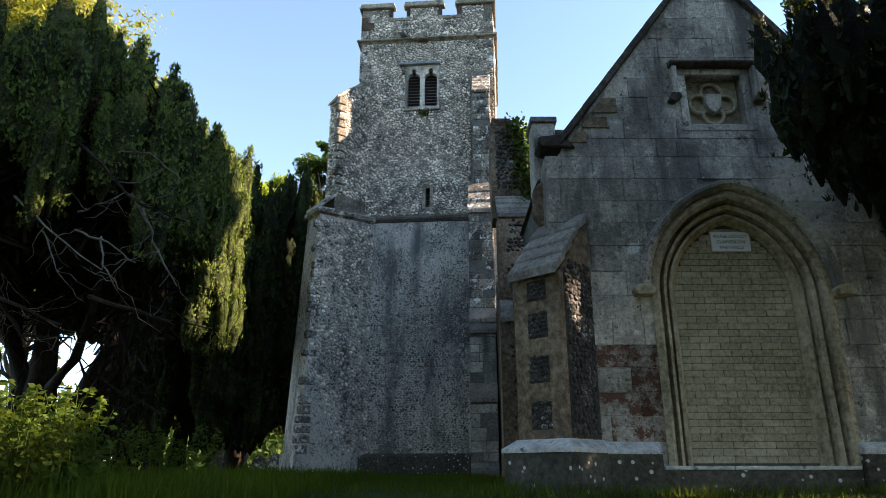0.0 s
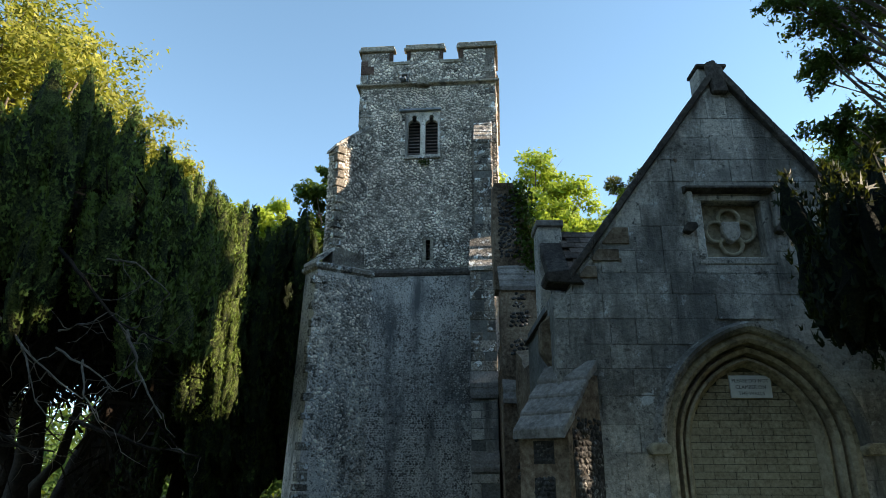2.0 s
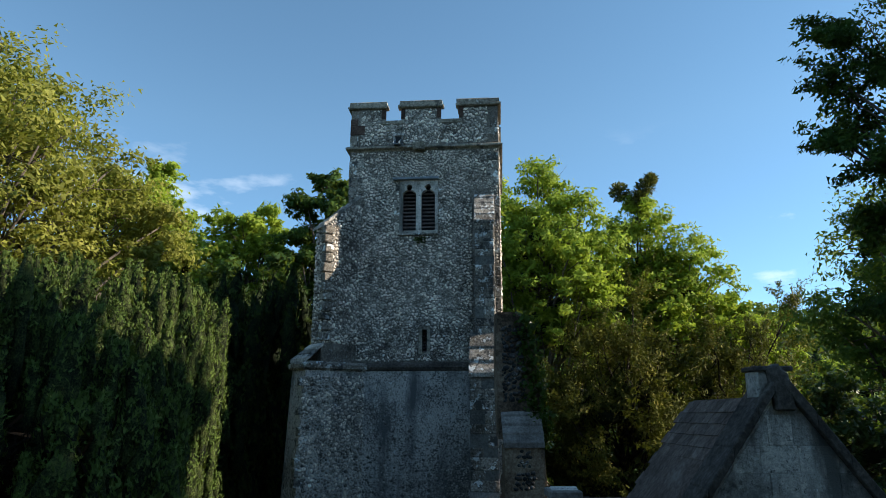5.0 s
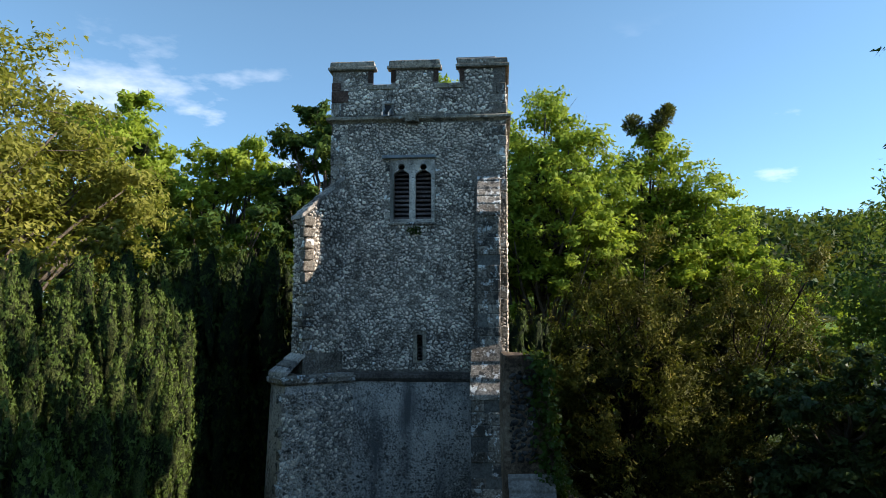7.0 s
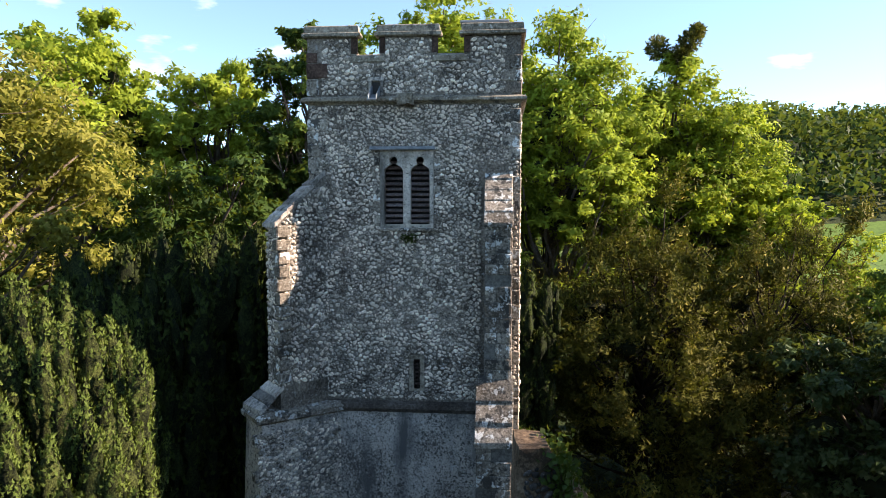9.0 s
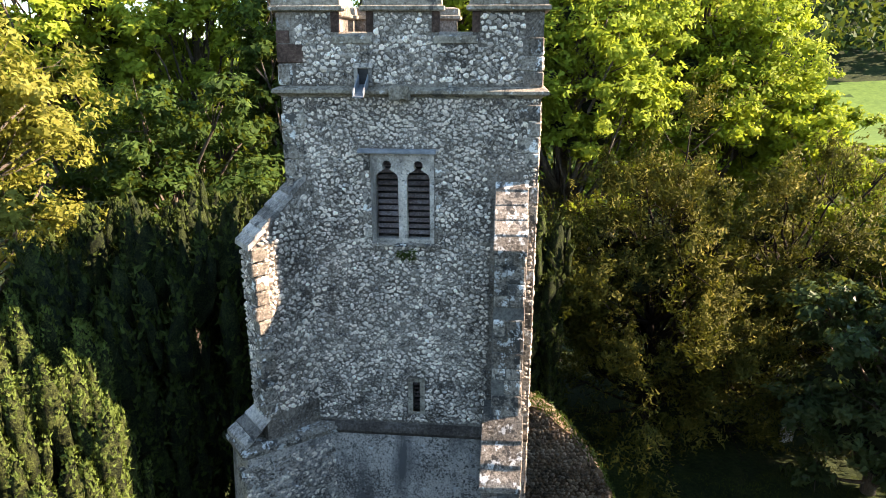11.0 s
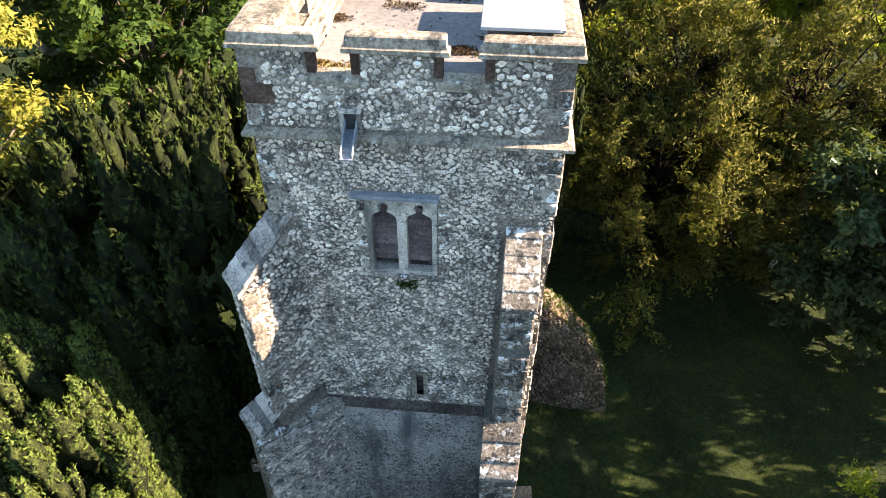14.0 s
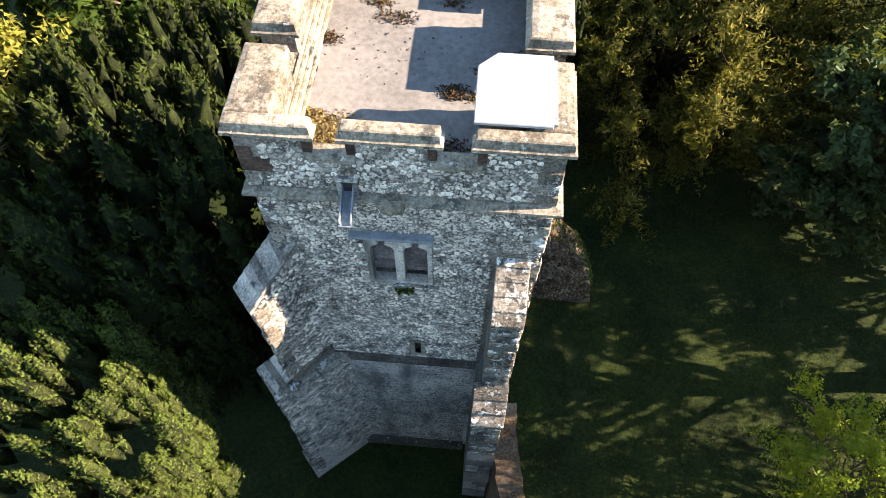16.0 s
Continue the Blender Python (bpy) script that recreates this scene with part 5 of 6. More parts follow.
part("flint_panel", nodules("flint_panel", at, rng.uniform(0.026, 0.05, len(at)), (0.7071, -0.7071, 0), M["dark_flint"], 0.3), None, chb, "flank of dark knapped flint", kind="stuff")

# low plinth along the chapel front
for x0, x1 in ((1.6, 2.2), (4.22, CX1)):
    part("plinth", prism([(CY + 0.03, -0.1), (CY - 0.1, -0.1), (CY - 0.1, 0.55), (CY + 0.03, 0.55)], x0, x1, "x"), M["plinth"], chapel, "dark plinth spotted with pale lichen")
    part("plinth_top", prism([(CY + 0.03, 0.54), (CY - 0.12, 0.54), (CY - 0.12, 0.58), (CY - 0.01, 0.665), (CY + 0.03, 0.665)], x0 - 0.005, x1, "x", 0.006), M["plinth_top"], chapel)
part("threshold", boxed(2.2, 4.22, CY - 0.04, CY + 0.4, -0.1, 0.4, bevel=0.015), M["plinth"], chapel, "dark worn threshold step")
part("threshold_top", boxed(2.22, 4.2, CY - 0.06, CY + 0.3, 0.39, 0.43, bevel=0.01), M["plinth_top"], chapel)

# ---------------------------------------------------------------- ruined walls
ruin = thing("ruined_wall", "broken flint and stone wall of the vanished nave with an ivy-grown top", "wall", (1.7, 14.5, 0.2))


def rubble(outline, a, b, axis, amount=0.07, cuts=5):
    """A wall with a broken, uneven surface."""
    bm = prism(outline, a, b, axis)
    bmesh.ops.triangulate(bm, faces=list(bm.faces))
    bmesh.ops.subdivide_edges(bm, edges=[e for e in bm.edges if e.calc_length() > 0.5], cuts=cuts, use_grid_fill=True)
    bmesh.ops.triangulate(bm, faces=list(bm.faces))
    for v in bm.verts:
        p = v.co * 2.3
        v.co += amount * Vector((n2(p.x, p.y, p.z), n2(p.x + 8, p.y, p.z), n2(p.x, p.y + 8, p.z)))
    return bm


wall_r = part("wall", rubble([(1.14, 5.9), (2.02, 5.9), (2.02, 6.7), (1.95, 7.5), (1.75, 8.1), (1.6, 8.45), (1.14, 8.45)], 14.25, 15.0, "y", 0.05), M["brown_ashlar"], ruin, "upright stump of flint wall")
part("wall", rubble([(14.2, -0.6), (18.8, -0.6), (18.8, 4.4), (17.6, 4.2), (16.6, 5.0), (15.4, 5.6), (14.2, 5.9)], 1.44, 2.05, "x", 0.09), M["brown_ashlar"], ruin)
part("wall", rubble([(9.3, -0.4), (14.2, -0.4), (14.2, 4.6), (12.5, 3.9), (9.3, 3.7)], 1.5, 2.1, "x", 0.06), M["brown_ashlar"], ruin)
pier_r = part("buttress", boxed(1.22, 1.98, 13.85, 14.4, -0.4, 5.8), M["brown_ashlar"], ruin, "stone buttress with flint chequers")
weathering((1.2, 13.85), (2.0, 13.85), (1.2, 14.35), (2.0, 14.35), 5.8, 6.5, 4, M["slate"], pier_r, 0.05)
weathering((1.2, 13.7), (2.0, 13.7), (1.2, 13.86), (2.0, 13.86), 3.4, 3.8, 2, M["slate"], pier_r, 0.05)
part("lower_stage", boxed(1.2, 2.0, 13.7, 13.86, -0.4, 3.42, bevel=0.01), M["brown_ashlar"], pier_r)
for z0, yf, w in ((5.35, 13.85, 0.28), (4.95, 13.85, 0.45), (4.35, 13.85, 0.42), (2.6, 13.7, 0.4), (1.9, 13.7, 0.35), (1.2, 13.7, 0.4)):
    us = scatter(1.62 - w / 2, 1.62 + w / 2, z0, z0 + 0.32, 0.1, 0.09, lambda u, z: False)
    at = np.array([(u, yf - 0.004, z) for u, z in us])
    part("flint_panel", nodules("flint_panel", at, rng.uniform(0.035, 0.06, len(at)), (0, -1, 0), M["dark_flint"], 0.4), None, pier_r, "square of dark flint", kind="stuff")
strip_flints((1.2, 14.23), (1.75, 14.23), 6.6, 8.2, 0.1, 0.08, wall_r, M["dark_flint"], 0.5, 0.3)

stump = thing("wall_stump", "sloping broken end of a flint wall capped with moss and grass", "wall", (3.8, 24.4, 0.0))
OUT = [(1.68, -1.0), (5.75, -1.0), (5.5, 0.1), (5.25, 1.5), (4.65, 2.85), (3.7, 4.1), (2.75, 4.95), (1.68, 5.2)]
stump_wall = part("wall", rubble(OUT, 24.2, 25.1, "y", 0.1), M["brown_ashlar"], stump, "brownish flint rubble face")


def top_of_stump(x):
    for (x1, z1), (x0, z0) in zip(OUT[2:], OUT[3:]):
        if x0 <= x <= x1:
            return z0 + (z1 - z0) * (x - x0) / (x1 - x0)
    return 0


at = np.array([(x, 24.17, z) for x, z in scatter(1.75, 5.5, -0.4, 5.1, 0.14, 0.11, lambda x, z: z > top_of_stump(x) - 0.12)])
part("flint_facing", nodules("flint_facing", at, rng.uniform(0.05, 0.085, len(at)), (0, -1, 0), M["brown_flint"], 0.6), None, stump_wall, kind="stuff")
n = 1500
seg = rng.integers(0, 5, n)
pa = np.array(OUT[2:8])
t = rng.uniform(0, 1, n)[:, None]
pp = pa[seg] * (1 - t) + pa[seg + 1] * t
me = leaves("grass_tuft", np.stack([pp[:, 0] + rng.normal(0, 0.05, n), rng.uniform(24.15, 25.1, n), pp[:, 1] + np.abs(rng.normal(0.03, 0.06, n))], 1), rng.normal(size=(n, 3)) + (0.2, 0, 0.9), rng.uniform(0.08, 0.2, n), 0.3, M["ivy"])
part("growth", me, None, stump, "moss and grass along the broken top", kind="stuff")

# ivy on the upright stump
n = 2600
a = rng.uniform(0, 1, n)
zz = 8.5 - 2.7 * a ** 0.8
xx = 1.72 + 0.32 * a + rng.normal(0, 0.13, n)
yy = 14.25 + rng.normal(0, 0.1, n) + 0.6 * rng.uniform(0, 1, n) * (rng.uniform(0, 1, n) < 0.6)
me = leaves("ivy", np.stack([xx, yy, zz + rng.normal(0, 0.1, n)], 1), rng.normal(size=(n, 3)) + (0, 0, -0.5), rng.uniform(0.06, 0.13, n), 0.9, M["ivy"], folded=True)
tagged(new("ivy", me), "ivy trailing over the broken wall top", "plant")

# ---------------------------------------------------------------- trees and plants


def limb(p0, p1, sag=0.0, steps=6, wob=0.15):
    p0, p1 = Vector(p0), Vector(p1)
    d = (p1 - p0).length
    out = []
    for k in range(steps + 1):
        t = k / steps
        p = p0.lerp(p1, t)
        p.z -= sag * d * 4 * t * (1 - t) * 0.25
        if 0 < k < steps:
            p += Vector([random.uniform(-wob, wob) * d / steps for _ in range(3)])
        out.append(p)
    return out


def spire_radius(drop, r):
    return r * np.minimum(1.0, 0.14 + 0.9 * (drop / (3.6 * r)) ** 0.7)


def spire_bodies(name, spires, material, sides=6, rings=8):
    """Dense knobbly foliage columns, from rows of x, y, bottom, top, radius and the tip's shift."""
    s = np.array(spires)
    n = len(s)
    t = np.linspace(0, 1, rings)[None, :, None]
    ang = (np.arange(sides) * 2 * np.pi / sides)[None, None, :] + rng.uniform(0, 6.3, (n, 1, 1))
    length = (s[:, 3] - s[:, 2])[:, None, None]
    rad = spire_radius(length * (1 - t), s[:, 4][:, None, None]) * (0.78 + rng.normal(0, 0.2, (n, rings, sides))) * np.minimum(1.0, 0.15 + t * length / 0.45)
    v = np.stack([s[:, 0][:, None, None] + s[:, 5][:, None, None] * t ** 2 + rad * np.cos(ang), s[:, 1][:, None, None] + s[:, 6][:, None, None] * t ** 2 + rad * np.sin(ang), s[:, 2][:, None, None] + length * t - 0.06 + 0 * ang], -1)
    f = []
    for k in range(rings - 1):
        for q in range(sides):
            f.append((k * sides + q, k * sides + (q + 1) % sides, (k + 1) * sides + (q + 1) % sides, (k + 1) * sides + q))
    f = (np.array(f)[None] + (np.arange(n) * rings * sides)[:, None, None]).reshape(-1, 4)
    return raw_mesh(name, v.reshape(-1, 3), f, material)


def yew(name, label, cx, cy, inside, top_of, bottom_of, spacing, density, spray, mat, trunks, plume_r=0.2, group="", depth=2.0, thin=None, ratio=0.36, body="yew_body", fine=(6, 8), open_side=None):
    """A yew of many upright plumes clothed in tufts. inside(x, y) is how far into the plan a point lies, in metres, negative outside it."""
    tree = thing(name, label, "tree", (cx, cy, gz(cx, cy)), group)
    spires, visible = [], []

    def add(x, y, zb, zt, r, rim):
        lean = 0.2 * r / 0.2
        zb -= random.uniform(0.0, 0.45)
        spires.append((x, y, zb, zt, r, random.uniform(-lean, lean), random.uniform(-lean, lean)))
        visible.append(zt - zb if rim else min(zt - zb, 1.25))
        for _ in range(random.choice((1, 2, 2, 3)) if rim else 1):
            a = random.uniform(0, 2 * math.pi)
            d = r * random.uniform(0.7, 1.2)
            z = zt - random.uniform(0.12, 0.5) * (zt - zb)
            spires.append((x + d * math.cos(a), y + d * math.sin(a), max(zb, z - 1.2), z, r * random.uniform(0.5, 0.75), 0.12 * math.cos(a), 0.12 * math.sin(a)))
            visible.append(min(z - max(zb, z - 1.2), 1.2 if rim else 0.7))

    for i in range(-60, 61):
        for j in range(-60, 61):
            x = cx + spacing * (i + random.uniform(-0.45, 0.45) + (0.5 if j % 2 else 0))
            y = cy + spacing * (j + random.uniform(-0.45, 0.45))
            d = inside(x, y)
            if d is None or d + 0.35 * n2(x * 1.1, y * 1.1, 2.0) < 0 or d > 0.6 and n2(x * 0.9, y * 0.9, 8.0) < -0.18:
                continue
            r = plume_r * random.uniform(0.65, 1.4)
            z1 = top_of(x, y, d) + 1.0 * n2(x * 0.85, y * 0.85, 5.0) + random.uniform(-0.5, 0.45)
            z0 = bottom_of(x, y)
            rim = d < 1.4 * spacing and (open_side is None or open_side(x, y))
            add(x, y, max(z1 - depth, z0 - 0.3), max(z1, z0 + 0.6), r, rim)
            if rim:
                z = z1 - random.uniform(0.5, 1.2)
                while z > z0 + 0.5:
                    add(x + random.uniform(-0.22, 0.22), y + random.uniform(-0.22, 0.22), max(z - 1.7, z0 - 0.3), z, r * random.uniform(0.75, 1.2), True)
                    z -= random.uniform(0.5, 1.2)
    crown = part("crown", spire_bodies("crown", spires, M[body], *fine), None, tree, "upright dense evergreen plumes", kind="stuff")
    # tufts of small sprays over the plumes
    s, vis = np.array(spires), np.array(visible)
    m = np.maximum((density * vis * s[:, 4] * 2 * math.pi * (thin(s[:, 0], s[:, 1]) if thin else 1.0)).astype(int), 5)
    k = np.repeat(np.arange(len(s)), m)
    drop = vis[k] * rng.uniform(0, 1, len(k)) ** 1.15
    a = rng.uniform(0, 2 * np.pi, len(k))
    q = spire_radius(drop, s[k, 4]) * rng.uniform(0.62, 1.12, len(k))
    t = 1 - drop / (s[k, 3] - s[k, 2])
    at = np.stack([s[k, 0] + s[k, 5] * t ** 2 + q * np.cos(a), s[k, 1] + s[k, 6] * t ** 2 + q * np.sin(a), s[k, 3] - drop], 1)
    out = np.stack([np.cos(a), np.sin(a), 0.3 + 0 * a], 1)
    up = out * 0.55 + (0, 0, 0.75) + rng.normal(0, 0.2, (len(k), 3))
    g = 4
    at, out, up = np.repeat(at, g, 0), np.repeat(out + rng.normal(0, 0.22, out.shape), g, 0), np.repeat(up, g, 0)
    along = unit(unit(up) + rng.normal(0, 0.36, up.shape))
    size = rng.uniform(0.6, 1.25, len(at)) * spray
    part("spray_cover", leaves("spray_cover", at + along * (0.45 * size)[:, None], along, size, ratio, mat, out + rng.normal(0, 0.3, out.shape)), None, crown, kind="stuff")
    for pts, r0 in trunks:
        bm = bmesh.new()
        n = len(pts) - 1
        add_tube(bm, pts, [r0 * (1 - 0.75 * k / n) for k in range(n + 1)], 8)
        part("trunk", bm, M["yew_bark"], tree, smooth=True)
    return tree


def broadleaf(name, label, cx, cy, h, crown_r, crown_z0, mat, leaf, count, blobs=34, trunk_r=0.3, group="", bark="bark", squash=1.0, lean=(0, 0), seed=0, ratio=0.55, core=0.0, upward=-0.25, rough=0.35, shoots=0, extra=(), deep=0.62):
    """A deciduous tree: tapered trunk, limbs, and leaves gathered in many uneven clumps with gaps."""
    random.seed(1000 + seed)
    base = gz(cx, cy)
    tree = thing(name, label, "tree", (cx, cy, base), group)
    zc = (h + crown_z0) / 2
    hz = (h - crown_z0) / 2
    wood = bmesh.new()
    top = (cx + lean[0], cy + lean[1], crown_z0 + 1.35 * hz)
    trunk = limb((cx, cy, base - 0.2), top, 0, 8, 0.12)
    add_tube(wood, trunk, [trunk_r * (1 - 0.85 * k / 8) + 0.02 for k in range(9)], 8)
    part("trunk", wood, M[bark], tree, smooth=True)
    at, al, nrm = [], [], []
    branches = bmesh.new()
    dense = bmesh.new()
    for k in range(blobs + len(extra)):
        # golden-angle directions keep the clumps spread over the crown
        u = max(1 - 1.75 * (k + 0.5) / blobs, -0.9)
        a = k * 2.39996 + random.uniform(-0.3, 0.3)
        rr = random.uniform(0.5, 1.0) * (0.88 + rough * n2(math.cos(a) * 2, u * 2, seed * 1.7))
        s = math.sqrt(max(0, 1 - u * u))
        c = Vector((cx + lean[0] * 0.6 + crown_r * rr * s * math.cos(a), cy + lean[1] * 0.6 + crown_r * squash * rr * s * math.sin(a), zc + hz * rr * u))
        br = crown_r * random.uniform(0.2, 0.34)
        if k >= blobs:
            c, br = Vector(extra[k - blobs][:3]), extra[k - blobs][3]
        m = int(count / blobs * random.uniform(0.7, 1.3))
        v = unit(rng.normal(size=(m, 3)))
        wob = 1 + 0.35 * np.sin(v[:, 0] * 5 + k) * np.cos(v[:, 1] * 6 + 2 * k)
        # leaves gathered in flat tufts over the clump, with shade between
        nt = 12
        hub = unit(rng.normal(size=(nt, 3)) + (0, 0, 0.25))
        pick = rng.integers(0, nt, m)
        reach = rng.uniform(0.45, 1.05, nt)[pick]
        w = unit(rng.normal(size=(m, 3))) * rng.uniform(0.1, 1.0, (m, 1)) ** 0.5
        p = np.array(c) + hub[pick] * (br * reach * wob)[:, None] * (1.1, 1.1, 0.8) + w * br * rng.uniform(0.22, 0.42, nt)[pick][:, None] * (1.15, 1.15, 0.75)
        v = unit(0.55 * hub[pick] + 0.55 * w + (0, 0, 0.35))
        if shoots:
            out = unit(np.array(c) - np.array((cx, cy, zc - 0.4 * hz)))
            sd = unit(out[None] * 0.9 + rng.normal(size=(shoots, 3)) * 0.75 + (0, 0, 0.35))
            pick = rng.integers(0, shoots, m)
            run = rng.uniform(0, 1, m)
            length = rng.uniform(0.9, 2.0, shoots)[pick] * br
            p = np.array(c) + sd[pick] * (run * length)[:, None] + rng.normal(size=(m, 3)) * (0.05 + 0.13 * br * (1 - run))[:, None] - np.stack([0 * run, 0 * run, 0.25 * br * run ** 2], 1)
            v = sd[pick]
        at.append(p)
        nrm.append(unit(v * 0.9 + rng.normal(size=(m, 3)) * 0.4 + (0, 0, 0.1)))
        al.append(v * (1.2 if shoots else 0.6) + rng.normal(size=(m, 3)) * 0.7 + (0, 0, upward))
        # A dark solid core stands for the shade inside the crown.
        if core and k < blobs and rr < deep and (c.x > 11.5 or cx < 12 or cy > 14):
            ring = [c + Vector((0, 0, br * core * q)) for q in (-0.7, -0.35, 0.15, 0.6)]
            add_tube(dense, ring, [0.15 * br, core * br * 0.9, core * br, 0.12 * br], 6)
        t0 = min(max((c.z - base) / (top[2] - base) - 0.28, 0.2), 0.92)
        i0 = int(t0 * 8)
        add_tube(branches, limb(trunk[i0], c, 0.2, 5, 0.2), [trunk_r * 0.34 * (1 - 0.85 * q / 5) + 0.008 for q in range(6)], 5)
        for _ in range(3):
            e = c + Vector([random.uniform(-1, 1) * br for _ in range(3)])
            add_tube(branches, limb(c.lerp(Vector(trunk[i0]), 0.2), e, 0.1, 3, 0.2), [0.03, 0.02, 0.014, 0.006], 4)
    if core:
        part("shade_core", dense, M["inner"], tree, kind="stuff")
    else:
        dense.free()
    part("limbwork", branches, M[bark], tree, kind="stuff", smooth=True)
    at, al, nrm = np.concatenate(at), np.concatenate(al), np.concatenate(nrm)
    part("crown", leaves("crown", at, al, rng.uniform(0.65, 1.35, len(at)) * leaf, ratio, mat, nrm), None, tree, kind="stuff")
    return tree


def oval(cx, cy, rx, ry):
    """Depth inside an ellipse, in metres."""
    return lambda x, y: (1 - math.hypot((x - cx) / rx, (y - cy) / ry)) * min(rx, ry)


def domed(peak, edge, fall=1.3):
    return lambda x, y, d: peak - (peak - edge) * math.exp(-max(d, 0) / fall)


# the great churchyard yew beside the tower: low boughs reach forward over the grass, the crown climbs towards the back
random.seed(11)


def great_side(y):
    """Where the boughs end towards the tower."""
    return -3.75 - 1.5 * sstep(10.2, 13.6, y) - 0.12 * sstep(12.5, 14, y) - 0.9 * sstep(17.0, 19.0, y) - 0.9 * sstep(9.0, 7.6, y)


def great_inside(x, y):
    return min(great_side(y) - x, x + 13.2, y - 8.5 - 0.1 * max(0, -6 - x), 19.4 - y)


def great_top(x, y, d):
    side = great_side(y) - x
    return 8.5 + 0.19 * (y - 9.3) - max(3.3 - 0.24 * (y - 9), 0.9) * math.exp(-max(side, 0) / 1.5) - 1.3 * math.exp(-max(y - 8.5, 0) / 0.8)


def great_foot(x, y):
    return (4.0 + 0.9 * sstep(-4.8, -6, x) + 0.15 * max(y - 9, 0) + 0.6 * sstep(10, 12, y) if y < 14.6 else 4.2) + 1.5 * n2(x * 0.9, y * 0.9)


yew("yew_tree", "large old yew with upright olive-green plumes beside the tower", -8.6, 13.4, great_inside, great_top, great_foot, 0.45, 95, 0.078, M["yew"],
    [(limb((-8.2, 13.6, 0.0), (-7.4, 13.0, 6.5), 0, 6, 0.25), 0.34), (limb((-8.5, 13.9, 0.0), (-8.9, 13.5, 6.8), 0, 6, 0.25), 0.24),
     (limb((-8.0, 14.2, 0.1), (-7.0, 15.6, 6.0), -0.2, 6, 0.2), 0.3), (limb((-8.2, 13.4, 0.8), (-5.4, 10.2, 3.6), 0.3, 6, 0.2), 0.17),
     (limb((-8.4, 13.2, 1.2), (-8.8, 9.6, 4.4), 0.3, 6, 0.2), 0.17), (limb((-7.0, 12.6, 0.0), (-5.2, 12.2, 4.2), 0, 6, 0.2), 0.22)], 0.2,
    thin=lambda x, y: np.where((x < -9.6) | (y > 17.8) & (x < -8.5), 0.25, 1.0), fine=(6, 9), open_side=lambda x, y: great_side(y) - x < 0.7 or y < 9.4 and x > -8.5)

# dead twigs filling the yew's underside; the shade there is in their colour
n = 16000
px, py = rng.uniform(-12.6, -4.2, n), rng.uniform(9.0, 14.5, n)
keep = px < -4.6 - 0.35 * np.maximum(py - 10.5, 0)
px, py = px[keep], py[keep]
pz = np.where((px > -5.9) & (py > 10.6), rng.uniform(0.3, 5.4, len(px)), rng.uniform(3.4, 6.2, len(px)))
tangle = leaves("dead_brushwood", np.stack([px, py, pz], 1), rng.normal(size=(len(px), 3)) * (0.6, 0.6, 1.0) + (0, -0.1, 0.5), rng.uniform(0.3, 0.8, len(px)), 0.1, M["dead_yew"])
tagged(new("dead_brushwood", tangle), "dense dead twigs inside the yew, darkened to carry its shade", "twigs", kind="stuff")
under = bmesh.new()
for _ in range(190):
    a = Vector((random.uniform(-11.5, -5.6), random.uniform(10.4, 13.8), random.uniform(2.6, 5.6)))
    b = a + Vector((random.uniform(-1.6, 1.9), random.uniform(-1.3, 0.6), random.uniform(-1.6, 0.8)))
    add_tube(under, limb(a, b, 0.3, 4, 0.3), [0.022, 0.018, 0.013, 0.009, 0.004], 4)
tagged(new("dead_twig_tangle", mesh_of("dead_twig_tangle", under, M["yew_bark"])), "dark tangle of bare twigs under the yew", "twigs", kind="stuff")

# bare lower branches of the yew
bare = thing("dead_branch", "bare grey dead branches hanging under the yew", "branch", (-4.4, 8.4, 3.5))


def bare_limb(pts, r0, twigs):
    """One dead limb through its bends, with crooked side twigs."""
    pts = [Vector(p) for p in pts]
    line = []
    for p, q in zip(pts, pts[1:]):
        for k in range(4):
            line.append(p.lerp(q, k / 4) + Vector([random.uniform(-0.02, 0.02) for _ in range(3)]))
    line.append(pts[-1])
    m = len(line) - 1
    bm = bmesh.new()
    add_tube(bm, line, [r0 * (1 - 0.8 * k / m) + 0.003 for k in range(m + 1)], 6)
    branch = part("branch", bm, M["grey_twig" if r0 < 0.028 else "yew_bark"], bare)
    for _ in range(twigs):
        k = random.randint(m // 4, m)
        s0 = line[k]
        e = s0 + Vector((random.uniform(-0.45, 0.6), random.uniform(-0.3, 0.3), random.uniform(-0.55, 0.3)))
        bm = bmesh.new()
        add_tube(bm, limb(s0, e, 0.2, 4, 0.35), [0.009, 0.007, 0.005, 0.004, 0.002], 4)
        part("twig", bm, M["grey_twig"], branch)


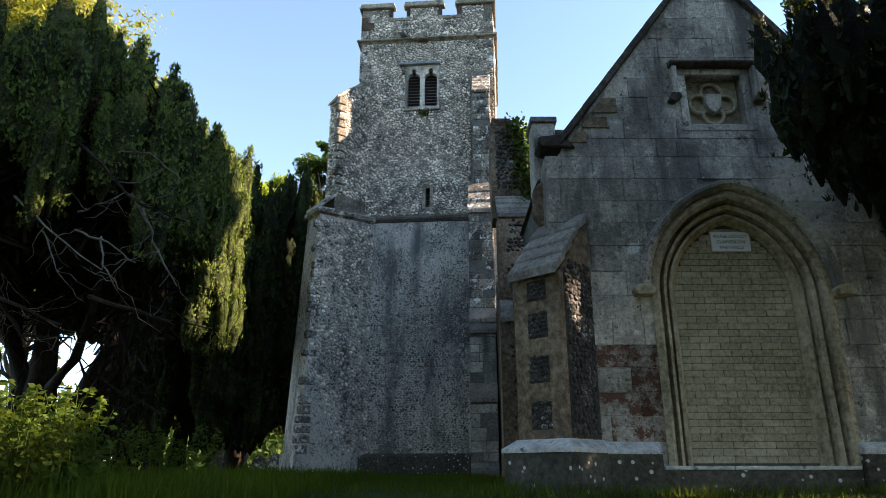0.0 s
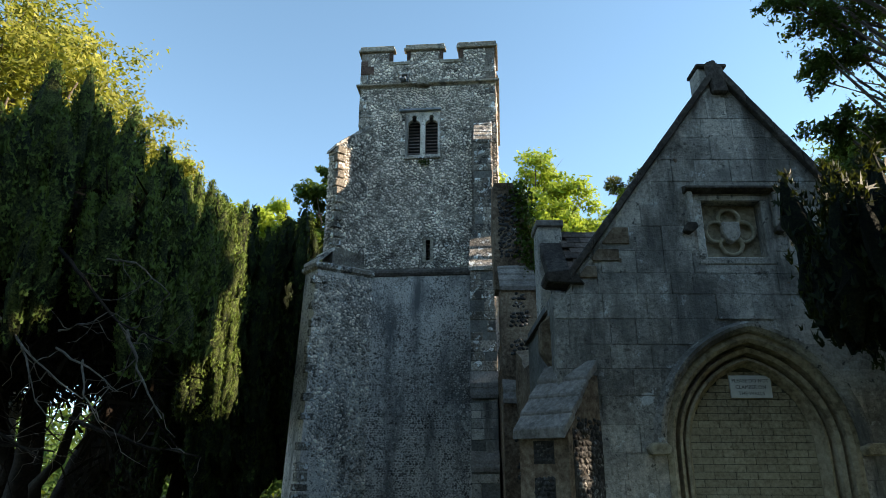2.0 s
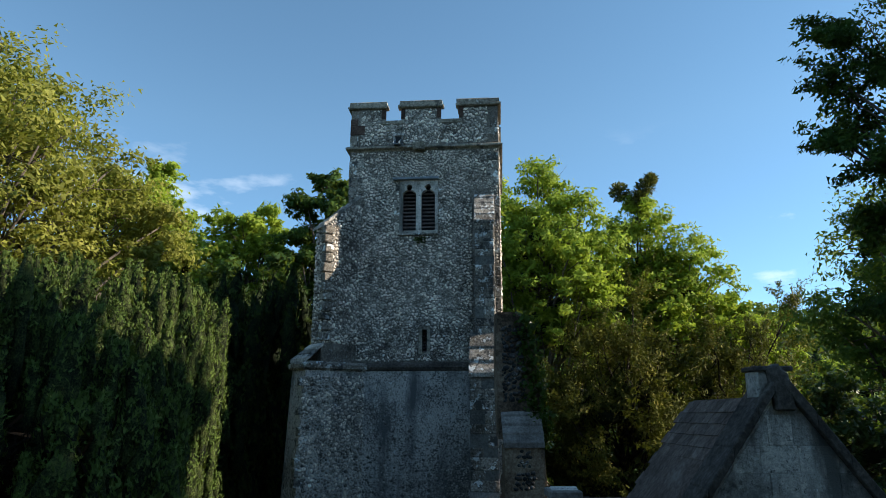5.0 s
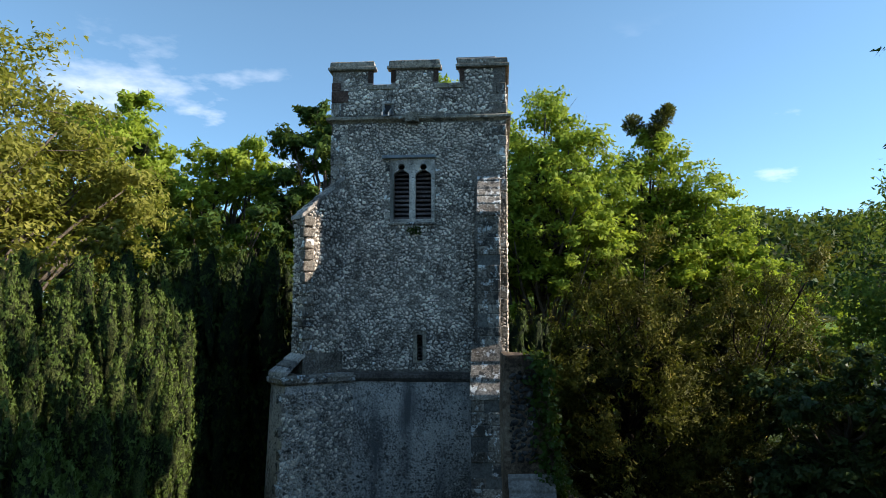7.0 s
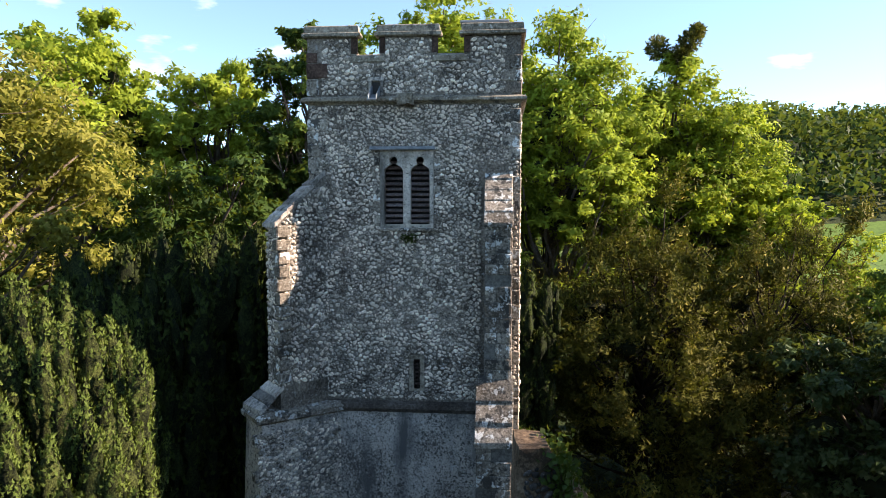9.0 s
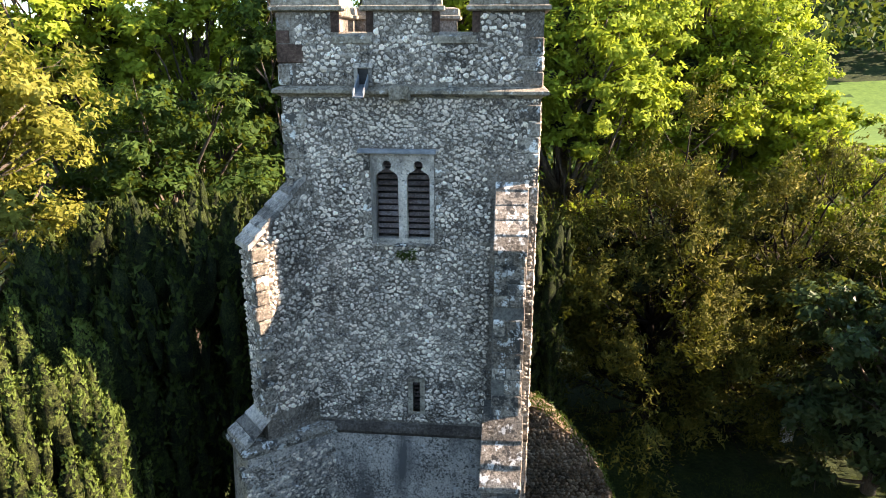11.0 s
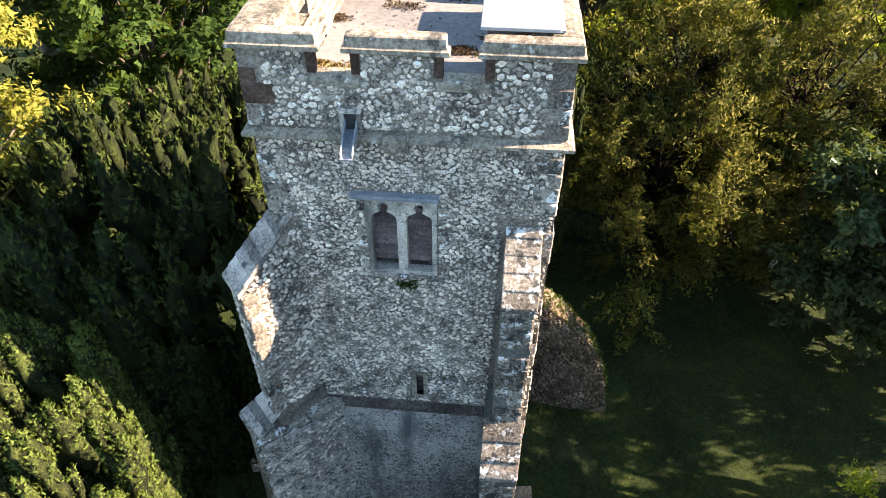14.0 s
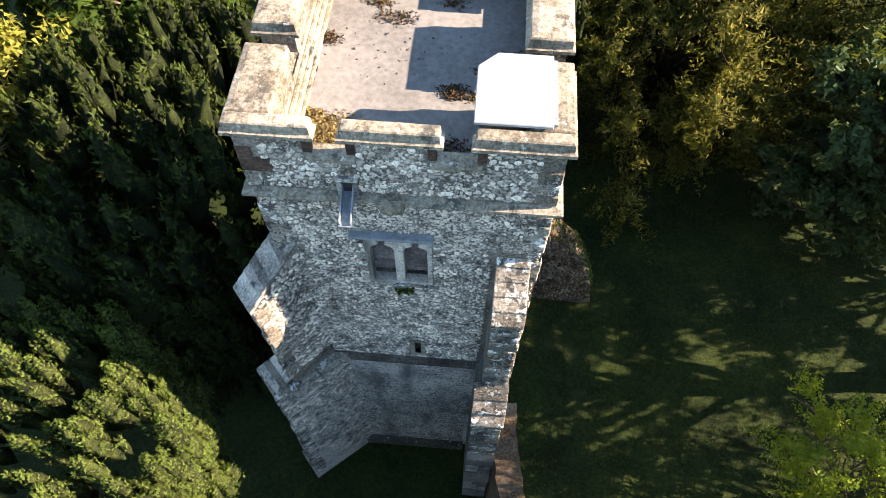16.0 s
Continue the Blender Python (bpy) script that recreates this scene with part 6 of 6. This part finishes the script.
for pts, r0, twigs in (([(-5.5, 8.9, 5.1), (-4.71, 8.35, 4.42), (-4.14, 8.3, 3.82), (-3.44, 8.4, 3.56)], 0.03, 12), ([(-4.0, 8.3, 3.72), (-3.78, 8.25, 3.23), (-3.38, 8.2, 2.62)], 0.024, 7),
                       ([(-5.0, 8.5, 3.74), (-4.35, 8.2, 3.82)], 0.014, 4), ([(-5.1, 8.7, 3.55), (-4.4, 8.3, 3.23), (-4.0, 8.3, 2.95)], 0.016, 5), ([(-6.1, 8.8, 4.1), (-5.09, 8.3, 3.31), (-4.42, 8.3, 2.86)], 0.018, 7),
                       ([(-4.55, 8.4, 3.35), (-4.36, 8.2, 2.92), (-4.15, 8.25, 2.6)], 0.014, 5), ([(-5.6, 8.8, 3.6), (-5.0, 8.3, 2.84)], 0.014, 4), ([(-5.2, 9.0, 4.9), (-4.2, 8.7, 4.75), (-3.7, 8.7, 4.3)], 0.016, 7),
                       ([(-4.9, 9.0, 2.7), (-3.9, 8.8, 2.35), (-3.1, 8.9, 2.2)], 0.03, 6), ([(-7.6, 9.6, 3.2), (-6.2, 8.9, 2.7), (-5.0, 8.6, 2.2)], 0.05, 10), ([(-8.2, 10.6, 2.6), (-6.9, 9.8, 2.0), (-6.1, 9.4, 1.2)], 0.05, 10),
                       ([(-7.8, 11.2, 3.4), (-6.6, 10.4, 2.4), (-5.6, 10.0, 2.3)], 0.04, 12), ([(-8.8, 11.0, 3.8), (-7.6, 10.0, 3.0), (-6.6, 9.6, 3.2)], 0.04, 12)):
    bare_limb(pts, r0, twigs)

# dark yews behind, left of the tower; their shade is in the foliage colours
yew("yew_tree", "dark yew standing behind the tower corner, its shade painted into the foliage colour", -7.2, 24.4, oval(-7.2, 24.4, 3.3, 4.6), domed(11.2, 9.6), lambda x, y: 2.6, 0.75, 15, 0.16, M["yew_dark"],
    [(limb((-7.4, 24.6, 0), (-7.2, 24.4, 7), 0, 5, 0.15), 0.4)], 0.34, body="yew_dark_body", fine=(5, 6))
yew("yew_tree", "dark yew in a close row behind the tower, its shade painted into the foliage colour", -11.6, 25.6, oval(-11.6, 25.6, 3.0, 3.6), domed(8.6, 7.4), lambda x, y: 6.0, 0.8, 12, 0.16, M["yew_dark"],
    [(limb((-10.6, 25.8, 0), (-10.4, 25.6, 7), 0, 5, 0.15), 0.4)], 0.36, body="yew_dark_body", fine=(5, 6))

# yew whose boughs overhang the chapel front, its deep shade in the colour
yew("yew_tree", "yew overhanging the chapel front, its shade painted in as near-black foliage", 5.6, 4.6, oval(5.6, 4.6, 2.66, 2.3), domed(4.65, 3.9), lambda x, y: 3.6 + 0.5 * n2(x * 1.3, y * 1.3), 0.36, 80, 0.085, M["yew_black"],
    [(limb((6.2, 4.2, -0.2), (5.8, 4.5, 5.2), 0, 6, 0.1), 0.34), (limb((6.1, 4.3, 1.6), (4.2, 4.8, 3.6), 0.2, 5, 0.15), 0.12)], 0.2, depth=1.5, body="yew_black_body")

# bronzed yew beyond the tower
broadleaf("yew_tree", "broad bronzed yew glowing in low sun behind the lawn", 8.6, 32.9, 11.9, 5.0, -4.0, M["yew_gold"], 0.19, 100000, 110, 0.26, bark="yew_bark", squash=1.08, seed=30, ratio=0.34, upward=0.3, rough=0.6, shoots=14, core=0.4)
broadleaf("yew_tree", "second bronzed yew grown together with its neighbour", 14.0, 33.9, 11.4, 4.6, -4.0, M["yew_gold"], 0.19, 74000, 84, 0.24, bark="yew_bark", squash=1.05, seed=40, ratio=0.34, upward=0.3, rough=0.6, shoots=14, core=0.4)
# These two also wear the yew colours that have shade painted in.
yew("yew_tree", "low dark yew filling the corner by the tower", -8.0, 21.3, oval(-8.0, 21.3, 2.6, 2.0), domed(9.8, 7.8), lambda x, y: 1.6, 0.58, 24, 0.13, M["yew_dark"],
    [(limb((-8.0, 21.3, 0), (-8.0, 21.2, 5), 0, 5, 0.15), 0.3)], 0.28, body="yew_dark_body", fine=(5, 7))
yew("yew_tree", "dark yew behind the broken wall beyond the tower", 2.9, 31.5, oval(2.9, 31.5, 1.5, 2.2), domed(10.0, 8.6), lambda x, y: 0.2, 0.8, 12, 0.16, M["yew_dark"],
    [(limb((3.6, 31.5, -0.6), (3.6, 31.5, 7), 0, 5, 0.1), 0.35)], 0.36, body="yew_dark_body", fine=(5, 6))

# broadleaved trees
broadleaf("walnut_tree", "tall open tree with yellow-olive young leaves", -15.9, 20.8, 20.2, 6.2, 6.0, M["ash"], 0.19, 62000, 84, 0.4, seed=1, extra=[(-10.8, 25.2, 13.4, 1.1), (-11.9, 25.6, 13.8, 1.4), (-10.6, 25.4, 12.4, 0.8), (-11.5, 25.6, 12.6, 1.2), (-12.9, 25.4, 13.0, 1.5), (-12.4, 25.6, 11.6, 1.2), (-13.8, 25.2, 12.0, 1.5), (-13.6, 25.0, 14.4, 1.6), (-14.6, 24.0, 13.0, 1.8), (-9.6, 21.5, 11.2, 0.6), (-11.6, 27.4, 12.5, 1.4), (-12.2, 27.8, 11.0, 1.5), (-11.2, 26.6, 9.8, 1.2), (-10.9, 25.6, 8.8, 0.9), (-12.5, 26.5, 9.2, 1.4), (-12.0, 28.4, 13.6, 1.3)])
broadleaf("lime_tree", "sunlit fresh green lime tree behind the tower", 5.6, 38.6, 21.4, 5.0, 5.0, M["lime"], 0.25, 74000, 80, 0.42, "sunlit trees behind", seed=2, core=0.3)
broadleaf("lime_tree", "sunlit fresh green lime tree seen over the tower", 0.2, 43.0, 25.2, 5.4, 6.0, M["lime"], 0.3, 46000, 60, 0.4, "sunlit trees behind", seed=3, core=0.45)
broadleaf("maple_tree", "yellow-green tree with mistletoe in its top", 12.9, 41.6, 18.2, 5.0, 7.0, M["gold"], 0.25, 58000, 70, 0.42, seed=4, core=0.45, extra=[(12.2, 39.6, 18.6, 1.0), (12.6, 39.6, 17.7, 1.5), (11.2, 39.6, 17.0, 1.5), (13.6, 39.6, 17.2, 1.4), (12.4, 39.2, 16.2, 1.8), (14.9, 39.6, 15.9, 1.5), (12.0, 39.6, 19.0, 0.7)])
broadleaf("maple_tree", "lower yellow-green tree above the bronzed yew", 16.8, 40.0, 14.6, 3.6, 3.0, M["gold"], 0.28, 34000, 44, 0.34, seed=5, core=0.45)
broadleaf("ash_tree", "green ash tree with airy crown behind the yews", -18.4, 40.0, 22.2, 5.0, 7.0, M["lime"], 0.34, 30000, 46, 0.4, seed=6, core=0.4)
broadleaf("ash_tree", "mid green ash tree with airy crown behind the yews", -12.2, 42.0, 20.4, 4.2, 6.0, M["lime"], 0.32, 28000, 42, 0.4, seed=7, core=0.4)
# The sycamores' darkness is painted into their leaf colour as shade.
broadleaf("sycamore_tree", "green sycamore close behind the tower, shade painted into its leaf colour", -6.2, 38.0, 21.6, 3.6, 5.0, M["shade_green"], 0.3, 34000, 44, 0.4, seed=8, core=0.45, deep=0.5)
broadleaf("sycamore_tree", "green sycamore behind the yews, shade painted into its leaf colour", -10.5, 33.0, 14.5, 4.6, 2.0, M["shade_green"], 0.26, 36000, 40, 0.36, seed=9, core=0.5, deep=0.45)
broadleaf("sycamore_tree", "green sycamore at the churchyard edge, shade painted into its leaf colour", -19.5, 31.0, 14.0, 5.0, 6.0, M["shade_green"], 0.24, 24000, 36, 0.36, seed=19, core=0.5, deep=0.45)
# The extra clumps are out of view, added to shade the great yew's rim.
broadleaf("oak_tree", "leafy green oak beyond the chapel roof", 16.6, 21.0, 15.0, 4.6, 4.5, M["green"], 0.18, 44000, 52, 0.4, seed=10, extra=[(15.6, 16.4, 12.8, 1.5), (15.6, 18.0, 13.2, 1.5), (16.0, 17.2, 14.4, 1.4), (15.8, 15.2, 13.8, 1.3)])
# Clumps near x 13 and the thick cores are added to shade the yew.
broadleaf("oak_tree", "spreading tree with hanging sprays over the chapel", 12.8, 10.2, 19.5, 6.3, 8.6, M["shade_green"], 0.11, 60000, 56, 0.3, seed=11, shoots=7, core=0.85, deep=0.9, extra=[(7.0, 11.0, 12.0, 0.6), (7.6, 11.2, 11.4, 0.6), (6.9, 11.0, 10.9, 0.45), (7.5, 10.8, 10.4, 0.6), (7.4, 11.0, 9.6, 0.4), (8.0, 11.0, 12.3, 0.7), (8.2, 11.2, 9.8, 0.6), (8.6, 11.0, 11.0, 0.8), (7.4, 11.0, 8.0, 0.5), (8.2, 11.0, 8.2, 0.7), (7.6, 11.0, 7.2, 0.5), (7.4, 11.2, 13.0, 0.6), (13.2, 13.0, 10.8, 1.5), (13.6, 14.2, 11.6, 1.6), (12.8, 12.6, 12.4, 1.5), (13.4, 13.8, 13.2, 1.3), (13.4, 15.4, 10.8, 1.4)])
broadleaf("holly_tree", "dark glossy holly bush at the lawn edge", 15.3, 28.0, 8.4, 3.6, -2.0, M["holly"], 0.24, 36000, 44, 0.25, seed=12, core=0.6)
broadleaf("holly_tree", "dark glossy holly tree at the lawn edge", 20.5, 33.5, 10.5, 4.2, -2.0, M["green"], 0.24, 26000, 36, 0.25, seed=13, core=0.6)
broadleaf("hazel_bush", "leafy hazel beside the meadow gap", 25.5, 47.0, 11.0, 3.6, -2.0, M["gold"], 0.3, 16000, 30, 0.25, seed=14)
# Two trees out of view that cast the shade on the lawn.
broadleaf("hazel_bush", "tall leafy tree beside the lawn, out of view, that shades it", 24.0, 25.0, 13.5, 4.6, -1.0, M["green"], 0.24, 26000, 40, 0.3, seed=15)
broadleaf("hazel_bush", "tall leafy hazel shading the lawn", 22.5, 17.5, 12.0, 4.4, 0.0, M["green"], 0.22, 9000, 30, 0.3, seed=16)
# Unseen yews added around the start to hold back sky light.
for k, (x, y, h, r) in enumerate(((-15.0, -4.0, 15.0, 5.0), (-7.5, -8.0, 17.0, 5.4), (0.5, -10.0, 18.0, 5.6), (8.5, -7.5, 17.0, 5.4), (15.5, -2.0, 15.0, 5.0), (-13.5, 4.0, 11.0, 4.0))):
    broadleaf("yew_tree", "unseen dark yew added near the start of the path to block sky light", x, y, h, r, -1.5, M["yew_dark"], 0.36, 13000, 42, 0.45, "closing yews", bark="yew_bark", seed=31 + k, core=0.62)

# Added out of view to keep the sun off the chapel front.
broadleaf("holly_tree", "unseen dense dark tree added beside the chapel to shade its front", 12.8, 8.4, 12.5, 2.4, -0.8, M["holly"], 0.22, 12000, 30, 0.3, seed=50, core=0.8, deep=0.9)
broadleaf("elder_bush", "open sunlit elder bush at the lawn edge", 11.6, 17.2, 4.6, 2.4, 0.2, M["lime"], 0.11, 15000, 40, 0.08, seed=60, shoots=9)

# balls of mistletoe in the treetop
for x, z, r in ((10.95, 19.75, 0.62), (12.6, 20.05, 0.62), (12.1, 19.35, 0.6), (12.95, 20.6, 0.4)):
    n = 620
    v = unit(rng.normal(size=(n, 3)))
    me = leaves("mistletoe", np.array((x, 39.5, z)) + v * r * rng.uniform(0.1, 1.05, (n, 1)) ** 0.6, v + 0.4 * rng.normal(size=(n, 3)), rng.uniform(0.16, 0.34, n), 0.28, M["mistletoe"], folded=True)
    tagged(new("mistletoe", me), "dark round ball of mistletoe in the treetop", "mistletoe", "mistletoe balls")


# far woods on the hills
n = 6400
fx = rng.uniform(-90, 400, n)
fy = 165 + 230 * rng.uniform(0, 1, n) ** 1.3
keep = ~((fx > 40) & (fx < 200) & (fy < 182)) & (np.abs(fx) < fy * 0.95)
fx, fy = fx[keep], fy[keep]
at, al = [], []
for x, y in zip(fx, fy):
    r = random.uniform(3.6, 6.4)
    m = 15
    v = unit(rng.normal(size=(m, 3)))
    v[:, 2] = np.abs(v[:, 2])
    at.append(np.array((x, y, gz(x, y) + r * 0.9)) + v * r * rng.uniform(0.7, 1.05, (m, 1)) * (1, 1, 1.2))
    al.append(rng.normal(size=(m, 3)))
at, al = np.concatenate(at), np.concatenate(al)
tagged(new("far_woods", leaves("far_woods", at, al, rng.uniform(1.2, 2.8, len(at)), 0.7, M["far"])), "distant mixed woodland covering the hillside", "woods", kind="stuff")
n = 420
fx = rng.uniform(-120, 60, n)
fy = rng.uniform(52, 115, n)
at, al = [], []
for x, y in zip(fx, fy):
    if x < -0.85 * y or x > 30 + (y - 50) * 0.2:
        continue
    r = random.uniform(2.2, 4.2)
    m = 120
    v = unit(rng.normal(size=(m, 3)))
    hh = random.uniform(1.0, 1.9)
    at.append(np.array((x, y, gz(x, y) + r * hh)) + v * r * rng.uniform(0.6, 1.05, (m, 1)) * (1, 1, hh))
    al.append(rng.normal(size=(m, 3)))
at, al = np.concatenate(at), np.concatenate(al)
tagged(new("hedgerow_woods", leaves("hedgerow_woods", at, al, rng.uniform(0.5, 1.1, len(at)), 0.65, M["far"])), "belt of green trees beyond the churchyard", "woods", kind="stuff")

# grass and nettles


def blades(name, label, n, region, h0, h1, width, mat, lean=0.35, keep=None):
    x = rng.uniform(region[0], region[1], n)
    y = rng.uniform(region[2], region[3], n)
    if keep is not None:
        k = np.array([keep(a, b) for a, b in zip(x, y)])
        x, y = x[k], y[k]
        n = len(x)
    h = rng.uniform(h0, h1, n) * (0.75 + 0.5 * np.array([n2(a * 0.8, b * 0.8) + 0.5 for a, b in zip(x, y)]))
    z = np.array([gz(a, b) for a, b in zip(x, y)])
    d = np.stack([rng.normal(0, lean, n), rng.normal(0, lean, n), np.ones(n)], 1)
    at = np.stack([x, y, z], 1) + 0.5 * h[:, None] * unit(d) - (0, 0, 0.01)
    me = leaves(name, at, d, h, 0.1, mat)
    return tagged(new(name, me), label, "grass", kind="stuff")


blades("grass", "mown churchyard grass before the church", 48000, (-4.5, 6.0, 4.0, 18.8), 0.05, 0.13, 0.1, M["grass"], keep=lambda x, y: not (x > 1.1 and y > 6.9))
blades("grass", "shaded lawn beyond the tower", 36000, (1.8, 17, 14, 29), 0.06, 0.14, 0.1, M["grass"])
blades("tall_grass", "tall rough grass at the churchyard edge", 26000, (-10, -1.2, 5.0, 13), 0.1, 0.26, 0.1, M["grass"], 0.25)


def nettle_patch(cx, cy, rx, ry, count, seed):
    random.seed(seed)
    at, al = [], []
    stems = bmesh.new()
    for _ in range(count):
        a, r = random.uniform(0, 2 * math.pi), math.sqrt(random.random())
        x, y = cx + rx * r * math.cos(a), cy + ry * r * math.sin(a)
        h = random.uniform(0.5, 0.95)
        z = gz(x, y)
        tip = Vector((x + random.uniform(-0.15, 0.15), y + random.uniform(-0.15, 0.15), z + h))
        add_tube(stems, [(x, y, z - 0.03), (x, y, z + h * 0.5), tip], [0.008, 0.006, 0.003], 4)
        m = 34
        t = rng.uniform(0.2, 1.0, m)
        an = rng.uniform(0, 2 * np.pi, m)
        q = 0.1 * (1.25 - t)
        at.append(np.stack([x + (tip.x - x) * t + q * np.cos(an), y + (tip.y - y) * t + q * np.sin(an), z + h * t], 1))
        al.append(np.stack([np.cos(an), np.sin(an), rng.normal(-0.25, 0.25, m)], 1))
    plant = thing("nettle_patch", "sunlit clump of leafy nettles in rough grass", "plant", (cx, cy, gz(cx, cy)))
    at, al = np.concatenate(at), np.concatenate(al)
    part("foliage", leaves("foliage", at, al, rng.uniform(0.05, 0.1, len(at)), 0.5, M["nettle"], folded=True), None, plant, kind="stuff")
    part("stem_clump", stems, M["nettle"], plant, kind="stuff")


nettle_patch(-3.75, 6.0, 0.8, 0.5, 120, 21)
nettle_patch(-7.2, 10.2, 1.6, 1.2, 190, 22)
nettle_patch(-4.6, 11.2, 1.1, 0.7, 60, 23)

# headstones in the grass
def headstone(x, y, h, w, tilt, label):
    bm = prism([(-w / 2, -0.1), (w / 2, -0.1), (w / 2, h * 0.75), (w * 0.32, h * 0.95), (0, h), (-w * 0.32, h * 0.95), (-w / 2, h * 0.75)], -0.05, 0.05, "y", 0.01)
    ob = new("headstone", mesh_of("headstone", bm, M["quoin"]))
    ob.location, ob.rotation_euler = (x, y, gz(x, y)), (radians(tilt), radians(tilt * 0.7), 0.2)
    tagged(ob, label, "headstone", "headstones")


headstone(-4.9, 20.6, 0.6, 0.5, 4, "small pale leaning headstone beside the tower")
headstone(-5.6, 21.5, 0.55, 0.45, -5, "small pale leaning headstone under the yew")
headstone(13.9, 31.2, 0.9, 0.6, 2, "upright headstone at the lawn edge")
